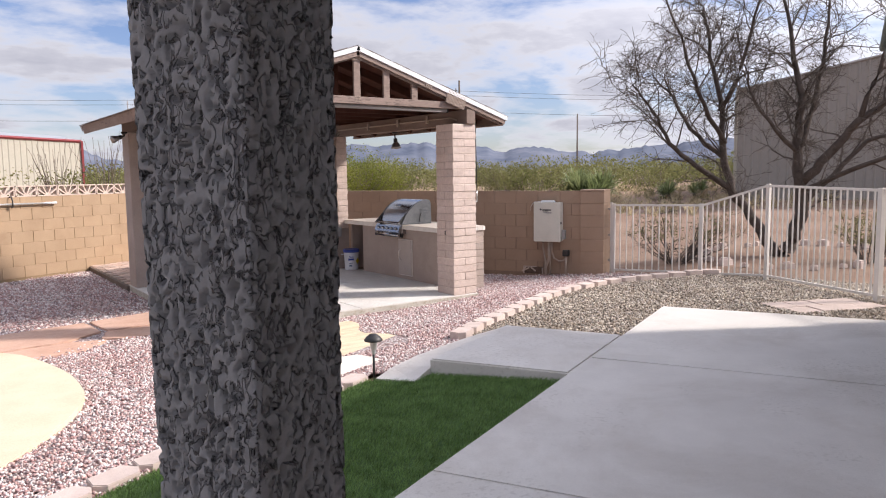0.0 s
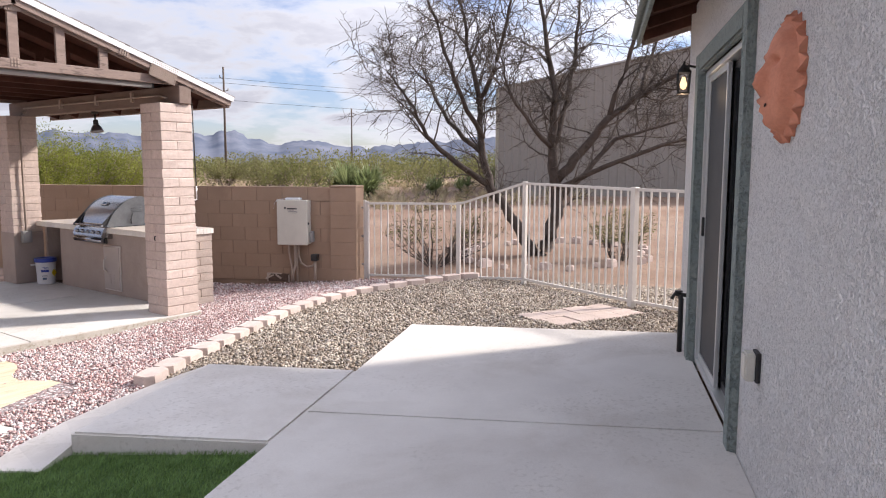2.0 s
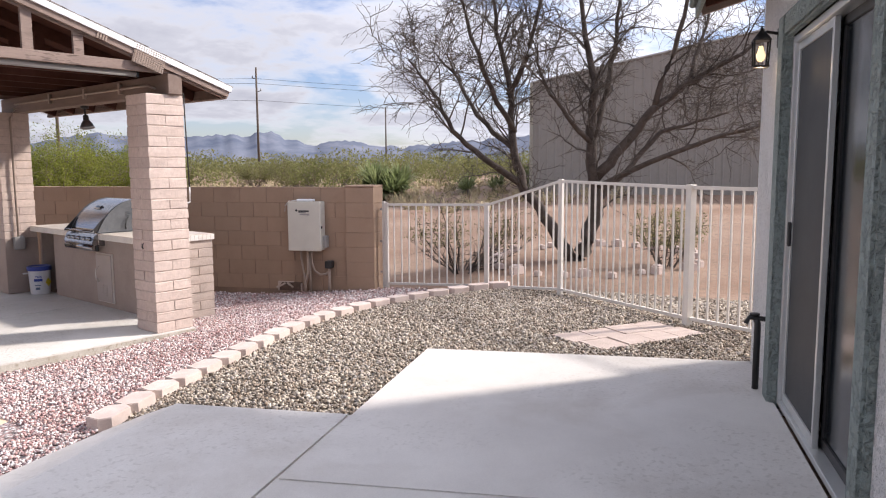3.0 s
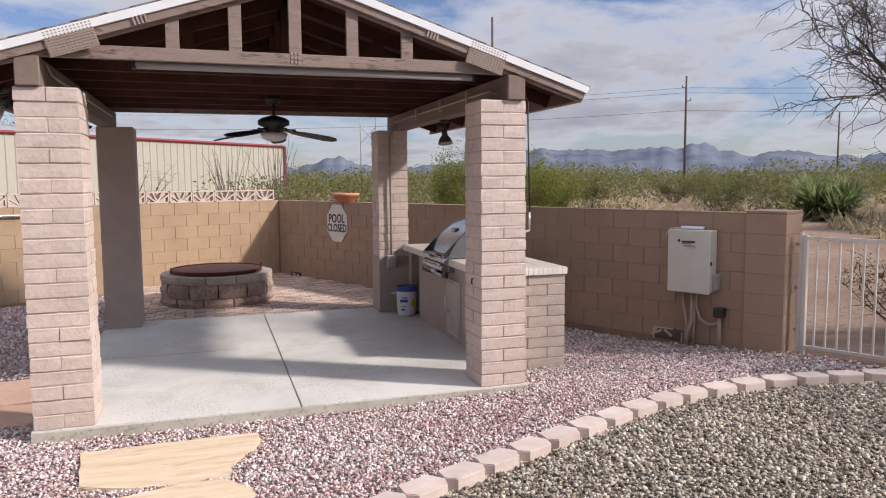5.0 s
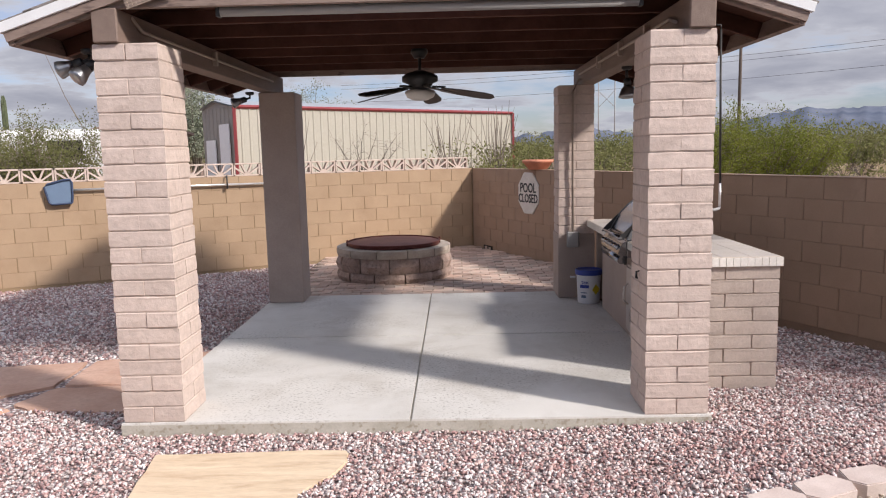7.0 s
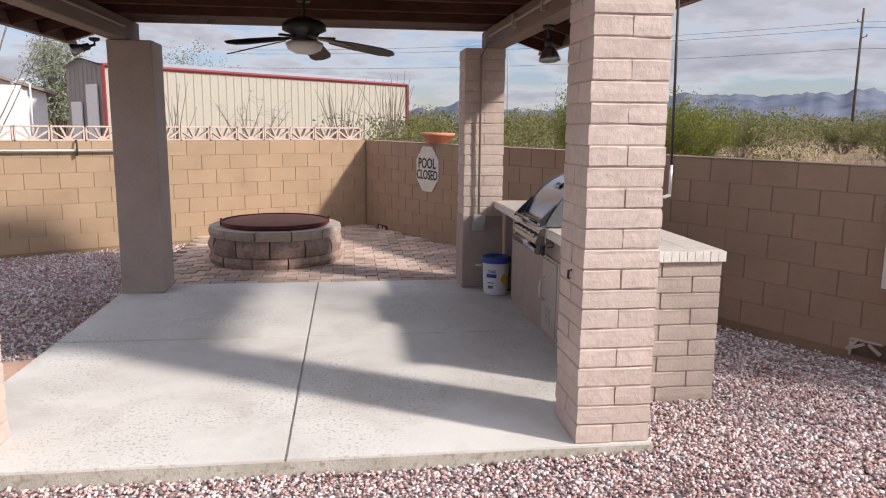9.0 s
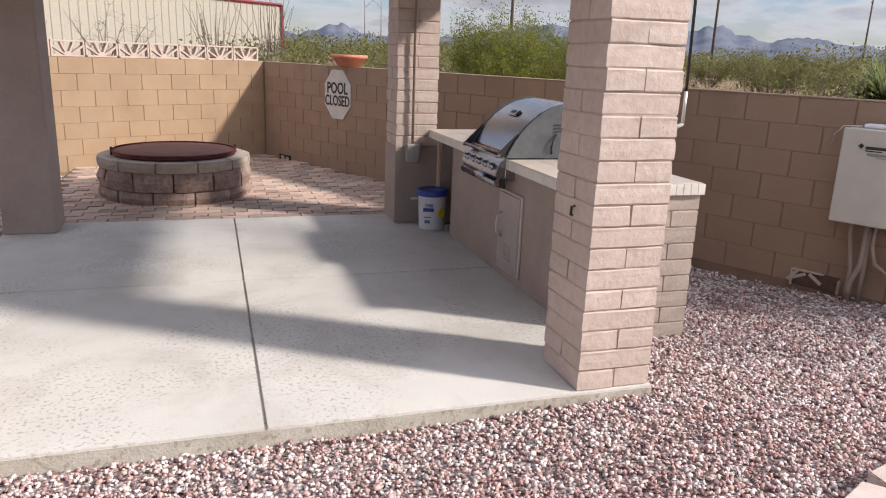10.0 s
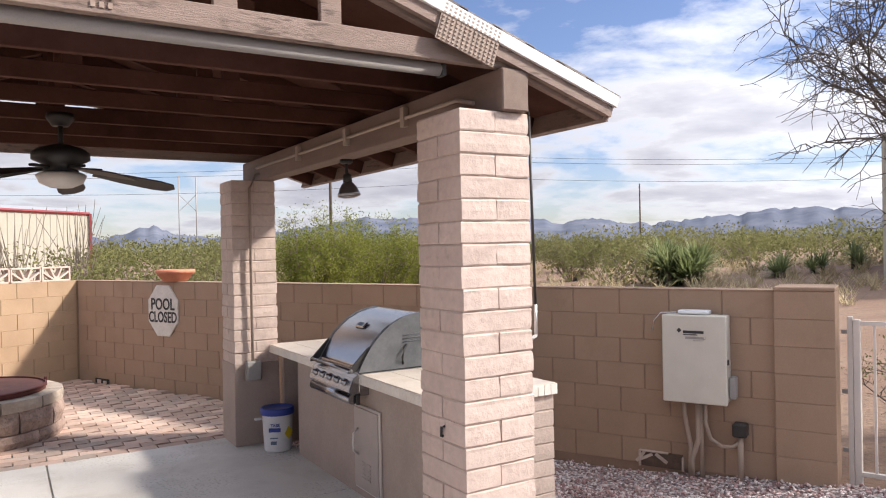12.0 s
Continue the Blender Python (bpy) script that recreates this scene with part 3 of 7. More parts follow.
def screen_block_mesh():
    """Pierced block: a frame with ribs that fan out from a half-round hub."""
    bm = bmesh.new()
    w, h, t, r = 0.392, 0.195, 0.10, 0.022
    for x0, x1, z0, z1 in ((-w / 2, w / 2, 0, r), (-w / 2, w / 2, h - r, h), (-w / 2, -w / 2 + r, 0, h), (w / 2 - r, w / 2, 0, h)):
        box(x0, x1, -t / 2, t / 2, z0, z1, 0.003, bm)
    for a in (35, 66, 114, 145):
        end = Vector((math.cos(radians(a)), 0, math.sin(radians(a))))
        reach = min((h - r * 0.6) / end.z, (w / 2 - r * 0.5) / abs(end.x))
        m = Matrix.Translation((0, 0, 0.005)) @ Matrix.Rotation(-radians(a), 4, "Y")
        box(0.03, reach, -t / 2 + 0.004, t / 2 - 0.004, -0.011, 0.011, 0.0, bm, m)
    hub = [(0.045 * math.cos(k * math.pi / 8), 0.045 * math.sin(k * math.pi / 8) + r * 0.9) for k in range(9)]
    sub = bmesh.new()
    lo = [sub.verts.new((x, -t / 2 + 0.002, z)) for x, z in hub]
    hi = [sub.verts.new((x, t / 2 - 0.002, z)) for x, z in hub]
    for k in range(9):
        sub.faces.new((lo[k], lo[(k + 1) % 9], hi[(k + 1) % 9], hi[k]))
    sub.faces.new(lo)
    sub.faces.new(hi[::-1])
    merge(bm, sub)
    return mesh_of("screen_block", bm, M_SCREEN)


def slump_meshes(lx, ly, lz, material, n=6):
    """Sagged adobe-like blocks: bellied sides, soft worn edges, uneven arrises."""
    rnd = random.Random(7)
    plan = ((-1, -1), (-0.3, -1), (0.35, -1), (1, -1), (1, 0), (1, 1), (0.3, 1), (-0.35, 1), (-1, 1), (-1, 0))
    made = []
    for _ in range(n):
        bm = bmesh.new()
        rings = []
        low, high = rnd.uniform(0.0, 0.003), rnd.uniform(-0.0015, 0.0015)
        for z, grow, jit in ((-0.5, -0.003, 0.001), (-0.43, low, 0.0015), (-0.05, low, 0.0008), (0.3, high, 0.0012), (0.44, high, 0.0015), (0.5, -0.004, 0.001)):
            rings.append([])
            for sx, sy in plan:
                corner = -0.002 if abs(sx) == 1 and abs(sy) == 1 else 0.0
                g = grow + corner + rnd.uniform(-jit, jit)
                rings[-1].append(bm.verts.new((sx * (lx / 2) + (g if abs(sx) == 1 else 0) * sx, sy * (ly / 2) + (g if abs(sy) == 1 else 0) * sy, z * lz + (rnd.uniform(-0.002, 0.002) if abs(z) > 0.4 else 0))))
        k = len(plan)
        for r0, r1 in zip(rings, rings[1:]):
            for i in range(k):
                bm.faces.new((r0[i], r0[(i + 1) % k], r1[(i + 1) % k], r1[i]))
        bm.faces.new(rings[0][::-1])
        bm.faces.new(rings[-1])
        made.append(mesh_of("slump_block", bm, material))
    return made


def flakes(x, y, cell, seed):
    """Height 0 to 1 of thrown stucco at a spot of a wall: torn flat lumps with deep gaps."""
    wx = x + 0.35 * cell * noise.noise((x * 1.3 / cell, y * 1.3 / cell, seed + 9.0))
    wy = y + 0.35 * cell * noise.noise((x * 1.3 / cell, y * 1.3 / cell, seed + 4.0))
    n = noise.noise((wx / cell, wy / cell * 0.8, seed)) + 0.45 * noise.noise((wx * 2.3 / cell, wy * 2.0 / cell, seed + 2.0))
    h = min(max((n + 0.34) / 0.17, 0.0), 1.0)
    return h * h * (3 - 2 * h) + 0.12 * n


# ---- house ----
CORNER, WALLQ, PATIO = 7.5, -0.637, 0.21


def build_house():
    opening = (4.85, 6.53, PATIO, 2.345)
    back = -9.0
    wall = bmesh.new()
    q0, q1 = WALLQ - 0.2, WALLQ
    box(-6, opening[0], q0, q1, -0.2, 2.95, 0, wall)
    box(opening[1], CORNER, q0, q1, -0.2, 2.95, 0, wall)
    box(opening[0], opening[1], q0, q1, opening[3], 2.95, 0, wall)
    ob = part("wall_house", wall, M_STUCCO, m=HOUSE)
    tagged(ob, "light grey lace-stucco house wall", "wall", kind="structure")
    ob = part("wall_house_end", box(CORNER - 0.2, CORNER, back, q0, -0.2, 2.95), M_STUCCO, m=HOUSE)
    tagged(ob, "light grey stucco end wall of the house", "wall", kind="structure")
    ob = part("wall_house_back", box(-6, CORNER, back - 0.2, back, -0.2, 2.95), M_STUCCO, m=HOUSE)
    tagged(ob, "plain stucco back wall of the house", "wall", kind="structure")
    ob = part("wall_house_side", box(-6.2, -6, back - 0.2, q1, -0.2, 2.95), M_STUCCO, m=HOUSE)
    tagged(ob, "plain stucco side wall of the house", "wall", kind="structure")
    ob = part("house_floor", box(-6, CORNER - 0.2, back, q0, 0.0, PATIO - 0.02), M_PATIO, m=HOUSE)
    tagged(ob, "plain indoor floor behind the sliding door", "floor", kind="structure")
    # stucco surround of the door
    trim = bmesh.new()
    for b in ((4.71, 4.855, 2.485, 0), (6.525, 6.70, 2.485, 0)):
        box(b[0], b[1], q1 - 0.1, q1 + 0.045, PATIO - 0.05, b[2], 0.015, trim, seg=2)
    box(4.855, 6.525, q1 - 0.1, q1 + 0.043, 2.345, 2.485, 0.015, trim, seg=2)
    ob = part("trim_door", trim, M_TRIM, m=HOUSE)
    tagged(ob, "raised grey-green stucco surround of the sliding door", "trim", kind="structure")
    ob = part("trim_window", box(1.6, 3.46, q1 - 0.01, q1 + 0.05, 2.27, 2.42, 0.015, seg=2), M_TRIM, m=HOUSE)
    tagged(ob, "raised grey-green stucco band high on the house wall", "trim", kind="structure")
    # sliding door
    door = empty("door_sliding", HOUSE @ pose(4.855, q1 - 0.06, PATIO))
    tagged(door, "grey aluminium sliding patio door with insect screen, closed", "door", kind="structure")
    W, Hh = 1.67, 2.135
    fr = bmesh.new()
    for x0, x1, z0, z1 in ((0, 0.04, 0, Hh), (W - 0.04, W, 0, Hh), (0.04, W - 0.04, Hh - 0.04, Hh), (0.04, W - 0.04, 0, 0.035)):
        box(x0, x1, -0.05, 0.05, z0, z1, 0.003, fr)
    part("door_frame", fr, M_FRAME, door, "pale aluminium frame")
    for k, (x0, x1, y, mat, nm, lab) in enumerate(((0.04, 0.90, -0.03, M_GLASS, "pane", "dark glass pane"), (0.86, W - 0.04, 0.015, M_SCREENMESH, "insect_screen", "dark grey insect screen"))):
        leaf = bmesh.new()
        for a, b, c, d in ((x0, x0 + 0.03, 0.035, Hh - 0.04), (x1 - 0.03, x1, 0.035, Hh - 0.04), (x0 + 0.03, x1 - 0.03, 0.035, 0.085), (x0 + 0.03, x1 - 0.03, Hh - 0.085, Hh - 0.04)):
            box(a, b, y - 0.014, y + 0.014, c, d, 0.002, leaf)
        leaf = part("leaf_frame", leaf, M_BLACK if k == 0 else M_FRAME, door)
        part(nm, box(x0 + 0.025, x1 - 0.025, y - 0.004, y + 0.004, 0.08, Hh - 0.08), mat, leaf, lab)
        if k == 1:
            part("pull", box(x1 - 0.035, x1 - 0.01, y + 0.012, y + 0.03, 0.95, 1.09, 0.005), M_BLACK, leaf, "black pull")
    ob = part("curtain", box(4.75, 6.65, q0 - 0.25, q0 - 0.2, PATIO - 0.02, 2.4), M_BLACK, m=HOUSE)
    tagged(ob, "dark drawn curtain behind the sliding door", "curtain")
    # roof with open eave
    roof = empty("house_roof", HOUSE)
    tagged(roof, "low-pitched shingle roof with open brown eave and gutter fascia", "roof", kind="structure")
    sl = 0.30
    rake = CORNER + 0.65
    bm = bmesh.new()
    qe, ze = -0.25, 2.88
    cs = [(-6.5, qe, ze), (rake, qe, ze), (rake, -5.0, ze + sl * 4.9), (-6.5, -5.0, ze + sl * 4.9)]
    lo = [bm.verts.new(c) for c in cs]
    hi = [bm.verts.new((a, b, c + 0.035)) for a, b, c in cs]
    for k in range(4):
        bm.faces.new((lo[k], lo[(k + 1) % 4], hi[(k + 1) % 4], hi[k]))
    bm.faces.new(lo)
    bm.faces.new(hi)
    part("roof_deck", bm, M_SHINGLE, roof)
    bm = bmesh.new()
    cs = [(-6.5, -5.0, ze + sl * 4.9), (rake, -5.0, ze + sl * 4.9), (rake, -9.9, ze), (-6.5, -9.9, ze)]
    lo = [bm.verts.new(c) for c in cs]
    hi = [bm.verts.new((a, b, c + 0.035)) for a, b, c in cs]
    for k in range(4):
        bm.faces.new((lo[k], lo[(k + 1) % 4], hi[(k + 1) % 4], hi[k]))
    bm.faces.new(lo)
    bm.faces.new(hi)
    part("roof_deck", bm, M_SHINGLE, roof)
    part("gable_wall", prism([(-9.0, 2.95), (WALLQ, 2.95), (WALLQ, 2.96), (-5.0, 4.26), (-9.0, 2.96)], CORNER - 0.2, CORNER - 0.004, m=Matrix(((0, 0, 1, 0), (1, 0, 0, 0), (0, 1, 0, 0), (0, 0, 0, 1)))), M_STUCCO, roof)
    part("fascia", box(-6.5, rake, qe, qe + 0.03, ze - 0.10, ze + 0.045, 0.003), M_TRIM, roof, "grey-green fascia board")
    part("gutter", tube([(-6.5, qe + 0.05, ze + 0.0), (rake, qe + 0.05, ze + 0.0)], 0.03, 10), M_TRIM, roof, "grey-green half-round gutter")
    rng = np.arange(1.2, rake, 0.6)
    for x in rng:
        m = Matrix.Translation((x, qe - 0.01, ze - 0.052)) @ Matrix.Rotation(-math.atan(sl), 4, "X")
        part("rafter_tail", box(-0.02, 0.02, -0.75, 0, -0.045, 0.045), M_SHADEWOOD, roof, m=m)
    part("rake_board", box(-0.02, 0.02, -5.1, 0, -0.09, 0.06), M_WOOD, roof, m=Matrix.Translation((rake, qe, ze)) @ Matrix.Rotation(-math.atan(sl), 4, "X"))
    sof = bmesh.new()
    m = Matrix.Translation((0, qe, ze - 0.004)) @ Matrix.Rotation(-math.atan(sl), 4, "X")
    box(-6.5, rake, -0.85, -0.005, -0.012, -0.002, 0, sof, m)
    # eave boards use the timber whose colour carries the shade
    part("soffit_boards", sof, M_SHADEWOOD, roof, "soffit boards in the shade-darkened timber")
    # porch roof carried by the stucco post; unseen, its reach set to shade the post
    porch = empty("porch_roof", HOUSE)
    tagged(porch, "unseen flat porch roof over the near patio, sized to shade the post", "roof", kind="structure")
    part("porch_deck", box(-1.1, 0.7, qe + 0.09, 0.75, 2.68, 2.78), M_SHADEWOOD, porch)
    part("porch_beam", box(-1.1, -0.03, 0.42, 0.575, 2.45, 2.68, 0.01), M_WOOD, porch)


def build_post():
    p0, p1, q0, q1 = -0.19, -0.066, 0.427, 0.561
    step = 0.003
    ring = []
    for a, b in (((p0, q0), (p1, q0)), ((p1, q0), (p1, q1)), ((p1, q1), (p0, q1)), ((p0, q1), (p0, q0))):
        n = int(math.hypot(b[0] - a[0], b[1] - a[1]) / step)
        out = Vector((b[1] - a[1], a[0] - b[0], 0)).normalized()
        for k in range(n):
            ring.append((a[0] + (b[0] - a[0]) * k / n, a[1] + (b[1] - a[1]) * k / n, out, min(k, n - k) * step))
    zs = np.concatenate((np.linspace(PATIO, 1.04, 60), np.arange(1.05, 2.06, step), np.linspace(2.07, 2.45, 30)))
    verts = []
    for z in zs:
        lean = 0.016 * min(max((z - 1.2) / 0.7, 0.0), 1.0)
        run = 0.0
        for p, q, out, edge in ring:
            run += step
            d = 0.008 * flakes(run, z * 0.7, 0.0056, 5.0) - 0.008 - 0.003 * max(0.0, 1 - edge / 0.008)
            verts.append((p + out.x * d, q + out.y * d + (lean if q > 0.5 else 0.0), z))
    m, k = len(ring), len(zs)
    i, j = np.meshgrid(np.arange(k - 1), np.arange(m), indexing="ij")
    a, b = (i * m + j).ravel(), (i * m + (j + 1) % m).ravel()
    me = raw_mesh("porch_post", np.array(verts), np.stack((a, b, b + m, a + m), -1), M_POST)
    me.polygons.foreach_set("use_smooth", [True] * len(me.polygons))
    post = new("porch_post", me)
    post.matrix_world = HOUSE
    tagged(post, "square porch post in coarse grey-brown stucco standing on the patio", "post", kind="structure")


def build_patio():
    skew = 0.08

    def line(p, q):
        return p + skew * (1.75 - q)

    def slab(name, outline, z1, label, parent=None):
        ob = part(name, prism(outline, -0.15, z1, bevel=0.008), M_PATIO, parent, m=HOUSE if parent is None else None)
        return ob

    patio = empty("patio", HOUSE)
    tagged(patio, "broad light grey concrete patio with saw-cut joints", "patio", kind="structure")
    cuts = [-5.0, -0.15, 2.33, 4.82, 7.30]
    for a, b in zip(cuts, cuts[1:]):
        g = 0.004
        o = [(line(a, WALLQ) + g, WALLQ), (line(b, WALLQ) - g, WALLQ), (line(b, 1.752) - g, 1.752), (line(a, 1.752) + g, 1.752)]
        ob = part("concrete_panel", prism(o, -0.15, PATIO, bevel=0.007), M_PATIO, patio)
    land = part("landing", prism([(4.335, 1.76), (5.74, 1.76), (5.66, 2.87), (4.22, 2.87)], -0.15, PATIO - 0.002, bevel=0.012), M_PATIO, m=HOUSE)
    tagged(land, "light concrete landing slab beside the patio", "landing", kind="structure")
    bm = bmesh.new()
    rows = []
    for p, z_in, z_out, wid in ((3.98, 0.085, 0.06, 0.36), (4.25, 0.14, 0.085, 0.38), (4.6, 0.185, 0.11, 0.35), (5.0, 0.197, 0.12, 0.30), (5.35, 0.20, 0.125, 0.25), (5.64, 0.20, 0.125, 0.20)):
        rows.append([(p, 2.872, -0.15), (p, 2.872, z_in), (p, 2.872 + wid, z_out), (p, 2.872 + wid + 0.02, -0.15)])
    vs = [[bm.verts.new(c) for c in r] for r in rows]
    for r0, r1 in zip(vs, vs[1:]):
        for k in range(4):
            bm.faces.new((r0[k], r0[(k + 1) % 4], r1[(k + 1) % 4], r1[k]))
    bm.faces.new(vs[0])
    bm.faces.new(vs[-1][::-1])
    ob = part("concrete_curb", bm, M_PATIO, m=HOUSE)
    tagged(ob, "sloping poured concrete curb along the landing", "curb", kind="structure")


# ---- gazebo ----
GX0, GX1, GY0, GY1, PW = 2.03, 5.31, 7.62, 11.28, 0.392
GC, BEAM_Z, CHORD_Z, RIDGE_Z, SLOPE = 3.87, 2.336, 2.53, 3.245, 0.322


def build_gazebo():
    rnd = random.Random(3)
    gz = empty("gazebo", Matrix.Translation((GC, 9.65, 0)))
    tagged(gz, "open gazebo with four slump-block pillars and brown timber gable roof", "gazebo")
    off = Vector((GC, 9.65, 0))
    blocks = slump_meshes(PW, PW / 2 - 0.004, 0.0965, M_SLUMP)
    for x, y in ((GX0, GY0), (GX1, GY0), (GX0, GY1), (GX1 - 0.02, GY1)):
        pil = part("pillar", box(0.008, PW - 0.008, 0.008, PW - 0.008, 0, 23 * 0.1015), M_MORTAR, gz, m=Matrix.Translation(Vector((x, y, 0)) - off))
        if x == GX0 and y == GY1:
            part("smooth_face", box(0, PW, 0, PW, 0, 23 * 0.1015, 0.008), M_CTRBODY, pil, "smooth grey-brown painted face")
            continue
        if y == GY1:
            part("smooth_face", box(-0.006, PW + 0.006, -0.006, PW + 0.006, 0, 0.72, 0.006), M_CTRBODY, pil, "smooth grey-brown foot")
        for c in range(23):
            for s in (-1, 1):
                turn = 90 if c % 2 == 0 else 0
                cx, cy = (PW / 2 + s * PW / 4, PW / 2) if turn else (PW / 2, PW / 2 + s * PW / 4)
                piece("slump_block", rnd.choice(blocks), pil, Matrix.Translation((cx + rnd.uniform(-0.003, 0.003), cy + rnd.uniform(-0.003, 0.003), c * 0.1015 + 0.051)) @ rotz(radians(turn + rnd.choice((0, 180)) + rnd.uniform(-0.7, 0.7))))

    def gp(name, bm, mat, parent=gz, label="", smooth=False):
        return part(name, bm, mat, parent, label, Matrix.Translation(-off) if parent is gz else None, smooth)

    for x in (GX0 + 0.02, GX1 + 0.22):
        gp("beam", box(x, x + 0.15, 7.59, 11.75, BEAM_Z, CHORD_Z, 0.006), M_BEAM, label="heavy brown painted beam")
    # trusses
    half = GX1 + PW - GC
    for k in range(8):
        y = 7.615 + k * 0.571
        front = k == 0
        bm = box(GC - half - 0.02, GC + half + 0.02, y, y + 0.04, CHORD_Z, CHORD_Z + 0.09, 0.003)
        # inner trusses take the timber with shade in its colour
        tr = gp("truss", bm, M_WOOD if front or k == 7 else M_SHADEWOOD, label="" if front else "dark roof truss")
        wood = M_WOOD if front else M_SHADEWOOD
        for s in (-1, 1):
            ang = math.atan(SLOPE)
            m = Matrix.Translation((GC, y + 0.003, RIDGE_Z - 0.045)) @ Matrix.Rotation(s * ang, 4, "Y") @ (Matrix() if s > 0 else Matrix.Diagonal((-1, 1, 1, 1)))
            b2 = box(0, 2.46, 0, 0.038, -0.115, -0.01, 0.003)
            bmesh.ops.transform(b2, matrix=m, verts=b2.verts)
            part("top_chord", b2, wood, tr)
        xs = (-0.84, -0.42, 0, 0.42, 0.84) if front else (-0.75, 0, 0.75)
        for x in xs:
            top = RIDGE_Z - 0.13 - abs(x) * SLOPE
            part("strut", box(GC + x - 0.045, GC + x + 0.045, y + 0.004, y + 0.036, CHORD_Z + 0.088, top, 0.003), wood, tr)
        if front:
            for s in (-1, 1):
                bm = bmesh.new()
                m = Matrix.Translation((GC + s * 1.47, y - 0.043, CHORD_Z + 0.115)) @ Matrix.Rotation(s * math.atan(SLOPE), 4, "Y")
                box(-0.158, 0.158, -0.003, 0.003, -0.085, 0.085, 0, bm, m)
                for i in range(13):
                    for j in range(9):
                        box(-0.15 + i * 0.0242, -0.138 + i * 0.0242, -0.008, -0.002, -0.075 + j * 0.0185, -0.066 + j * 0.0185, 0, bm, m)
                part("nail_plate", bm, M_PLATE, tr, "perforated metal nail plate")
                bm = bmesh.new()
                m = Matrix.Translation((GC + s * 1.04, y - 0.043, RIDGE_Z - 0.11 - 1.04 * SLOPE + 0.01)) @ Matrix.Rotation(s * math.atan(SLOPE), 4, "Y")
                for i in range(4):
                    box(-0.05 + i * 0.026, -0.036 + i * 0.026, -0.004, 0.003, -0.045, 0.045, 0, bm, m)
                part("nail_plate", bm, M_PLATE, tr)
            bm = box(GC - 0.07, GC + 0.07, y - 0.007, y - 0.001, RIDGE_Z - 0.2, RIDGE_Z - 0.06)
            for i in range(6):
                box(GC - 0.062 + i * 0.022, GC - 0.052 + i * 0.022, y - 0.011, y - 0.006, RIDGE_Z - 0.195, RIDGE_Z - 0.065, 0, bm)
            part("nail_plate", bm, M_PLATE, tr)
            bm = bmesh.new()
            for i in range(3):
                for j in range(3):
                    box(GC - 0.035 + i * 0.027, GC - 0.02 + i * 0.027, y - 0.005, y + 0.001, CHORD_Z + 0.02 + j * 0.03, CHORD_Z + 0.04 + j * 0.03, 0, bm)
            part("nail_plate", bm, M_PLATE, tr)
    # roof planes
    reach, ang = 2.49, math.atan(SLOPE)
    for s in (-1, 1):
        m = Matrix.Translation((GC, 0, RIDGE_Z)) @ Matrix.Rotation(s * ang, 4, "Y") @ (Matrix() if s > 0 else Matrix.Diagonal((-1, 1, 1, 1)))

        def tilted(*a, bm=None):
            return box(*a, bm=bm, m=m)
        gp("roof_deck", tilted(0.0, reach - 0.03, 7.60, 11.90, -0.05, -0.03, 0), M_SHADEWOOD, label="underside of the roof boards, darkened for shade")
        bm = bmesh.new()
        r2 = random.Random(5)
        for c in range(13):
            x1 = reach + 0.02 - c * 0.192
            for j in range(15):
                y0 = 7.575 + j * 0.29 + (c % 2) * 0.14 - (0.14 if c % 2 else 0)
                tip = r2.uniform(-0.004, 0.006)
                box(max(0, x1 - 0.24), x1 + tip, y0, y0 + 0.286, -0.028 + 0.006 * (c % 2), -0.019 + 0.006 * (c % 2) + r2.uniform(0, 0.003), 0, bm, m)
        gp("shingles", bm, M_SHINGLE, label="dark asphalt shingles")
        gp("verge_trim", tilted(0, reach + 0.01, 7.565, 7.595, -0.085, -0.028, 0.002), M_DRIP, label="white metal verge trim")
        gp("verge_board", tilted(0.02, reach - 0.005, 7.580, 7.611, -0.14, -0.086, 0), M_WOOD)
        gp("verge_trim", tilted(0, reach + 0.01, 11.90, 11.93, -0.115, -0.03, 0.002), M_DRIP)
        gp("eave_board", tilted(reach - 0.035, reach - 0.002, 7.60, 11.9, -0.16, -0.032, 0), M_WOOD)
    # rolled sunshade and its crank
    sh = empty("roller_shade", Matrix.Translation((GC + 0.15, 7.70, 2.50)))
    tagged(sh, "rolled-up grey roller shade under the front beam", "roller shade")
    part("roll", tube([(-1.24, 0, 0.012), (1.24, 0, 0.012)], 0.03, 14), M_GREYBOX, sh)
    for s in (-1, 1):
        part("bracket", box(s * 1.25 - 0.012, s * 1.25 + 0.012, -0.03, 0.03, -0.02, 0.035, 0.003), M_BLACK, sh)
    cr = empty("shade_crank", Matrix.Translation((5.752, 7.66, 1.28)))
    tagged(cr, "thin crank rod hanging against a gazebo pillar", "crank")
    part("rod", tube([(0.0, 0, 0.14), (-0.02, 0, 1.05)], 0.007, 8), M_BLACK, cr)
    part("sleeve", tube([(0, 0, 0.0), (0, 0, 0.15)], 0.008, 8), M_POLE, cr, "pale grey sleeve")
    part("handle", tube([(0, 0, 0.0), (-0.03, -0.01, -0.008), (-0.13, -0.03, -0.012)], [0.009, 0.01, 0.012], 8), M_GREYBOX, cr)
    part("hook", tube([(-0.02, 0, 1.05), (-0.02, 0.0, 1.075), (-0.09, 0, 1.075)], 0.005, 6), M_BLACK, cr)


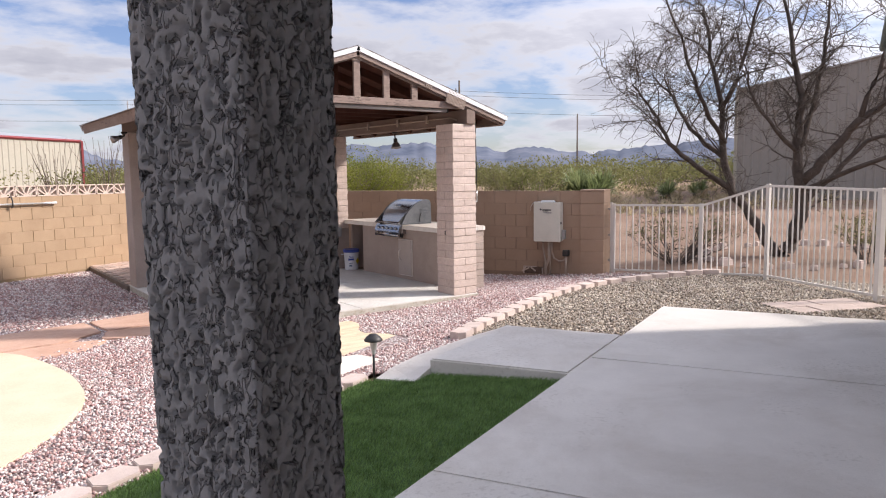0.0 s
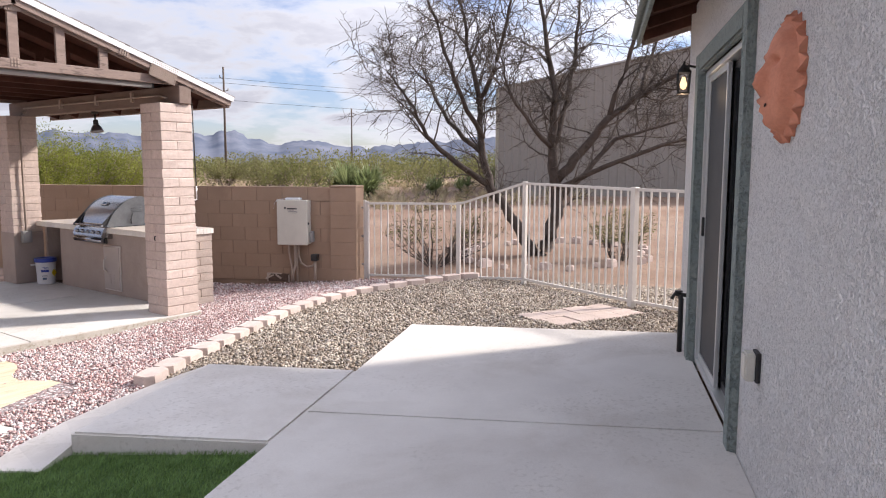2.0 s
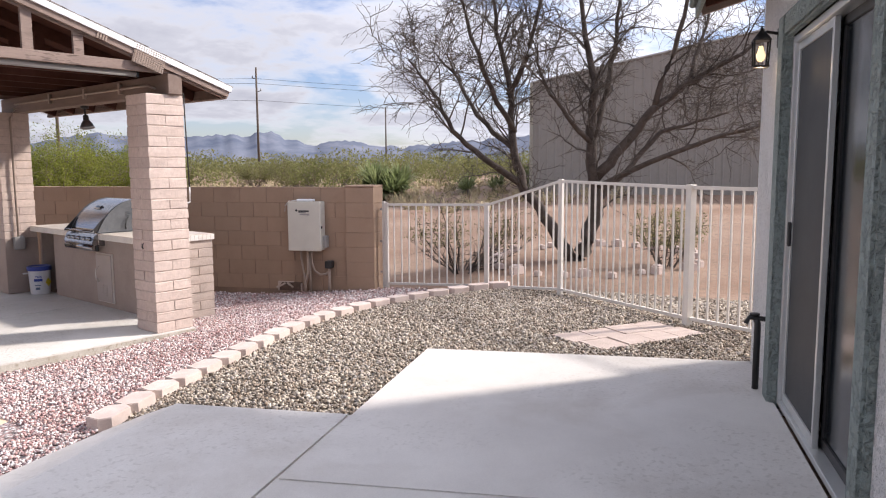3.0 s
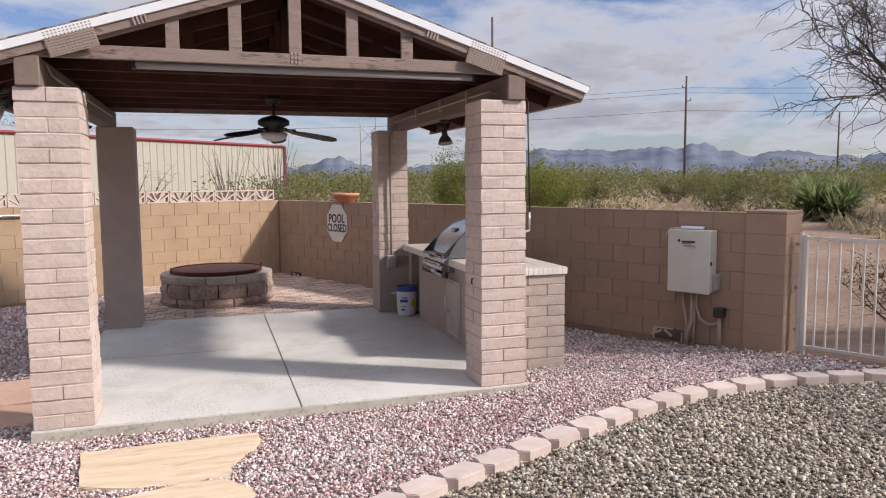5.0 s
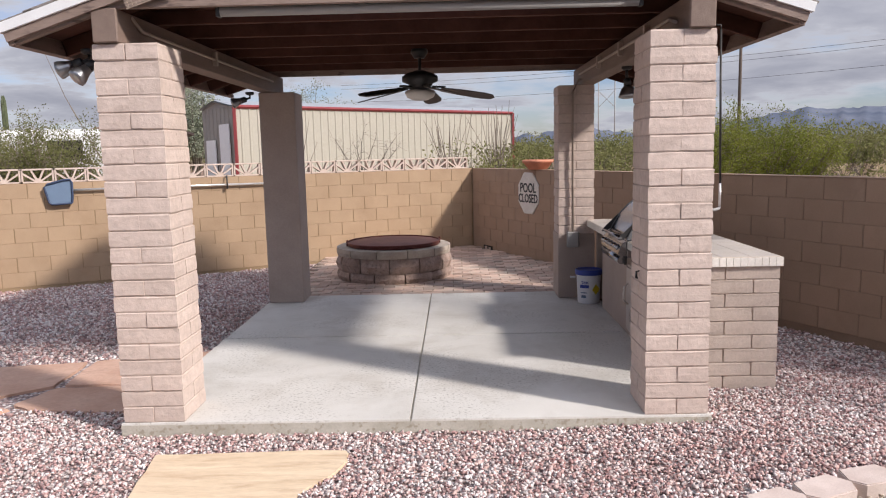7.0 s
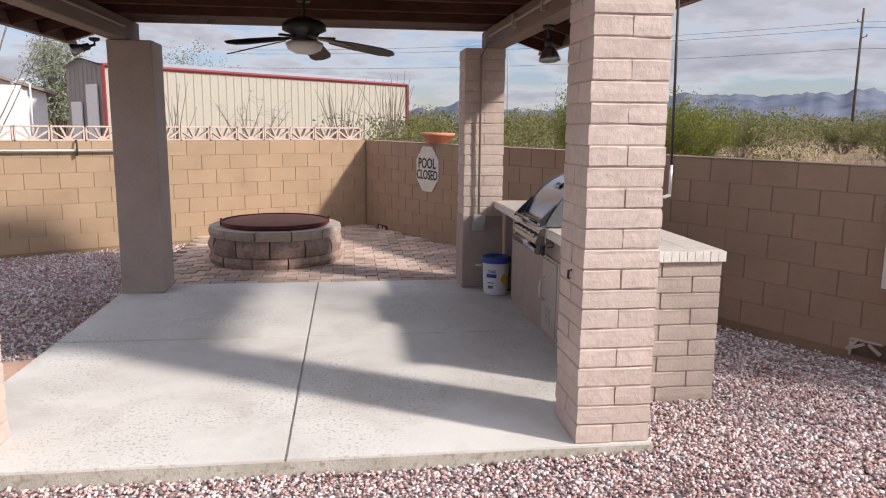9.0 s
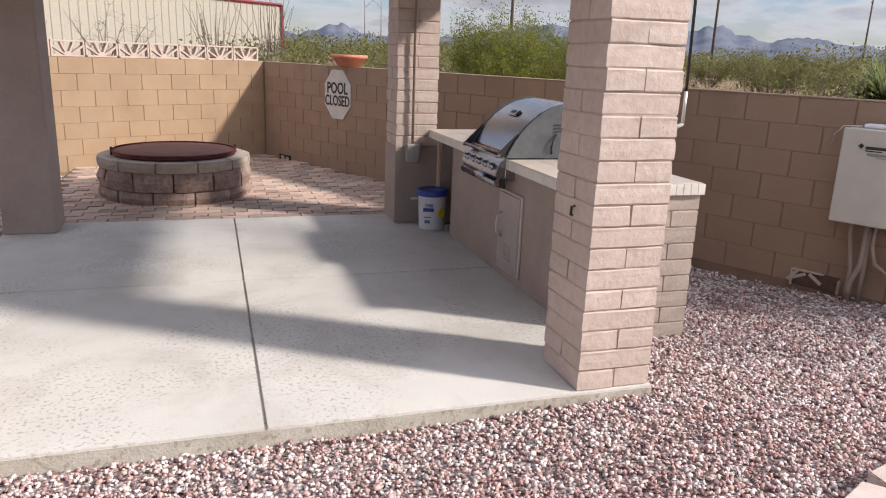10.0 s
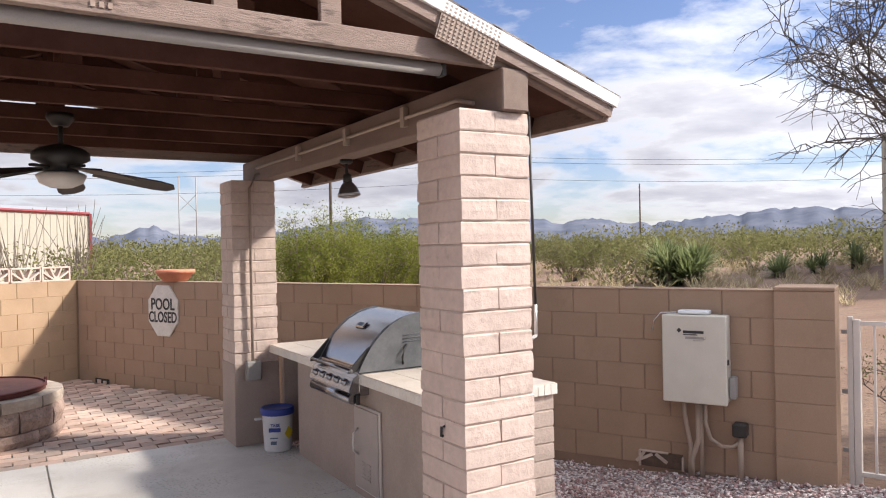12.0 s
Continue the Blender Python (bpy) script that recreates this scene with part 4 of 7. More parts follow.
def build_slab():
    slab = empty("gazebo_slab", Matrix.Translation((GC, 9.63, 0)))
    tagged(slab, "light grey jointed concrete slab under the gazebo", "slab", kind="structure")
    o = Vector((GC, 9.63, 0))
    xs, ys = (2.018, 3.847, 5.722), (7.612, 9.71, 11.66)
    ft = bmesh.new()
    box(2.016, 5.724, 7.610, 11.655, -0.2, -0.014, 0, ft)
    part("footing", ft, M_FOOTING, slab, "rough concrete edge", Matrix.Translation(-o))
    for i in range(2):
        for j in range(2):
            gx = 0.006
            x0, x1 = xs[i] + (gx if i else 0), xs[i + 1] - (0 if i else gx)
            y0, y1 = ys[j] + (0.009 if j else 0), ys[j + 1] - (0 if j else 0.009)
            part("concrete_panel", prism([(x0, y0), (x1, y0), (x1, y1), (x0, y1)], -0.014, 0.0, bevel=0.003), M_SLAB, slab, m=Matrix.Translation(-o))


build_ground()
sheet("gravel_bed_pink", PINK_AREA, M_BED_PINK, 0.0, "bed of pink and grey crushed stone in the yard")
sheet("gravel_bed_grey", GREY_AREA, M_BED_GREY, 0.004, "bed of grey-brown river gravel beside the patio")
build_house()
build_post()
build_patio()
build_slab()
build_gazebo()

# ---- yard walls ----
RW, LW = 11.21, 12.32          # faces of the brown wall (u) and the tan wall (v)


def build_walls():
    right = block_wall("wall_east", RW, 3.5, "v", 8.82, 7, (M_BROWN, M_BROWN_J), "brown painted concrete-block yard wall")
    left = block_wall("wall_north", -5.6, LW, "u", 16.96, 7, (M_TAN, M_TAN_J), "tan painted concrete-block yard wall", z0=-0.05)
    sb = screen_block_mesh()
    for k in range(41):
        piece("screen_block", sb, left, Matrix.Translation((16.56 - k * 0.4 - 0.02, 0.075, 1.402)))
    cap = part("wall_cap", box(3.5, 12.32, -0.003, 0.153, 0, 0.012, 0.003), M_BROWN, m=YARD @ pose(RW + 0.15, 0, 1.34, 0, 0, 90))
    tagged(cap, "thin mortar cap on the brown wall", "wall cap", kind="structure")
    pil = part("wall_pilaster", box(0.008, 0.388, 0.008, 0.402, -0.3, 1.41, 0.004), M_BROWN_J, m=YARD @ pose(RW + 0.35, 3.135, -0.055, 0, 0, 90))
    tagged(pil, "square brown block pilaster at the end of the wall", "pilaster", kind="structure")
    pm = block_mesh("pilaster_block", 0.396, 0.41, 0.1985, M_BROWN, 0.004)
    for c in range(7):
        piece("block", pm, pil, Matrix.Translation((0.198, 0.205, c * 0.2 + 0.1)))
    piece("cap_slab", block_mesh("cap_slab", 0.40, 0.414, 0.03, M_BROWN, 0.006), pil, Matrix.Translation((0.198, 0.205, 1.417)))
    # far sides of the yard, never seen
    for nm, m in (("wall_west", YARD @ pose(-5.6, -1.0, -0.05, 0, 0, 90)),):
        w = part(nm, box(0, 13.4, -0.075, 0.075, -0.25, 1.4), M_TAN, m=m)
        tagged(w, "tan yard wall closing the far side", "wall", kind="structure")


# ---- things on and under the gazebo ----


def build_counter():
    ctr = empty("outdoor_counter", Matrix.Translation((6.0, 9.8, 0)))
    tagged(ctr, "built-in barbecue counter of painted block with tiled top", "counter")
    o = Matrix.Translation((-6.0, -9.8, 0))
    x0, x1, y0, y1, zt = 5.67, 6.46, 8.385, 11.24, 0.80
    body = bmesh.new()
    box(x0, x1 - 0.1, y0 + 0.1, 10.75, 0, zt, 0.004, body)
    box(x1 - 0.12, x1, 10.75, y1, 0, zt, 0, body)
    box(x0 + 0.03, x1 - 0.12, y1 - 0.06, y1, 0, zt, 0, body)
    part("body", body, M_CTRBODY, ctr, "smooth grey-brown painted counter front", o)
    # block end wall
    rnd = random.Random(9)
    full, half = slump_meshes(0.392, 0.1, 0.098, M_ENDBLOCK), slump_meshes(0.19, 0.1, 0.098, M_ENDBLOCK)
    end = part("end_wall", box(x0 + 0.01, x1 - 0.01, y0 + 0.012, y0 + 0.1, -0.22, zt), M_MORTAR, ctr, "slump-block end wall", o)
    for c in range(-1, 8):
        x = x0 + (0.0 if c % 2 else -0.2)
        while x < x1 - 0.01:
            a, b = max(x, x0), min(x + 0.4, x1)
            if b - a > 0.3:
                piece("slump_block", rnd.choice(full), end, Matrix.Translation(((a + b) / 2, y0 + 0.05, c * 0.1015 + 0.042)) @ Matrix.Diagonal(((b - a - 0.008) / 0.392, 1, 1, 1)))
            elif b - a > 0.06:
                piece("slump_block", rnd.choice(half), end, Matrix.Translation(((a + b) / 2, y0 + 0.05, c * 0.1015 + 0.042)) @ Matrix.Diagonal(((b - a - 0.008) / 0.19, 1, 1, 1)))
            x += 0.4
    # tiled top
    tx0, tx1, ty0, ty1 = 5.605, 6.475, 8.36, 11.28
    top = part("countertop", box(tx0 + 0.004, tx1 - 0.004, ty0 + 0.004, ty1, zt, 0.863), M_GROUT, ctr, "tiled counter top", o)
    tile = block_mesh("tile", 0.208, 0.196, 0.008, M_CTR, 0.002)
    for i in range(4):
        for j in range(15):
            if 9.33 < ty0 + 0.1 + j * 0.198 < 10.12:
                continue
            piece("tile", tile, top, Matrix.Translation((tx0 + 0.108 + i * 0.2125, ty0 + 0.105 + j * 0.198, 0.866)))
    et = block_mesh("edge_tile", 0.006, 0.047, 0.062, M_EDGE, 0.001)
    for j in range(61):
        piece("edge_tile", et, top, Matrix.Translation((tx0, ty0 + 0.03 + j * 0.0482, 0.833)))
    for i in range(17):
        piece("edge_tile", et, top, Matrix.Translation((tx0 + 0.03 + i * 0.0503, ty0, 0.833)) @ rotz(math.pi / 2))
    # access door
    door = part("access_door", box(5.652, 5.668, 9.18, 9.57, 0.06, 0.64, 0.003), M_DOORRIM, ctr, "brushed steel access door", o)
    part("door_leaf", box(5.640, 5.652, 9.195, 9.555, 0.075, 0.625, 0.004), M_DOORSTEEL, door)
    part("door_handle", tube([(5.64, 9.49, 0.30), (5.605, 9.49, 0.33), (5.60, 9.49, 0.39), (5.605, 9.49, 0.45), (5.64, 9.49, 0.48)], 0.008, 8), M_DOORRIM, door, "curved steel handle")
    louvre = mesh_of("louvre", box(-0.0035, 0.0035, -0.025, 0.025, -0.006, 0.006, 0.001), M_DOORSTEEL)
    for i in range(2):
        for j in range(5):
            piece("louvre", louvre, door, Matrix.Translation((5.6375, 9.325 + i * 0.085, 0.156 + j * 0.026)))
    return ctr


def build_grill():
    g = empty("gas_grill", Matrix.Translation((5.60, 9.73, 0.86)))
    tagged(g, "stainless built-in gas grill with closed domed hood", "grill")
    hw = 0.365
    part("drip_body", box(-0.005, 0.56, -hw, hw, -0.135, 0.02, 0.006), M_STEEL, g, "steel fire box")
    pan = bmesh.new()
    prof = [(-0.005, -0.135), (-0.055, -0.13), (-0.078, -0.10), (-0.045, -0.01), (-0.005, 0.012)]
    lo = [pan.verts.new((x, -hw, z)) for x, z in prof]
    hi = [pan.verts.new((x, hw, z)) for x, z in prof]
    for k in range(5):
        pan.faces.new((lo[k], lo[(k + 1) % 5], hi[(k + 1) % 5], hi[k]))
    pan.faces.new(lo)
    pan.faces.new(hi[::-1])
    bmesh.ops.bevel(pan, geom=list(pan.edges), offset=0.006, segments=2, affect="EDGES")
    part("grease_tray", tube([(-0.045, -hw + 0.01, -0.155), (-0.045, hw - 0.01, -0.155)], 0.034, 14), M_STEEL, g, "rounded steel drip tray front")
    panel = part("control_panel", pan, M_STEEL, g, "sloping steel control panel")
    for k in range(5):
        m = Matrix.Translation((-0.060, -0.26 + k * 0.13, -0.05)) @ Matrix.Rotation(-radians(70), 4, "Y")
        knob = part("knob", lathe([(0.027, 0), (0.026, 0.008), (0.018, 0.011), (0.017, 0.032), (0.014, 0.036)], 18, m=m), M_STEEL, panel, "round chromed knob")
    # hood: rolled front, flat cheeks
    arc = [(0.0, 0.02), (0.02, 0.055), (0.06, 0.105), (0.11, 0.155), (0.17, 0.20), (0.24, 0.24), (0.32, 0.27), (0.40, 0.287), (0.48, 0.295), (0.525, 0.285), (0.55, 0.25), (0.555, 0.02)]
    arc = [(x, 0.02 + (z - 0.02) * 1.36) for x, z in arc]
    bm = bmesh.new()
    lo = [bm.verts.new((x, -hw + 0.03, z)) for x, z in arc]
    hi = [bm.verts.new((x, hw - 0.03, z)) for x, z in arc]
    for k in range(len(arc) - 1):
        f = bm.faces.new((lo[k], lo[k + 1], hi[k + 1], hi[k]))
        f.smooth = True
    bm.faces.new((lo[-1], lo[0], hi[0], hi[-1]))
    part("hood", bm, M_STEEL, g, "polished steel hood")
    for s in (-1, 1):
        bm = bmesh.new()
        y = s * (hw - 0.03)
        a = [bm.verts.new((x * 1.01 - 0.004, y, z * 1.012)) for x, z in arc]
        b = [bm.verts.new((x * 1.01 - 0.004, y + s * 0.035, z * 1.012)) for x, z in arc]
        n = len(arc)
        for k in range(n):
            bm.faces.new((a[k], a[(k + 1) % n], b[(k + 1) % n], b[k]))
        bm.faces.new(a)
        bm.faces.new(b[::-1])
        ck = part("hood_cheek", bm, M_CAST, g, "grey cast hood cheek")
        part("cheek_grip", tube([(0.33, y + s * 0.037, 0.05), (0.315, y + s * 0.06, 0.10), (0.33, y + s * 0.06, 0.15), (0.36, y + s * 0.037, 0.18)], 0.009, 8), M_BLACK, ck, "black curved grip")
        vb = bmesh.new()
        for k in range(3):
            tube([(0.33, y + s * 0.037, 0.20 + k * 0.022), (0.49, y + s * 0.037, 0.21 + k * 0.025)], 0.004, 6, vb)
        part("cheek_rib", vb, M_CAST, ck)
    part("hood_handle", tube([(-0.055, -hw + 0.01, 0.035), (-0.055, hw - 0.01, 0.035)], 0.014, 10), M_STEEL, g, "long steel hood handle")
    for s in (-1, 1):
        part("handle_bracket", prism([(-0.075, 0.02), (-0.055, 0.052), (0.08, 0.185), (0.07, 0.15), (0.01, 0.05), (-0.04, 0.018)], s * (hw - 0.02) - 0.008, s * (hw - 0.02) + 0.008, m=Matrix(((1, 0, 0, 0), (0, 0, 1, 0), (0, 1, 0, 0), (0, 0, 0, 1)))), M_BLACK, g, "black handle bracket")
    gm = Matrix.Translation((0.205, 0.02, 0.295)) @ Matrix.Rotation(-radians(38), 4, "Y")
    part("thermometer", box(-0.03, 0.03, -0.075, 0.075, -0.004, 0.014, 0.008, m=gm), M_STEEL, g, "thermometer plate with dark dial")
    part("thermometer_dial", box(-0.014, 0.014, -0.04, 0.04, 0.013, 0.018, 0.003, m=gm), M_SKIM, g)
    part("ignition_plug", box(-0.03, -0.005, -hw - 0.02, -hw + 0.005, -0.19, -0.12, 0.004), M_BLACK, g, "black hose end")


def build_fan():
    f = empty("ceiling_fan", Matrix.Translation((3.87, 9.65, 2.53)))
    tagged(f, "dark bronze ceiling fan with five blades and frosted light bowl", "ceiling fan")
    part("canopy", lathe([(0.07, 0.0), (0.075, -0.03), (0.045, -0.075)], 24), M_BLACK, f)
    part("downrod", tube([(0, 0, -0.07), (0, 0, -0.2)], 0.014, 10), M_BLACK, f)
    part("motor", lathe([(0.04, -0.18), (0.12, -0.205), (0.155, -0.23), (0.155, -0.27), (0.10, -0.295), (0.09, -0.33), (0.10, -0.345)], 32), M_BLACK, f)
    part("light_bowl", lathe([(0.115, -0.345), (0.135, -0.36), (0.115, -0.405), (0.06, -0.43), (0.005, -0.435)], 32), M_FROST, f, "frosted glass light bowl")
    for k in range(5):
        a = radians(72 * k + 8)
        m = rotz(a)
        part("blade_iron", box(0.10, 0.22, -0.018, 0.018, -0.325, -0.31, 0.003, m=m), M_BLACK, f)
        bm = bmesh.new()
        out = [(0.18, -0.045), (0.35, -0.075), (0.55, -0.082), (0.63, -0.062), (0.66, 0.0), (0.63, 0.062), (0.55, 0.082), (0.35, 0.072), (0.18, 0.045)]
        tilt = m @ Matrix.Translation((0, 0, -0.315)) @ Matrix.Rotation(radians(9), 4, "Y") @ Matrix.Rotation(radians(-12), 4, "X")
        prism(out, 0, 0.008, bm, tilt)
        part("blade", bm, M_FANBLADE, f, "dark brown blade")


def build_spot(name, m, aim, label, shade_r=0.055):
    s = empty(name, m)
    tagged(s, label, "floodlight")
    part("mount", lathe([(0.045, 0), (0.045, -0.02), (0.03, -0.03)], 18), M_BLACK, s)
    part("arm", tube([(0, 0, -0.02), (0.0, 0, -0.06), tuple(Vector(aim) * 0.05 + Vector((0, 0, -0.06)))], 0.012, 8), M_BLACK, s)
    q = Vector((0, 0, -1)).rotation_difference(Vector(aim).normalized()).to_matrix().to_4x4()
    h = Matrix.Translation(Vector(aim) * 0.05 + Vector((0, 0, -0.06))) @ q
    part("socket", lathe([(0.02, 0.01), (0.03, 0.0), (0.032, -0.05)], 18, m=h), M_BLACK, s)
    part("lamp", lathe([(0.032, -0.05), (shade_r * 0.7, -0.08), (shade_r, -0.13), (shade_r, -0.145), (shade_r * 0.6, -0.155), (0.004, -0.158)], 24, m=h), M_CHROME, s, "dark chrome reflector lamp")


def build_conduit():
    c = empty("electrical_conduit", Matrix.Translation((5.44, 11.268, 0.66)))
    tagged(c, "painted electrical conduit with junction box on a pillar", "conduit")
    part("junction_box", box(-0.065, 0.065, -0.07, 0.0, -0.085, 0.085, 0.01), M_GREYBOX, c, "grey weatherproof junction box")
    part("riser", tube([(0, -0.022, 0.08), (0, -0.022, 1.60), (0.06, -0.022, 1.72), (0.12, -0.06, 1.74)], 0.013, 8), M_CONDUIT, c)
    d = empty("beam_conduit", Matrix.Translation((GX1 + 0.20, 9.6, 2.44)))
    tagged(d, "thin conduit clipped along the gazebo beam", "conduit")
    part("pipe", tube([(0, 1.65, 0), (0, -1.65, 0), (0.0, -1.8, -0.04)], 0.011, 8), M_CONDUIT, d)
    for y in (-1.1, -0.3, 0.6):
        part("clip", box(-0.018, 0.02, y - 0.02, y + 0.02, -0.05, 0.06, 0.003), M_CONDUIT, d)
    e = empty("beam_conduit", Matrix.Translation((GX0 + 0.19, 9.6, 2.44)))
    tagged(e, "thin conduit clipped along the gazebo beam", "conduit")
    part("pipe", tube([(0, 1.6, 0), (0, -1.7, 0), (-0.02, -1.8, 0.07)], 0.011, 8), M_CONDUIT, e)
    part("clip", box(-0.02, 0.018, -0.32, -0.28, -0.05, 0.06, 0.003), M_CONDUIT, e)
    hk = empty("pillar_hook", Matrix.Translation((5.302, 7.79, 0.86)))
    tagged(hk, "small black hook screwed into a pillar", "hook")
    part("eye", tube([(0.004, 0, 0.022), (-0.012, 0, 0.022), (-0.014, 0, -0.02), (-0.004, 0, -0.022)], 0.007, 8), M_BLACK, hk)


def text_mesh(body, size, material, name):
    cu = bpy.data.curves.new(name, "FONT")
    cu.body, cu.size, cu.extrude, cu.align_x, cu.align_y, cu.resolution_u = body, size, 0.0015, "CENTER", "CENTER", 3
    cu.offset = size * 0.02
    tmp = bpy.data.objects.new(name, cu)
    scene.collection.objects.link(tmp)
    me = bpy.data.meshes.new_from_object(tmp.evaluated_get(bpy.context.evaluated_depsgraph_get()))
    bpy.data.objects.remove(tmp)
    me.materials.clear()
    me.materials.append(material)
    return me


def build_bucket():
    b = empty("chlorine_bucket", Matrix.Translation((5.575, 11.01, 0.0)) @ Matrix.Diagonal((0.98, 0.98, 1.13, 1)))
    tagged(b, "white plastic bucket with blue lid and printed label", "bucket")
    part("tub", lathe([(0.115, 0.002), (0.118, 0.01), (0.132, 0.28), (0.138, 0.285), (0.138, 0.30)], 40), M_BUCKET, b)
    part("lid", lathe([(0.142, 0.275), (0.146, 0.28), (0.146, 0.318), (0.138, 0.325), (0.12, 0.322), (0.115, 0.316), (0.004, 0.316)], 40), M_BLUE, b, "dark blue snap-on lid")
    tag = bmesh.new()
    box(-0.055, 0.045, -0.1285, -0.1245, 0.155, 0.185, 0, tag)
    part("label_band", tag, M_BLUE, b, "blue label band", rotz(radians(-28)))
    ob = piece("label_text", text_mesh("TABS", 0.034, M_BLUE, "label_text"), b, rotz(radians(-28)) @ pose(0, -0.131, 0.205, 90))
    bars = bmesh.new()
    box(-0.04, 0.01, -0.126, -0.120, 0.06, 0.085, 0, bars)
    box(-0.045, 0.02, -0.126, -0.121, 0.105, 0.113, 0, bars)
    part("label_bars", bars, M_SKIM, b, "faded blue print", rotz(radians(-28)))
    part("warning_diamond", box(-0.035, 0.035, -0.004, 0.0, -0.035, 0.035, 0, m=Matrix.Rotation(radians(45), 4, "Y")), M_YELLOW, b, "yellow warning diamond", rotz(radians(28)) @ Matrix.Translation((0, -0.1255, 0.14)))
    part("spout_handle", box(-0.06, 0.0, -0.012, 0.012, -0.008, 0.008, 0.003), M_BUCKET, b, "white pull handle", rotz(radians(-5)) @ Matrix.Translation((-0.145, -0.02, 0.25)))


def build_sign_and_pot():
    s = empty("pool_sign", YARD @ pose(RW - 0.012, 10.48, 0.99, 90, 0, -90))
    tagged(s, "weathered white octagonal sign lettered POOL CLOSED on the wall", "sign")
    oc = [(0.28 * x, 0.315 * y) for x, y in ((-0.42, -1), (0.42, -1), (1, -0.42), (1, 0.42), (0.42, 1), (-0.42, 1), (-1, 0.42), (-1, -0.42))]
    part("board", prism(oc, -0.008, 0.008, bevel=0.004), M_SIGN, s)
    piece("lettering", text_mesh("POOL", 0.20, M_INK, "lettering"), s, Matrix.Translation((0.0, 0.075, 0.011)) @ Matrix.Diagonal((0.85, 1, 1, 1)))
    piece("lettering", text_mesh("CLOSED", 0.185, M_INK, "lettering"), s, Matrix.Translation((0, -0.085, 0.011)) @ Matrix.Diagonal((0.78, 1, 1, 1)))
    p = empty("terracotta_bowl", YARD @ pose(RW + 0.075, 10.35, 1.352))
    tagged(p, "wide terracotta planter bowl standing on the wall", "planter")
    part("bowl", lathe([(0.13, 0), (0.15, 0.01), (0.215, 0.10), (0.235, 0.105), (0.235, 0.145), (0.215, 0.145), (0.20, 0.10), (0.02, 0.09)], 36), M_TERRA, p)


def build_firepit():
    f = empty("fire_pit", Matrix.Translation((3.30, 13.05, -0.005)))
    tagged(f, "round stone fire pit with rust-red steel cover", "fire pit")
    rnd = random.Random(12)

    def wedge(name, r0, r1, a, h, mat, rough):
        bm = bmesh.new()
        n = 5
        rows = []
        for z in (0, h * 0.5, h):
            ring = []
            for k in range(n + 1):
                t = (-0.5 + k / n) * a
                b = rnd.uniform(0.0, rough) + (rough if 0 < k < n and z == h * 0.5 else 0)
                ring.append((r1 + b - (rough * 0.5 if z in (0, h) else 0), t))
            rows.append([bm.verts.new((r * math.cos(t), r * math.sin(t), z)) for r, t in ring])
        inner = [[bm.verts.new((r0 * math.cos(s * a / 2), r0 * math.sin(s * a / 2), z)) for s in (-1, 1)] for z in (0, h)]
        for r_lo, r_hi in zip(rows, rows[1:]):
            for k in range(n):
                bm.faces.new((r_lo[k], r_lo[k + 1], r_hi[k + 1], r_hi[k]))
        bm.faces.new((*rows[-1], inner[1][1], inner[1][0]))
        bm.faces.new((*rows[0][::-1], inner[0][0], inner[0][1]))
        bm.faces.new((inner[0][0], inner[1][0], inner[1][1], inner[0][1]))
        bm.faces.new((rows[0][0], rows[1][0], rows[2][0], inner[1][0], inner[0][0]))
        bm.faces.new((rows[0][-1], inner[0][1], inner[1][1], rows[2][-1], rows[1][-1]))
        return mesh_of(name, bm, mat)

    part("liner", lathe([(0.55, 0), (0.70, 0), (0.70, 0.36), (0.55, 0.36)], 40, close=False), M_SAND, f)
    for z, h, n, turn, mat, r1, rough in ((0.0, 0.122, 12, 0.0, M_PITSTONE, 0.755, 0.018), (0.13, 0.187, 12, 0.5, M_PITSTONE, 0.75, 0.024), (0.323, 0.098, 12, 0.1, M_PITCAP, 0.765, 0.006)):
        ms = [wedge("stone", 0.56, r1, 2 * math.pi / n - 0.022, h, mat, rough) for _ in range(4)]
        for k in range(n):
            piece("stone", rnd.choice(ms), f, Matrix.Translation((0, 0, z)) @ rotz((k + turn) * 2 * math.pi / n))
    c = empty("fire_pit_cover", Matrix.Translation((3.30, 13.05, 0.417)))
    tagged(c, "round rust-red steel cover lying on the fire pit", "cover")
    part("disc", lathe([(0.60, 0.0), (0.62, 0.005), (0.62, 0.035), (0.60, 0.045), (0.3, 0.062), (0.005, 0.068)], 56), M_RUST, c)
    part("rim", lathe([(0.612, 0.036), (0.628, 0.036), (0.628, 0.058), (0.612, 0.058)], 56, close=False), M_RUST, c)
    for k in (0, 2):
        part("lug", box(0.615, 0.64, -0.012, 0.012, 0.0, 0.085, 0.003, m=rotz(k * math.pi / 2 + 0.15)), M_RUST, c)


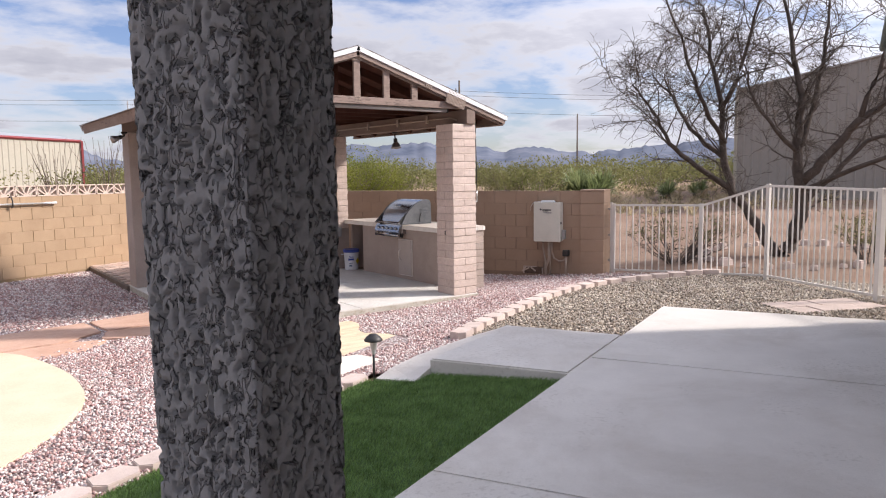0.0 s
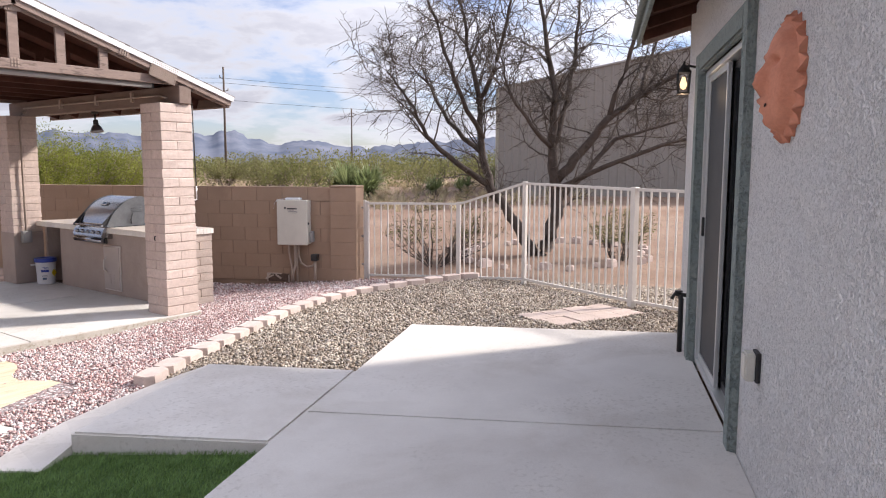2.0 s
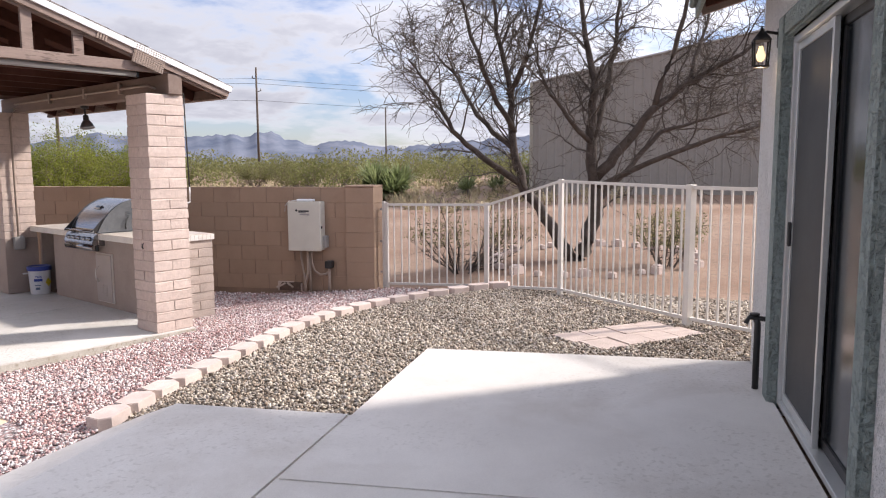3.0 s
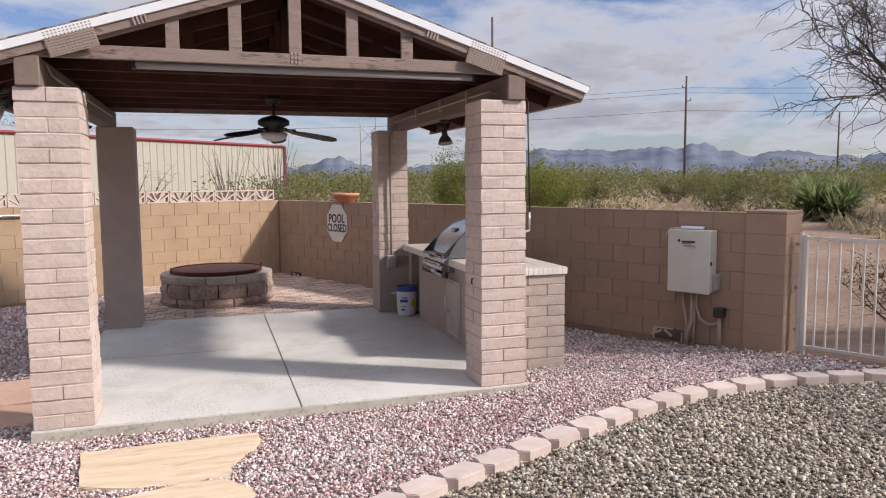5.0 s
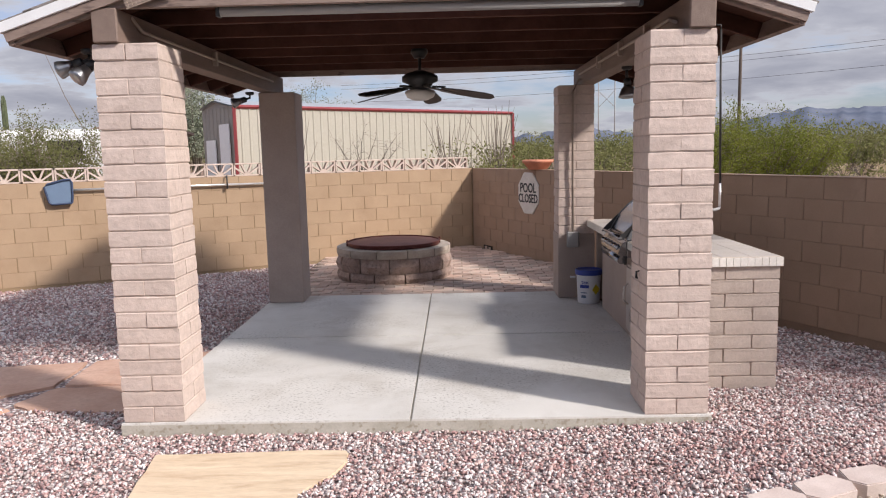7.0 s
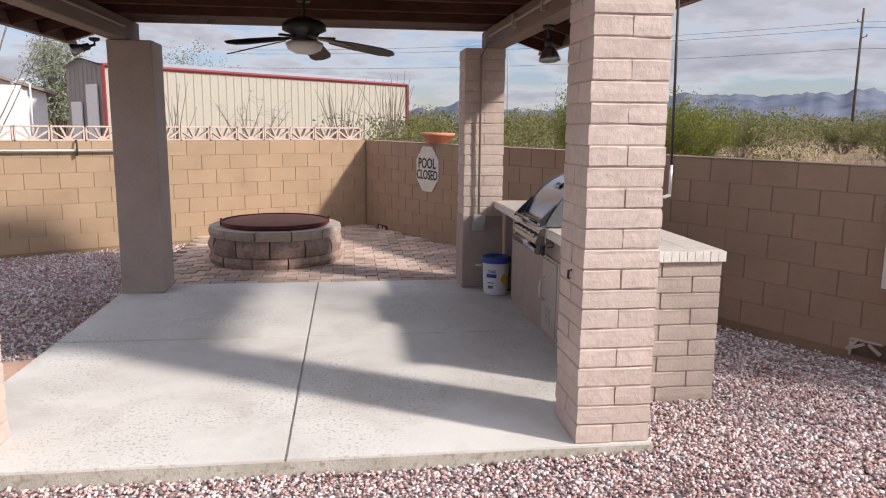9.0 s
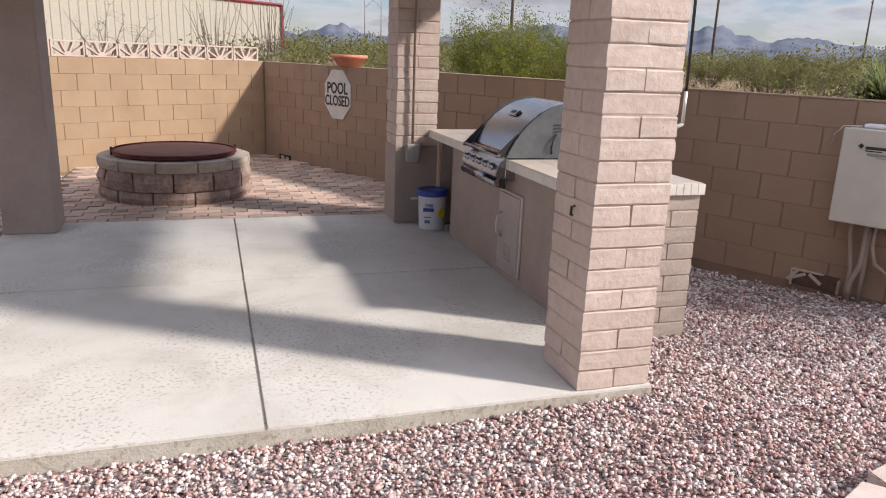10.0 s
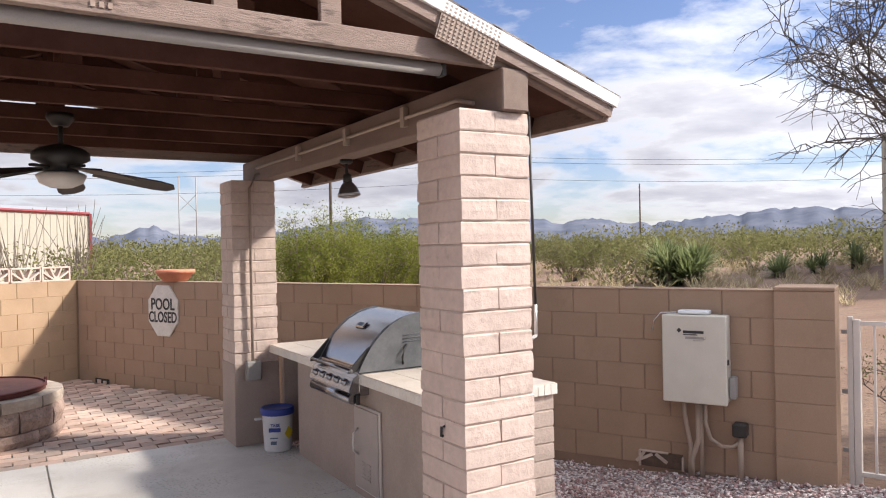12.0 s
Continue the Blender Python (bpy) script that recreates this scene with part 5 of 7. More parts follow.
def build_control_box():
    b = empty("pool_control_box", YARD @ pose(RW, 4.07, 0.5, 0, 0, -90))
    tagged(b, "beige pool control cabinet on the brown wall with conduits below", "control box")
    # local x to the right when facing the wall, -y towards the yard
    part("cabinet", box(-0.23, 0.23, -0.17, -0.02, 0.01, 0.66, 0.006), M_PVC, b)
    part("cover", box(-0.235, 0.235, -0.195, -0.168, 0.0, 0.665, 0.008), M_PVC, b, "hinged beige cover")
    part("latch", box(0.232, 0.245, -0.18, -0.15, 0.30, 0.34, 0.003), M_BLACK, b)
    part("side_box", box(0.235, 0.28, -0.12, -0.02, 0.04, 0.2, 0.005), M_GREYBOX, b, "small grey side box")
    part("antenna_unit", box(-0.13, 0.10, -0.13, -0.03, 0.665, 0.695, 0.008), M_BUCKET, b, "white receiver on top")
    part("wire", tube([(-0.15, -0.09, 0.675), (-0.28, -0.05, 0.665), (-0.34, -0.03, 0.60), (-0.36, -0.01, 0.52)], 0.004, 6), M_BUCKET, b)
    logo = bmesh.new()
    box(-0.022, 0.022, -0.1985, -0.1955, -0.022, 0.022, 0, logo, Matrix.Translation((-0.105, 0, 0.548)) @ Matrix.Rotation(radians(45), 4, "Y") @ Matrix.Diagonal((0.6, 1, 0.6, 1)))
    box(-0.075, 0.075, -0.198, -0.1955, 0.528, 0.548, 0, logo)
    box(-0.075, 0.03, -0.198, -0.1955, 0.514, 0.521, 0, logo)
    part("printed_mark", logo, M_INK, b, "dark printed mark")
    lg = bmesh.new()
    box(-0.06, 0.075, -0.198, -0.1955, 0.485, 0.503, 0, lg)
    tube([(0.0, -0.197, 0.473), (0.06, -0.197, 0.475), (0.092, -0.197, 0.492), (0.085, -0.197, 0.503)], 0.0025, 5, lg)
    part("printed_mark", lg, M_GREYBOX, b, "grey printed swoosh")
    for pts, r in ((((-0.10, -0.09, 0.02), (-0.10, -0.09, -0.1), (-0.06, -0.08, -0.35), (-0.07, -0.07, -0.60)), 0.016), (((0.0, -0.09, 0.02), (0.0, -0.09, -0.3), (-0.05, -0.08, -0.45), (-0.05, -0.07, -0.60)), 0.019), (((0.02, -0.07, 0.02), (0.02, -0.07, -0.60)), 0.016),
                   (((0.06, -0.09, 0.02), (0.055, -0.09, -0.16), (0.09, -0.085, -0.28), (0.17, -0.08, -0.33), (0.25, -0.08, -0.32), (0.285, -0.075, -0.29)), 0.014)):
        part("conduit", tube(pts, r, 10), M_CONDUIT, b, "tan flexible conduit")
    part("stub_pipe", tube([(0.30, -0.075, -0.6), (0.30, -0.075, -0.22)], 0.021, 12), M_CONDUIT, b, "tan standpipe")
    part("outlet_cover", box(0.25, 0.35, -0.125, -0.02, -0.24, -0.14, 0.01), M_BLACK, b, "black outlet cover")
    # broken block at the foot of the wall
    h = empty("broken_drain_block", YARD @ pose(RW, 4.38, 0.0, 0, 0, -90))
    tagged(h, "broken pierced drain block at the foot of the wall", "drain block")
    # flat slab on the wall face; the hollow's shade is in its colour
    part("shade_slab", box(-0.16, 0.17, -0.012, 0.0, -0.075, 0.045), M_BREAK, h, "rough brown slab, the hollow's shade in its colour")
    fb = bmesh.new()
    for a, b2, c, d in ((-0.17, 0.06, 0.04, 0.052), (-0.175, -0.158, -0.08, 0.05), (0.165, 0.182, -0.08, 0.03)):
        box(a, b2, -0.03, 0.0, c, d, 0.003, fb)
    for a in (-0.5, 0.6, -0.9):
        box(-0.055, 0.055, -0.028, -0.012, -0.012, 0.012, 0.002, fb, Matrix.Translation((-0.06 + 0.11 * a, 0, 0.0)) @ Matrix.Rotation(a, 4, "Y"))
    part("ribs", fb, M_ENDBLOCK, h, "broken concrete ribs")
    v = empty("wall_drain", YARD @ pose(RW, 11.78, 0.0, 0, 0, -90))
    tagged(v, "small dark drain opening low in the wall", "drain")
    # thin dark slab in place of the drain's shaded opening
    part("shade_slab", box(-0.15, 0.15, -0.008, 0, -0.045, 0.045), M_HOLESHADE, v)
    part("rib", box(-0.10, -0.02, -0.014, -0.006, -0.03, 0.03, 0.002), M_SCREEN, v)
    part("rib", box(0.03, 0.10, -0.014, -0.006, -0.03, 0.02, 0.002), M_SCREEN, v)


def build_pool_pole():
    p = empty("pool_skimmer", YARD @ pose(6.4, LW - 0.05, 1.235))
    tagged(p, "blue pool skimmer on a long pole hung along the wall", "pool skimmer")
    part("pole", tube([(-1.45, 0, 0.01), (1.42, 0, -0.005)], 0.016, 12), M_POLE, p, "pale aluminium pole")
    part("pole_grip", tube([(1.2, 0, -0.004), (1.45, 0, -0.005)], 0.019, 12), M_BUCKET, p)
    out = [(-1.47, -0.17), (-1.455, -0.1), (-1.45, 0.11), (-1.47, 0.155), (-1.55, 0.15), (-1.76, 0.095), (-1.79, 0.06), (-1.775, -0.02), (-1.745, -0.15), (-1.71, -0.18)]
    part("net", prism([(x, z) for x, z in out], -0.015, 0.02, m=Matrix(((1, 0, 0, 0), (0, 0, 1, 0), (0, 1, 0, 0), (0, 0, 0, 1))), bevel=0.006), M_SKIM, p, "slate-blue skimmer net")
    part("net_rim", tube([(x, -0.025, z) for x, z in out + out[:1]], 0.014, 8, caps=False), M_BLUERIM, p, "dark blue rim")
    for x in (-0.85, 0.62):
        h = part("hook", tube([(x, 0.05, 0.12), (x, -0.0, 0.13), (x, -0.03, 0.06), (x, -0.035, -0.05), (x, 0.0, -0.06), (x, 0.02, -0.03)], 0.012, 8), M_BLACK, p, "black pole hook")


def build_flower_pot():
    p = empty("flower_planter", Matrix.Translation((-1.62, 11.55, -0.09)))
    tagged(p, "small clump of orange and yellow flowers by the wall", "flowers")
    part("bowl", lathe([(0.14, 0), (0.20, 0.09), (0.21, 0.11), (0.19, 0.11), (0.05, 0.09)], 24), M_SAND, p)
    rnd = random.Random(2)
    lf, fl = bmesh.new(), bmesh.new()
    for k in range(90):
        a, r = rnd.uniform(0, 6.28), rnd.uniform(0.02, 0.2)
        base = Vector((r * 0.6 * math.cos(a), r * 0.6 * math.sin(a), 0.09))
        tip = Vector((r * 1.1 * math.cos(a), r * 1.1 * math.sin(a), 0.12 + rnd.uniform(0.02, 0.14)))
        tube([base, tip], [0.004, 0.002], 3, lf, caps=False)
        if k % 2:
            m = Matrix.Translation(tip) @ Euler((rnd.uniform(-0.7, 0.7), rnd.uniform(-0.7, 0.7), 0)).to_matrix().to_4x4()
            lathe([(0.004, -0.006), (0.026, 0.006), (0.028, 0.01), (0.008, 0.004)], 8, fl, m)
    part("leaves", lf, M_YUCCA, p)
    part("blossoms", fl, M_FLOWER, p, "orange-yellow blossoms")


def build_solar_light():
    s = empty("solar_path_light", Matrix.Translation((2.33, 4.72, ground_z(2.33, 4.72))) @ Matrix.Diagonal((0.8, 0.8, 0.97, 1)))
    tagged(s, "black solar path light on a stake at the turf edge", "path light")
    part("stake", tube([(0, 0, -0.05), (0, 0, 0.22)], 0.012, 10), M_BLACK, s)
    part("collar", lathe([(0.016, 0.20), (0.024, 0.22), (0.024, 0.235), (0.03, 0.24)], 16), M_FRAME, s)
    part("lens", lathe([(0.028, 0.24), (0.042, 0.315), (0.042, 0.32)], 20), M_FROST, s, "clear ribbed lens")
    part("cap", lathe([(0.092, 0.315), (0.094, 0.325), (0.07, 0.35), (0.045, 0.365), (0.04, 0.37), (0.004, 0.372)], 28), M_BLACK, s, "black domed cap")


# ---- paving pieces ----


def edger_mesh():
    out = [(-0.145, -0.02), (-0.10, -0.085), (0.10, -0.085), (0.145, -0.02), (0.105, 0.085), (-0.105, 0.085)]
    return mesh_of("edger_block", prism(out, 0, 0.095, bevel=0.005), M_EDGER)


def along_line(line, step):
    pts, carry = [], 0.0
    for (a, b), (c, d) in zip(line, line[1:]):
        n = math.hypot(c - a, d - b)
        t = carry
        while t < n:
            pts.append((a + (c - a) * t / n, b + (d - b) * t / n, math.atan2(d - b, c - a)))
            t += step
        carry = t - n
    return pts


def build_edgers():
    me = edger_mesh()
    rnd = random.Random(4)

    def one(u, v, a, z, group):
        ob = new("edging_block", me)
        ob.matrix_world = YARD @ pose(u, v, z, rnd.uniform(-1.5, 1.5), rnd.uniform(-1.5, 1.5)) @ rotz(a + rnd.uniform(-0.05, 0.05))
        tagged(ob, "pinkish concrete edging block set in the gravel", "edging block", group)
    for u, v, a in along_line(EDGE_LINE, 0.285):
        one(u, v, a, float(height(u, v)) - 0.012, "gravel edging")
    for u, v, a in along_line([(-2.0, 3.33), (2.4, 3.36), (4.15, 3.22)], 0.30):
        one(u, v, a, float(height(u, v)) - 0.045, "turf edging")


def flat_stone(name, pts, z, mat, label, cat="flagstone", group="", thick=0.05):
    """An irregular slab with a broken, softened outline, in world plan coordinates."""
    rnd = random.Random(len(pts) + int(abs(pts[0][0]) * 100))
    out = []
    for (a, b), (c, d) in zip(pts, pts[1:] + pts[:1]):
        for k in range(5):
            t = k / 5
            j = 0.0 if k == 0 else rnd.uniform(-0.018, 0.018)
            n = math.hypot(c - a, d - b) or 1
            out.append((a + (c - a) * t - (d - b) / n * j, b + (d - b) * t + (c - a) / n * j))
    cx, cy = sum(p[0] for p in out) / len(out), sum(p[1] for p in out) / len(out)
    ob = part(name, prism([(x - cx, y - cy) for x, y in out], -thick, 0.0, bevel=0.006), mat, m=Matrix.Translation((cx, cy, z)))
    return tagged(ob, label, cat, group)


def build_flags():
    y = "yellow banded sandstone stepping slab lying in the gravel"
    flat_stone("stepping_stone", STEP_A, -0.06, M_FLAGY, y, "stepping stone", "stepping stones")
    flat_stone("stepping_stone", STEP_B, -0.03, M_FLAGY, y, "stepping stone", "stepping stones")
    flat_stone("stepping_stone", STEP_C, 0.01, M_FLAGW, "pale cream sandstone stepping slab lying in the gravel", "stepping stone", "stepping stones")
    r = "pinkish red sandstone slab of the garden path"
    g = "garden path"
    flat_stone("flagstone", [(-0.05, 9.1), (0.95, 9.28), (1.02, 8.62), (0.62, 8.30), (-0.12, 8.18)], -0.072, M_FLAGR, r, group=g)
    flat_stone("flagstone", [(1.02, 9.30), (1.94, 9.55), (1.94, 8.66), (1.10, 8.64)], -0.072, M_FLAGR, r, group=g)
    flat_stone("flagstone", [(1.08, 8.58), (1.94, 8.60), (1.94, 8.02), (1.15, 8.08), (0.95, 8.22)], -0.072, M_FLAGR, r, group=g)
    flat_stone("flagstone", [(-0.10, 8.10), (0.62, 8.22), (0.98, 8.12), (0.70, 7.72), (0.10, 7.62)], -0.072, M_FLAGR, r, group=g)
    flat_stone("flagstone", [(-1.0, 9.3), (-0.12, 9.1), (-0.2, 8.2), (-1.1, 8.3)], -0.072, M_FLAGR, r, group=g)
    # curved pool deck
    pts = [(-2.6, 3.6), (-0.9, 4.0), (-0.1, 4.9), (0.33, 5.7), (0.41, 6.3), (0.34, 7.0), (0.05, 7.9), (-0.4, 8.1), (-1.2, 8.25), (-2.6, 8.3)]
    sm = []
    for k in range(len(pts)):
        p0, p1, p2, p3 = (Vector(pts[(k + j) % len(pts)]) for j in (-1, 0, 1, 2))
        for t in (0, 0.25, 0.5, 0.75):
            sm.append(tuple(0.5 * ((2 * p1) + (p2 - p0) * t + (2 * p0 - 5 * p1 + 4 * p2 - p3) * t * t + (3 * p1 - p0 - 3 * p2 + p3) * t ** 3)))
    ob = part("pool_deck", prism([(x, yy) for x, yy in sm], -0.15, 0.0, bevel=0.02), M_DECK, m=Matrix.Translation((0, 0, -0.03)))
    tagged(ob, "curved cream-yellow textured pool deck", "pool deck", kind="structure")
    # square pavers by the gate
    me = mesh_of("square_paver", box(-0.2, 0.2, -0.2, 0.2, 0, 0.05, 0.008, seg=2), M_PAVE16)
    rnd = random.Random(8)
    for i in range(4):
        for j in range(2):
            p = 8.113 + (i + 0.5) / 4 * 0.79 - (j + 0.5) / 2 * 0.39
            q = 0.894 - (i + 0.5) / 4 * 0.845 - (j + 0.5) / 2 * 0.50
            ob = new("square_paver", me)
            ob.matrix_world = HOUSE @ pose(p, q, 0.125 + rnd.uniform(0, 0.008), 0, 0, -49.3 + rnd.uniform(-2, 2)) @ Matrix.Diagonal((0.71, 0.80, 1, 1))
            tagged(ob, "square concrete stepping paver laid in the gravel by the gate", "paver", "gate pavers")


def build_pavers():
    """Interlocking pavers behind the slab, up to the two walls."""
    base_out = [(1.98, 11.66), (5.76, 11.66), (6.65, 11.9), (4.47, 16.04), (2.0, 14.82)]
    base = part("paver_floor", prism(base_out, -0.15, -0.018), M_SAND)
    tagged(base, "patio of interlocking clay-coloured pavers round the fire pit", "paving", kind="structure")
    L, W, g = 0.232, 0.128, 0.013
    zig = [(-L / 2, -W / 2), (-L / 4, -W / 2 - 0.015), (0, -W / 2), (L / 4, -W / 2 + 0.015), (L / 2, -W / 2), (L / 2, W / 2), (L / 4, W / 2 + 0.015), (0, W / 2), (-L / 4, W / 2 - 0.015), (-L / 2, W / 2)]
    me = mesh_of("paver", prism(zig, -0.05, 0.0), M_PAVER)
    spots = []

    def inside(x, y):
        n, ok = len(base_out), False
        for k in range(n):
            (a, b), (c, d) = base_out[k], base_out[(k + 1) % n]
            if (b > y) != (d > y) and x < (c - a) * (y - b) / (d - b) + a:
                ok = not ok
        return ok
    for j in range(46):
        for i in range(24):
            x = 1.9 + (i + 0.5 * (j % 2)) * (L + g)
            yy = 11.72 + j * (W + g)
            if inside(x - 0.07, yy - 0.03) and inside(x + 0.07, yy + 0.03) and inside(x, yy) and math.hypot(x - 3.3, yy - 13.05) > 0.68:
                spots.append((x, yy))
    rnd = random.Random(6)
    spots.sort(key=lambda s: s[1])
    rest_v, rest_f = [], []
    for k, (x, yy) in enumerate(spots):
        z = rnd.uniform(-0.004, 0.002)
        if k < 300:
            piece("paver", me, base, pose(x, yy, z, rnd.uniform(-0.5, 0.5), rnd.uniform(-0.5, 0.5), rnd.uniform(-0.8, 0.8)))
        else:
            rest_v.append((x, yy, z))
    bm = bmesh.new()
    for x, yy, z in rest_v:
        lo = [bm.verts.new((x + a, yy + b, z - 0.03)) for a, b in zig]
        hi = [bm.verts.new((x + a, yy + b, z)) for a, b in zig]
        bm.faces.new(hi)
        for k in range(10):
            bm.faces.new((lo[k], lo[(k + 1) % 10], hi[(k + 1) % 10], hi[k]))
    ob = part("far_pavers", bm, M_PAVERS, base)
    tagged(ob, kind="stuff")


# ---- things on the house ----


def build_sun_face():
    s = empty("sun_face_plaque", HOUSE @ pose(4.02, WALLQ, 2.005, 90, 0, 180))
    tagged(s, "terracotta sun-face plaque hanging on the stucco wall", "wall plaque")
    bm = bmesh.new()
    n, rings = 64, 14
    grid = []
    for r in range(rings + 1):
        t = r / rings
        row = []
        for k in range(n):
            a = k * 2 * math.pi / n
            ray = 0.228 + 0.036 * (1 - abs(((k / n * 20) % 1) * 2 - 1))
            rad = ray * t
            x, y = rad * math.cos(a), rad * math.sin(a)
            face = max(0.0, 1 - (x / 0.175) ** 2 - (y / 0.20) ** 2)
            z = 0.016 + 0.07 * face ** 0.3
            z += 0.055 * math.exp(-((x / 0.03) ** 2)) * math.exp(-(((y + 0.01) / 0.06) ** 2)) * (1.0 if y > -0.05 else 0.5)
            z += 0.034 * math.exp(-((x / 0.05) ** 2) - (((y + 0.085) / 0.014) ** 2)) + 0.034 * math.exp(-((x / 0.045) ** 2) - (((y + 0.12) / 0.014) ** 2))
            z += 0.03 * math.exp(-((x / 0.045) ** 2) - (((y + 0.17) / 0.03) ** 2))
            for sx in (-1, 1):
                z -= 0.04 * math.exp(-(((x - sx * 0.07) / 0.038) ** 2) - (((y - 0.06) / 0.012) ** 2))
                z += 0.012 * math.exp(-(((x - sx * 0.075) / 0.05) ** 2) - (((y - 0.095) / 0.012) ** 2))
            if t > 0.8:
                z += 0.022 * math.sin((k / n * 20) * 2 * math.pi + 1.0) * (t - 0.8) * 5
            row.append(bm.verts.new((x, y, max(z, 0.004))))
        grid.append(row)
    for r0, r1 in zip(grid[1:], grid[2:]):
        for k in range(n):
            f = bm.faces.new((r0[k], r0[(k + 1) % n], r1[(k + 1) % n], r1[k]))
            f.smooth = True
    bm.faces.new(grid[1])
    back = [bm.verts.new((v.co.x, v.co.y, 0.0)) for v in grid[-1]]
    for k in range(n):
        bm.faces.new((grid[-1][k], grid[-1][(k + 1) % n], back[(k + 1) % n], back[k]))
    for v in grid[0]:
        bm.verts.remove(v)
    part("plaque", bm, M_TERRA, s)
    # near-black discs colour in the shade of the eye and mouth slots
    eyes = bmesh.new()
    for sx in (-1, 1):
        lathe([(0.004, 0.006), (0.036, 0.004), (0.004, -0.004)], 12, eyes, Matrix.Translation((sx * 0.07, 0.06, 0.047)) @ Matrix.Diagonal((1, 0.5, 1, 1)))
    lathe([(0.004, 0.008), (0.048, 0.004), (0.004, -0.004)], 12, eyes, Matrix.Translation((0, -0.102, 0.090)) @ Matrix.Diagonal((1, 0.25, 1, 1)))
    part("slot_shade", eyes, M_HOLESHADE, s, "eyes and mouth, slot shade put in the colour")


def build_lantern():
    l = empty("wall_lantern", HOUSE @ pose(6.87, WALLQ, 2.36))
    tagged(l, "small black wall lantern with a warm lit bulb", "wall lamp")
    part("back_plate", box(-0.045, 0.045, 0, 0.015, -0.02, 0.10, 0.004), M_BLACK, l)
    part("arm", tube([(0, 0.01, 0.06), (0, 0.08, 0.075), (0, 0.11, 0.06)], 0.009, 8), M_BLACK, l)
    cap = part("cap", lathe([(0.075, 0.02), (0.07, 0.03), (0.03, 0.07), (0.012, 0.085), (0.008, 0.11)], 4, m=Matrix.Translation((0, 0.11, 0)) @ rotz(radians(45))), M_BLACK, l)
    fr = bmesh.new()
    for sx in (-1, 1):
        for sy in (-1, 1):
            tube([(sx * 0.045, 0.11 + sy * 0.045, 0.02), (sx * 0.038, 0.11 + sy * 0.038, -0.13)], 0.006, 6, fr)
    box(-0.046, 0.046, 0.064, 0.156, -0.14, -0.128, 0.002, fr)
    part("cage", fr, M_BLACK, l)
    part("bulb", lathe([(0.012, -0.01), (0.016, -0.03), (0.028, -0.065), (0.02, -0.095), (0.004, -0.105)], 16, m=Matrix.Translation((0, 0.11, 0))), M_GLOW, l, "glowing warm bulb")
    lamp = new("lantern_light", bpy.data.lights.new("lantern_light", "POINT"))
    lamp.data.energy, lamp.data.color, lamp.data.shadow_soft_size = 0.7, (1.0, 0.72, 0.42), 0.03
    lamp.matrix_world = HOUSE @ pose(6.87, WALLQ + 0.11, 2.2)


def build_wall_fittings():
    o = empty("outdoor_outlet", HOUSE @ pose(4.30, WALLQ, 0.775) @ Matrix.Diagonal((0.85, 0.8, 0.8, 1)))
    tagged(o, "beige weatherproof outlet cover on the stucco wall", "outlet")
    part("plate", box(-0.055, 0.055, 0, 0.025, -0.085, 0.085, 0.004), M_BLACK, o)
    part("bubble_cover", box(-0.05, 0.05, 0.02, 0.085, -0.08, 0.08, 0.012, seg=2), M_PVC, o, "yellowed clear bubble cover")
    h = empty("hose_bib", HOUSE @ pose(6.80, WALLQ + 0.07, PATIO))
    tagged(h, "black-wrapped standpipe with hose tap by the house wall", "hose tap")
    part("pipe", tube([(0, 0, 0), (0, 0, 0.42), (0, 0.01, 0.45)], 0.02, 12), M_BLACK, h)
    part("tap", tube([(0, -0.06, 0.45), (0, 0.05, 0.46), (0, 0.07, 0.42)], 0.016, 10), M_BLACK, h)
    part("wheel", lathe([(0.03, 0.0), (0.032, 0.006), (0.03, 0.012), (0.01, 0.012)], 14, m=Matrix.Translation((0, 0.02, 0.475))), M_BLACK, h)


# ---- gate and fence ----


def fence_run(name, a, b, za, zb, ha, hb, post_a, post_b, label, cat, gap=0.105):
    """A welded picket panel from a to b (plan points), with the heights of its foot and top at either end."""
    a, b = Vector((*a, 0)), Vector((*b, 0))
    n = (b - a).length
    ang = math.atan2(b.y - a.y, b.x - a.x)
    f = empty(name, Matrix.Translation((a.x, a.y, 0)) @ rotz(ang))
    tagged(f, label, cat)
    for on, x, z, h in ((post_a, 0, za, ha), (post_b, n, zb, hb)):
        if on:
            part("post", box(x - on, x + on, -on, on, z - 0.15, h + 0.012, 0.004), M_FENCE, f)

    def rail(dz0, dz1, low):
        bm = bmesh.new()
        z0, z1 = (za, zb) if low else (ha, hb)
        c = [(0.02, z0), (n - 0.02, z1)]
        vs = [bm.verts.new((x, y, z + dz)) for x, z in c for y, dz in ((-0.016, dz0), (0.016, dz0), (0.016, dz1), (-0.016, dz1))]
        for k in range(4):
            bm.faces.new((vs[k], vs[(k + 1) % 4], vs[4 + (k + 1) % 4], vs[4 + k]))
        bm.faces.new(vs[:4])
        bm.faces.new(vs[4:])
        part("rail", bm, M_FENCE, f)
    rail(-0.03, 0.0, False)
    rail(0.05, 0.078, True)
    count = max(2, int(n / gap))
    unit = mesh_of("picket", box(-0.008, 0.008, -0.008, 0.008, 0, 1), M_FENCE)
    for k in range(1, count):
        x = n * k / count
        z0, z1 = za + (zb - za) * k / count + 0.06, ha + (hb - ha) * k / count - 0.015
        piece("picket", unit, f, Matrix.Translation((x, 0, z0)) @ Matrix.Diagonal((1, 1, z1 - z0, 1)))
    return f


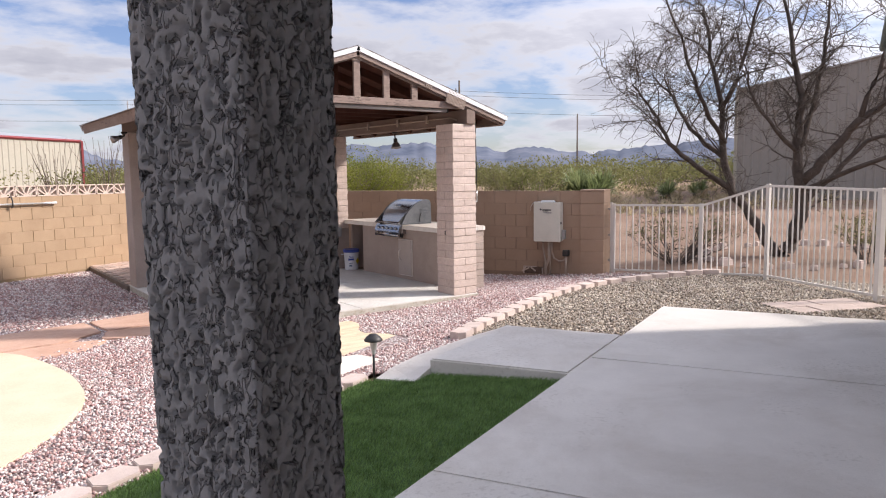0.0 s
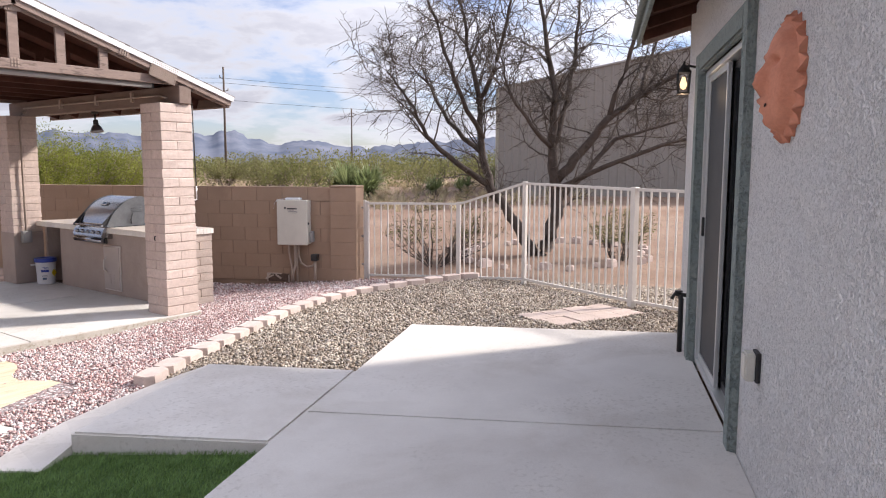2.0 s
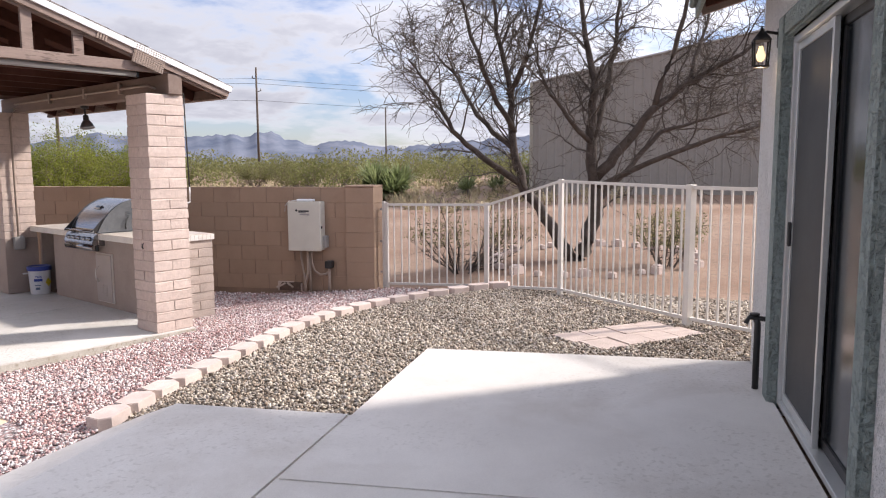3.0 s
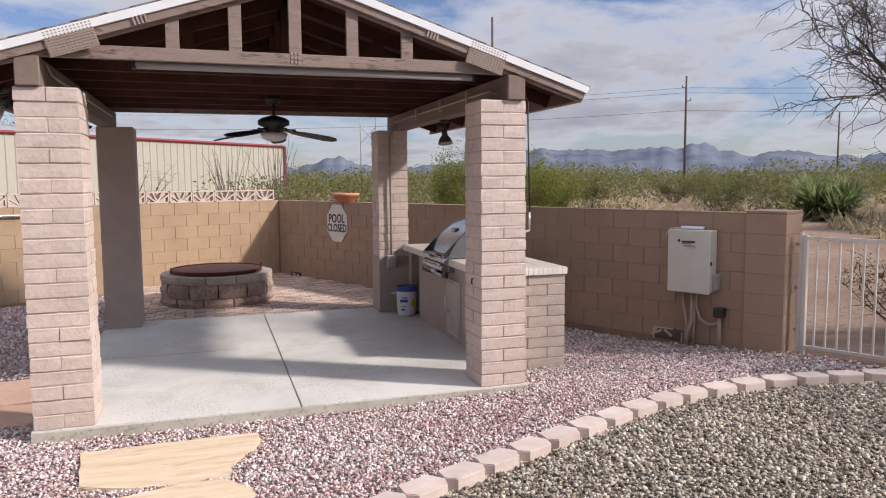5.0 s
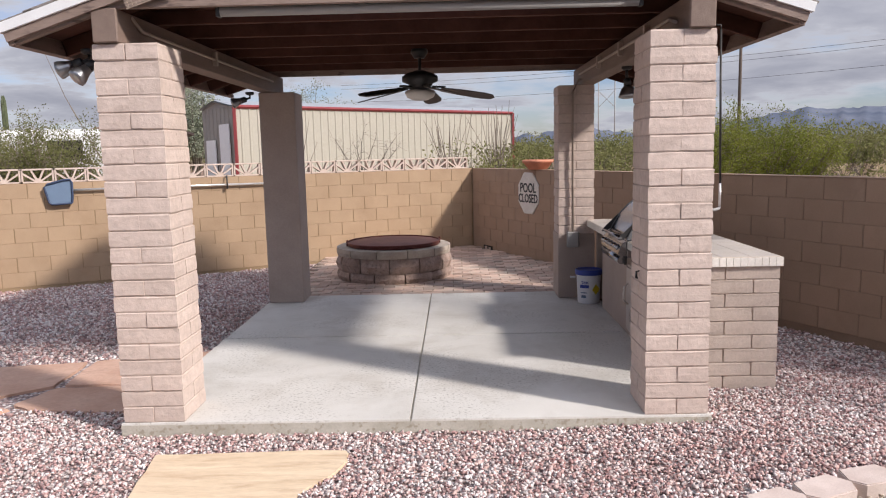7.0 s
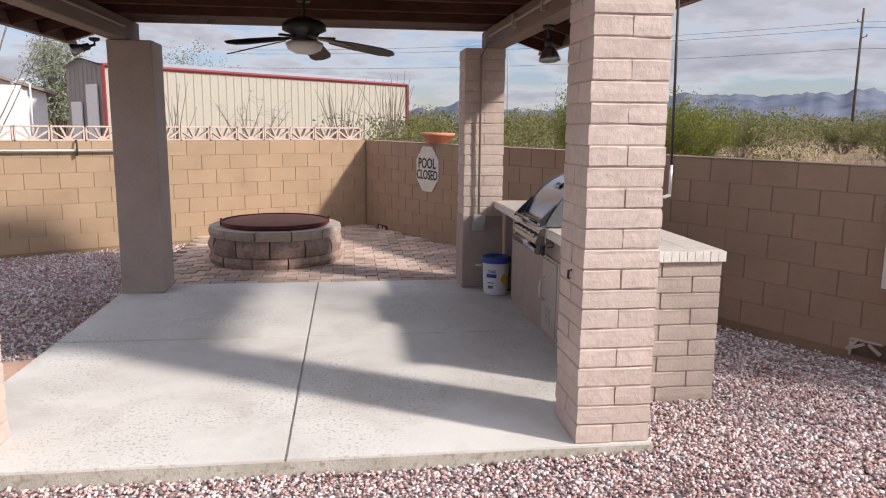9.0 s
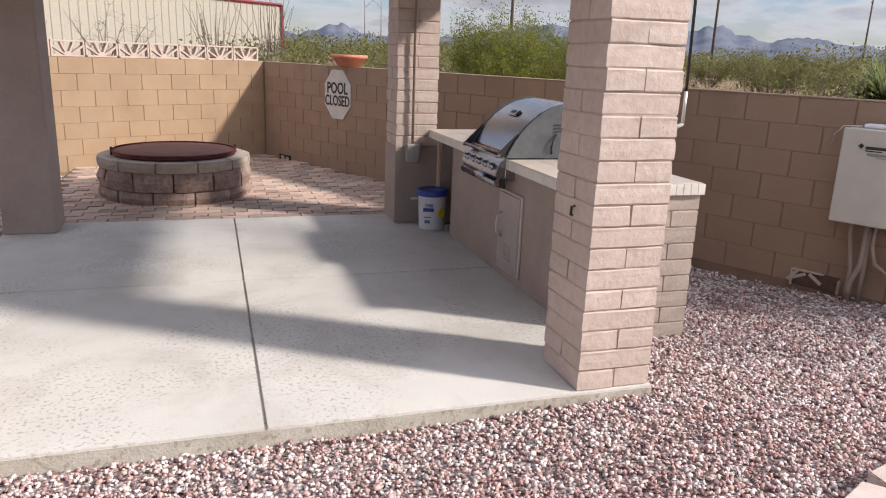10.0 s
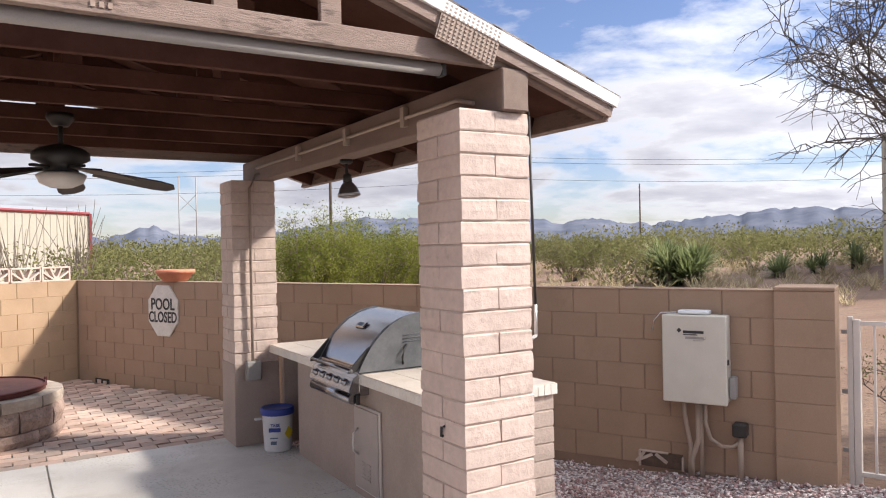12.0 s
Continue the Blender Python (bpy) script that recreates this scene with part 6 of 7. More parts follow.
def build_fence():
    gate = fence_run("metal_gate", GATE_A, GATE_B, -0.02, 0.03, 1.13, 1.15, 0.022, 0.028, "white welded iron picket gate beside the brown wall", "gate")
    part("hinge_post", box(-0.06, -0.025, -0.02, 0.02, -0.2, 1.16, 0.003), M_FENCE, gate)
    for z in (0.2, 0.62, 1.05):
        part("hinge", box(-0.10, -0.02, -0.012, 0.012, z - 0.015, z + 0.015, 0.002), M_GREYBOX, gate)
    fence_run("iron_fence", GATE_B, FENCE_C, 0.03, 0.12, 1.15, 1.46, 0, 0.026, "white iron picket fence panel with a rising top rail", "fence")
    fence_run("iron_fence", FENCE_C, FENCE_D, 0.12, 0.17, 1.46, 1.44, 0, 0.034, "white iron picket fence panel", "fence")
    fence_run("iron_fence", FENCE_D, FENCE_E, 0.17, 0.19, 1.44, 1.44, 0, 0.045, "white iron picket fence panel running to the house", "fence")


GATE_A, GATE_B, FENCE_C, FENCE_D, FENCE_E = (8.76, 7.80), (9.17, 6.43), (9.05, 5.28), (8.15, 3.42), (7.75, 2.2)

build_walls()
build_counter()
build_grill()
build_fan()
build_spot("floodlight", Matrix.Translation((1.98, 7.80, 2.335)), (-0.5, -0.6, -0.7), "silver twin-style floodlight under the gazebo eave")
build_spot("floodlight", Matrix.Translation((1.90, 7.84, 2.335)), (-0.9, -0.2, -0.35), "silver floodlight under the gazebo eave")
build_spot("floodlight", Matrix.Translation((1.96, 11.2, 2.335)), (-0.9, -0.3, -0.3), "silver floodlight on the rear beam")
build_spot("floodlight", Matrix.Translation((5.63, 9.58, 2.335)), (0.05, -0.1, -1.0), "silver floodlight hanging below the gazebo beam", 0.08)
build_conduit()
build_bucket()
build_sign_and_pot()
build_firepit()
build_control_box()
build_pool_pole()
build_flower_pot()
build_solar_light()
build_edgers()
build_flags()
build_sun_face()
build_lantern()
build_wall_fittings()
build_fence()

# ---- plants ----


def quads(centres, normals_seed, size, aspect=1.0):
    """Small leaf quads with random turns: arrays of corners and faces."""
    rng = np.random.default_rng(normals_seed)
    n = len(centres)
    a = rng.normal(size=(n, 3))
    a /= np.linalg.norm(a, axis=1)[:, None]
    b = np.cross(a, rng.normal(size=(n, 3)))
    b /= np.linalg.norm(b, axis=1)[:, None]
    s = np.asarray(size).reshape(-1, 1) * rng.uniform(0.6, 1.4, (n, 1))
    c = np.asarray(centres)
    v = np.stack((c - a * s * aspect, c + b * s * 0.5, c + a * s * aspect, c - b * s * 0.5), 1).reshape(-1, 3)
    return v, np.arange(4 * n).reshape(-1, 4)


def wander(p, d, length, steps, rnd, curl, lift=0.0):
    """A crooked twig: points from p along d."""
    pts = [Vector(p)]
    d = Vector(d).normalized()
    for _ in range(steps):
        d = (d + Vector((rnd.uniform(-curl, curl), rnd.uniform(-curl, curl), rnd.uniform(-curl, curl) + lift))).normalized()
        pts.append(pts[-1] + d * (length / steps))
    return pts


class Strands:
    """Many thin three-sided tapered rods gathered in arrays."""

    def __init__(self):
        self.v, self.f = [], []

    def add(self, pts, r0, r1):
        n = len(pts)
        for i, p in enumerate(pts):
            d = (pts[min(i + 1, n - 1)] - pts[max(i - 1, 0)])
            d = d.normalized() if d.length > 1e-6 else Vector((0, 0, 1))
            a = d.orthogonal().normalized()
            b = d.cross(a)
            r = r0 + (r1 - r0) * i / (n - 1)
            base = len(self.v)
            for k in range(3):
                t = k * 2.0944
                self.v.append(p + a * (r * math.cos(t)) + b * (r * math.sin(t)))
            if i:
                for k in range(3):
                    self.f.append((base - 3 + k, base - 3 + (k + 1) % 3, base + (k + 1) % 3, base + k))

    def mesh(self, name, material):
        return raw_mesh(name, np.array([tuple(v) for v in self.v]), np.array(self.f), material)


def build_mesquite():
    rnd = random.Random(21)
    t = empty("mesquite_tree", Matrix(((0.603, 0.797, 0, 11.98), (-0.797, 0.603, 0, 6.72), (0, 0, 1, 0.06), (0, 0, 0, 1))))
    tagged(t, "bare winter mesquite tree with forked dark trunk and fine twigs", "tree")
    limbs = [
        ([(-0.02, 0, -0.1), (-0.12, 0, 0.18), (-0.5, 0.05, 0.76), (-0.85, 0.1, 1.24), (-1.0, 0.15, 2.0), (-1.05, 0.2, 2.7), (-1.25, 0.3, 3.7), (-1.4, 0.3, 4.6)], 0.115, 0.02),
        ([(-0.88, 0.1, 1.3), (-1.5, -0.2, 1.7), (-1.95, -0.4, 2.1), (-2.25, -0.5, 2.7), (-2.6, -0.6, 3.15)], 0.06, 0.012),
        ([(-0.97, 0.12, 1.8), (-1.6, 0.5, 2.4), (-1.9, 0.8, 3.05), (-2.3, 1.0, 3.5)], 0.05, 0.012),
        ([(-1.05, 0.2, 2.7), (-0.75, -0.2, 3.4), (-0.6, -0.4, 4.2), (-0.3, -0.5, 5.1)], 0.045, 0.012),
        ([(-1.0, 0.15, 2.1), (-1.5, -0.5, 3.0), (-1.8, -0.8, 3.9), (-2.1, -1.0, 4.7)], 0.045, 0.012),
        ([(0.03, 0, -0.1), (0.14, 0, 0.25), (0.3, 0, 0.8), (0.28, 0, 1.4), (0.22, 0, 2.1), (0.25, 0.1, 2.9), (0.1, 0.2, 3.8), (-0.1, 0.3, 5.0)], 0.15, 0.02),
        ([(0.24, 0, 2.0), (0.6, 0.4, 3.0), (0.7, 0.6, 3.9), (0.78, 0.8, 5.1)], 0.06, 0.014),
        ([(0.29, 0, 1.35), (0.7, -0.15, 1.85), (1.1, -0.3, 2.4), (1.6, -0.4, 2.8), (2.35, -0.5, 3.2), (3.0, -0.5, 3.7)], 0.09, 0.014),
        ([(0.3, 0, 1.0), (0.9, 0.4, 1.5), (1.45, 0.7, 2.1), (2.0, 0.8, 2.25), (2.7, 0.9, 2.45)], 0.06, 0.014),
        ([(0.23, 0, 1.9), (-0.2, -0.3, 2.3), (-0.55, -0.5, 2.75), (-0.75, -0.6, 3.4)], 0.045, 0.012),
        ([(1.1, -0.3, 2.4), (1.3, -0.6, 3.2), (1.5, -0.8, 4.2), (1.4, -0.9, 5.0)], 0.05, 0.012),
        ([(1.6, -0.4, 2.8), (1.9, 0.1, 3.5), (2.2, 0.4, 4.3)], 0.04, 0.012),
        ([(0.3, 0, 1.2), (1.0, -0.6, 1.6), (1.8, -1.0, 1.95), (2.6, -1.2, 2.15), (3.2, -1.3, 2.3)], 0.05, 0.012),
    ]
    bm = bmesh.new()
    fine = Strands()
    for pts, r0, r1 in limbs:
        v = [Vector(p) for p in pts]
        dense = []
        for a, b in zip(v, v[1:]):
            for k in range(4):
                dense.append(a.lerp(b, k / 4) + Vector((rnd.uniform(-0.03, 0.03), rnd.uniform(-0.03, 0.03), 0)))
        dense.append(v[-1])
        rr = [r0 + (r1 - r0) * i / (len(dense) - 1) for i in range(len(dense))]
        tube(dense, rr, 8, bm)
        n = len(dense)
        for i in range(int(n * 0.3), n):
            for _ in range(1 if i < n * 0.5 else 2):
                tang = (dense[min(i + 1, n - 1)] - dense[i - 1]).normalized()
                d = (tang * rnd.uniform(0.2, 0.9) + Vector((rnd.uniform(-1, 1), rnd.uniform(-1, 1), rnd.uniform(-0.35, 0.9)))).normalized()
                ln = rnd.uniform(0.6, 1.35)
                b1 = wander(dense[i], d, ln, 7, rnd, 0.38, 0.05)
                rb = min(rr[i] * 0.5, 0.018)
                fine.add(b1, rb, 0.006)
                for j in range(2, 8):
                    for _ in range(2):
                        d2 = ((b1[j] - b1[j - 1]).normalized() * 0.5 + Vector((rnd.uniform(-1, 1), rnd.uniform(-1, 1), rnd.uniform(-0.7, 0.8)))).normalized()
                        b2 = wander(b1[j], d2, rnd.uniform(0.25, 0.6), 5, rnd, 0.5)
                        fine.add(b2, 0.006, 0.003)
                        for m in (1, 2, 3, 4):
                            if rnd.random() < 0.75:
                                d3 = ((b2[m + 1] - b2[m]).normalized() * 0.4 + Vector((rnd.uniform(-1, 1), rnd.uniform(-1, 1), rnd.uniform(-0.8, 0.6)))).normalized()
                                fine.add(wander(b2[m], d3, rnd.uniform(0.1, 0.28), 2, rnd, 0.5), 0.0035, 0.002)
    part("trunk", bm, M_BARK, t)
    ob = new("crown", fine.mesh("crown", M_TWIG))
    ob.parent = t


def shrub(name, at, high, wide, stems, leaves, leaf, mats, label, seed, cat="bush", spread=0.8, gap=0.25):
    """A many-stemmed desert bush: crooked stems and clusters of small leaves round their outer reach."""
    rnd = random.Random(seed)
    s = empty(name, Matrix.Translation(at))
    tagged(s, label, cat)
    st, tips = Strands(), []
    for k in range(stems):
        a = rnd.uniform(0, 6.283)
        d = (math.cos(a) * spread, math.sin(a) * spread, rnd.uniform(0.5, 1.2))
        ln = high * rnd.uniform(0.7, 1.15)
        p = wander((math.cos(a) * 0.06, math.sin(a) * 0.06, -0.05), d, ln, 7, rnd, 0.22, 0.05)
        p = [Vector((q.x * wide / high, q.y * wide / high, min(q.z, high))) for q in p]
        st.add(p, 0.018 * high / 1.5, 0.004)
        for j in range(2, 8):
            for _ in range(3):
                d2 = Vector((rnd.uniform(-1, 1), rnd.uniform(-1, 1), rnd.uniform(-0.1, 0.9)))
                q = wander(p[j], d2, high * rnd.uniform(0.1, 0.28), 3, rnd, 0.4)
                st.add(q, 0.005, 0.002)
                tips += q[1:]
    if leaves:
        rng = np.random.default_rng(seed)
        base = np.array([tuple(p) for p in tips])
        c = base[rng.integers(0, len(base), leaves)] + rng.normal(scale=high * 0.032, size=(leaves, 3))
        c = c[c[:, 2] > high * gap]
        v, f = quads(c, seed, np.full(len(c), leaf), 1.1)
        ob = new("foliage", raw_mesh("foliage", v, f, mats[1]))
        ob.parent = s
    ob = new("branchwork", st.mesh("branchwork", mats[0]))
    ob.parent = s
    return s


def build_yucca(at, size, heads, label, seed):
    rnd = random.Random(seed)
    y = empty("yucca", Matrix.Translation(at))
    tagged(y, label, "yucca")
    verts, faces = [], []
    for h in range(heads):
        a = rnd.uniform(0, 6.28)
        base = Vector((math.cos(a) * size * 0.35 * (h > 0), math.sin(a) * size * 0.35 * (h > 0), 0))
        top = base + Vector((rnd.uniform(-0.1, 0.1), rnd.uniform(-0.1, 0.1), size * rnd.uniform(0.05, 0.42)))
        part("trunk", tube([base - Vector((0, 0, 0.1)), top], 0.07 * size, 7), M_STEM, y)
        for _ in range(130):
            a, e = rnd.uniform(0, 6.28), rnd.uniform(-0.25, 1.35)
            d = Vector((math.cos(a) * math.cos(e), math.sin(a) * math.cos(e), math.sin(e)))
            side = d.cross(Vector((0, 0, 1))).normalized() * 0.015 * size
            ln = size * rnd.uniform(0.5, 0.75)
            p0, p1, p2 = top + d * 0.05, top + d * ln * 0.6, top + d * ln + Vector((0, 0, -0.05 * size))
            k = len(verts)
            verts += [tuple(p0 - side * 0.7), tuple(p0 + side * 0.7), tuple(p1 + side), tuple(p1 - side), tuple(p2 + side * 0.05), tuple(p2 - side * 0.05)]
            faces += [(k, k + 1, k + 2, k + 3), (k + 3, k + 2, k + 4, k + 5)]
    ob = new("rosette", raw_mesh("rosette", np.array(verts), np.array(faces), M_YUCCA))
    ob.parent = y


def build_ocotillo(at, high, wands, seed, label="tall thin ocotillo wands standing behind the wall", mat=None):
    rnd = random.Random(seed)
    o = empty("ocotillo", Matrix.Translation(at))
    tagged(o, label, "ocotillo")
    for k in range(wands):
        st = Strands()
        a, lean = rnd.uniform(0, 6.28), rnd.uniform(0.05, 0.42)
        st.add(wander((0.08 * math.cos(a), 0.08 * math.sin(a), -0.1), (math.cos(a) * lean, math.sin(a) * lean, 1), high * rnd.uniform(0.7, 1.1), 8, rnd, 0.09), 0.021, 0.008)
        ob = new("wand", st.mesh("wand", mat or M_STEM))
        ob.parent = o


def outside_height(x, y):
    u, v = to_uv(x, y)
    out = max(u - 11.6, v - 12.8, 0)
    return float(height(min(max(u, -3), 11), min(max(v, -1), 13))) - 0.035 + min(out * 0.022, 0.62) + min(out * 0.1, 1) * 0.1 * noise.noise((u * 0.11, v * 0.11, 3.0))


def build_scrub():
    """The far creosote flat: countless low bushes out to the hills."""
    rng = np.random.default_rng(31)
    cs, ss, stems = [], [], Strands()
    rnd = random.Random(31)
    made = 0
    while made < 760:
        az = rng.uniform(radians(8), radians(128))
        r = 24 + 190 * rng.random() ** 1.15
        x, y = 3 + r * math.cos(az), 4 + r * math.sin(az)
        if az > radians(88) and (r < 60 or made % 3):
            continue
        if az < radians(36) and r < 42:
            continue
        if 45 < math.degrees(az) < 66 and r < 40 and rng.random() < 0.75:
            continue
        made += 1
        h = rng.uniform(0.9, 2.0) * (1.12 + 0.55 * min(max((r - 35) / 40, 0), 1))
        w = h * rng.uniform(0.8, 1.4)
        n = int(np.clip(14000 / r, 90, 420))
        d = rng.normal(size=(n, 3))
        d /= np.linalg.norm(d, axis=1)[:, None]
        lob = rng.normal(size=(7, 3))
        lob /= np.linalg.norm(lob, axis=1)[:, None]
        rad = (0.55 + 0.45 * np.max(d @ lob.T, axis=1)) * rng.uniform(0.55, 1.0, n) ** 0.5
        p = d * rad[:, None] * np.array([w, w, h * 0.62])
        p[:, 2] = np.abs(p[:, 2] + h * 0.45)
        z = outside_height(x, y)
        cs.append(p + np.array([x, y, z]))
        ss.append(np.full(n, 0.035 + 0.0012 * r))
        if r < 70:
            for _ in range(9):
                a = rnd.uniform(0, 6.28)
                stems.add(wander((x, y, z - 0.05), (math.cos(a), math.sin(a), 1.1), h * 0.9, 4, rnd, 0.2), 0.02, 0.006)
    v, f = quads(np.concatenate(cs), 5, np.concatenate(ss), 1.0)
    ob = new("desert_scrub", raw_mesh("desert_scrub", v, f, M_LEAF))
    tagged(ob, "wide flat of olive-green creosote scrub", "scrub", kind="stuff")
    ob = new("scrub_stems", stems.mesh("scrub_stems", M_STEM))
    tagged(ob, "grey-brown stems of the creosote scrub", "scrub", kind="stuff")
    # straw-coloured grass tufts
    st = Strands()
    for _ in range(420):
        az, r = rnd.uniform(radians(20), radians(62)), rnd.uniform(20, 48)
        x, y = 3 + r * math.cos(az), 4 + r * math.sin(az)
        z = outside_height(x, y)
        for _ in range(16):
            st.add([Vector((x + rnd.uniform(-0.15, 0.15), y + rnd.uniform(-0.15, 0.15), z)), Vector((x + rnd.uniform(-0.35, 0.35), y + rnd.uniform(-0.35, 0.35), z + rnd.uniform(0.2, 0.5)))], 0.012, 0.003)
    tagged(new("dry_grass", st.mesh("dry_grass", M_DRYGRASS)), "straw-coloured dry grass tufts on the desert", "grass", kind="stuff")


def build_hills():
    rng = np.random.default_rng(4)
    n = 520
    az = np.linspace(radians(-10), radians(150), n)
    deg = np.degrees(az)
    el = np.interp(deg, [-10, 20, 30, 33, 37, 42, 44.5, 46, 47.4, 49.5, 50.3, 52, 53, 54.5, 57, 59, 61, 63, 65, 68, 72, 76, 79, 80.3, 82, 86, 92, 150],
                   [1.2, 1.6, 2.3, 2.5, 2.1, 1.6, 1.6, 2.0, 2.15, 1.75, 1.85, 2.55, 2.8, 2.45, 2.5, 2.3, 2.5, 2.4, 2.55, 2.0, 1.4, 1.1, 1.4, 2.15, 1.5, 0.9, 0.7, 0.8])
    el = 0.95 * el + np.array([0.26 * noise.fractal((d * 1.0, 0, 0), 0.7, 2.1, 7) for d in deg])
    R = 4000.0
    rows = []
    for k, (rr, share) in enumerate(((R - 900, 0.0), (R - 600, 0.35), (R - 300, 0.72), (R, 1.0))):
        jag = np.array([noise.fractal((d * 0.5, k * 3.0, 1), 0.8, 2.0, 5) for d in deg])
        h = R * np.tan(np.radians(el)) * share * (1 + (0.18 * jag if 0 < k < 3 else 0)) - (20 if k == 0 else 0)
        rows.append(np.stack((rr * np.cos(az), rr * np.sin(az), h), -1))
    v = np.concatenate(rows)
    f = []
    for k in range(3):
        for i in range(n - 1):
            f.append((k * n + i, k * n + i + 1, (k + 1) * n + i + 1, (k + 1) * n + i))
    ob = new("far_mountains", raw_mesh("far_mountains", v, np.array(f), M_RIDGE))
    tagged(ob, "long mountain ridge on the horizon, haze put in its blue colour", "mountains", kind="structure")


# ---- neighbouring buildings and poles ----


def ribbed(a, b, z0, z1a, z1b, pitch, bm=None, rib=0.035):
    """A sheet-metal wall from a to b with standing ribs; its top may slope."""
    out = bm or bmesh.new()
    a, b = Vector((*a, 0)), Vector((*b, 0))
    n = (b - a).length
    ux = (b - a).normalized()
    nx = Vector((ux.y, -ux.x, 0))
    prof, x = [], 0.0
    while x < n:
        prof += [(x, 0.0), (min(x + pitch * 0.72, n), 0.0), (min(x + pitch * 0.80, n), rib), (min(x + pitch * 0.92, n), rib)]
        x += pitch
    prof.append((n, 0.0))
    lo = [out.verts.new(a + ux * s + nx * d + Vector((0, 0, z0))) for s, d in prof]
    hi = [out.verts.new(a + ux * s + nx * d + Vector((0, 0, z1a + (z1b - z1a) * s / n))) for s, d in prof]
    for k in range(len(prof) - 1):
        out.faces.new((lo[k], lo[k + 1], hi[k + 1], hi[k]))
    return out


def build_cream_shed():
    L, R = Vector((-5.77, 36.27, 0)), Vector((7.66, 48.32, 0))
    d = (R - L).normalized()
    n = Vector((-d.y, d.x, 0))
    h, w = 3.85, 3.4
    s = empty("metal_building", Matrix())
    tagged(s, "long cream ribbed-steel building with dark red trim", "building")
    part("wall", ribbed(L.xy, R.xy, -0.2, h, h, 0.42), M_SHED, s)
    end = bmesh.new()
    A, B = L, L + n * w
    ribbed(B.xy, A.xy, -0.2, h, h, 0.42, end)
    # grey sheet instead of cream: this end's shade is put in the colour
    part("wall", end, M_GREYSHED, s, "end wall, its shade put in the grey-brown colour")
    ribE = bmesh.new()
    ribbed(R.xy, (R + n * w).xy, -0.2, h, h, 0.42, ribE)
    part("wall", ribE, M_SHED, s)
    roof = bmesh.new()
    ridge = 0.32
    for k in (0, 1):
        e0, e1 = (L, R) if k == 0 else (L + n * w, R + n * w)
        m0, m1 = L + n * w / 2, R + n * w / 2
        q = [e0 - d * 0.15 + Vector((0, 0, h)), e1 + d * 0.15 + Vector((0, 0, h)), m1 + d * 0.15 + Vector((0, 0, h + ridge)), m0 - d * 0.15 + Vector((0, 0, h + ridge))]
        roof.faces.new([roof.verts.new(c) for c in q])
        roof.faces.new([roof.verts.new(c + Vector((0, 0, 0.06))) for c in q])
    part("roof", roof, M_ROOFMETAL, s, "pale metal roof")
    # gable coloured for shade like the end wall below it
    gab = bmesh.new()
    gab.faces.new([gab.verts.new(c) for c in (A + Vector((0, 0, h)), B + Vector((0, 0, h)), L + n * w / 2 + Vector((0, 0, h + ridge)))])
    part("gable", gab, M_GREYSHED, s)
    for p0, p1, r in ((L + Vector((0, 0, h)), R + Vector((0, 0, h)), 0.085), (L - n * 0.05, L - n * 0.05 + Vector((0, 0, h)), 0.085), (R - n * 0.05, R - n * 0.05 + Vector((0, 0, h)), 0.085)):
        part("trim", tube([p0 - n * 0.06, p1 - n * 0.06], r, 4), M_REDTRIM, s, "dark red trim")
    for q0, q1, top in ((0.10, 0.40, 3.1), (0.55, 0.85, 2.4)):
        o0, o1 = A + n * w * q0 - d * 0.06, A + n * w * q1 - d * 0.06
        bm = bmesh.new()
        bm.faces.new([bm.verts.new(c) for c in (o0, o1, o1 + Vector((0, 0, top)), o0 + Vector((0, 0, top)))])
        dr = part("roll_door", bm, M_DRIP, s, "pale roll-up door")
        sol = dr.modifiers.new("thick", "SOLIDIFY")
        sol.thickness = 0.05


def build_grey_shed():
    s = empty("metal_barn", Matrix())
    tagged(s, "large grey-brown ribbed-steel building behind the mesquite", "building")
    A = Vector((25.7, 16.35, 0))
    V = Vector((-math.sin(HY), math.cos(HY), 0))
    Ud = Vector((math.cos(HY), math.sin(HY), 0))
    wide, eave, rise = 20.0, 4.75, 1.95
    B, C = A - V * wide / 2, A - V * wide
    bm = ribbed(A.xy, B.xy, -0.2, eave, eave + rise, 0.32)
    ribbed(B.xy, C.xy, -0.2, eave + rise, eave, 0.32, bm)
    part("wall", bm, M_GREYSHED, s)
    part("wall", ribbed((A + Ud * 18).xy, A.xy, -0.2, eave, eave, 0.32), M_GREYSHED, s)
    part("wall", ribbed(C.xy, (C + Ud * 18).xy, -0.2, eave, eave, 0.32), M_GREYSHED, s)
    part("corner_trim", tube([A + Vector((0, 0, -0.2)), A + Vector((0, 0, eave))], 0.07, 4), M_SHED, s, "pale corner trim")
    part("verge_trim", tube([A + Vector((0, 0, eave)), B + Vector((0, 0, eave + rise)), C + Vector((0, 0, eave))], 0.06, 4), M_GREYSHED, s)
    roof = bmesh.new()
    up = Vector((0, 0, 1))
    for e in (A, C):
        q = [e + up * eave, B + up * (eave + rise), B + Ud * 18 + up * (eave + rise), e + Ud * 18 + up * eave]
        roof.faces.new([roof.verts.new(c) for c in q])
        roof.faces.new([roof.verts.new(c + up * 0.05) for c in q])
    part("roof", roof, M_ROOFMETAL, s)


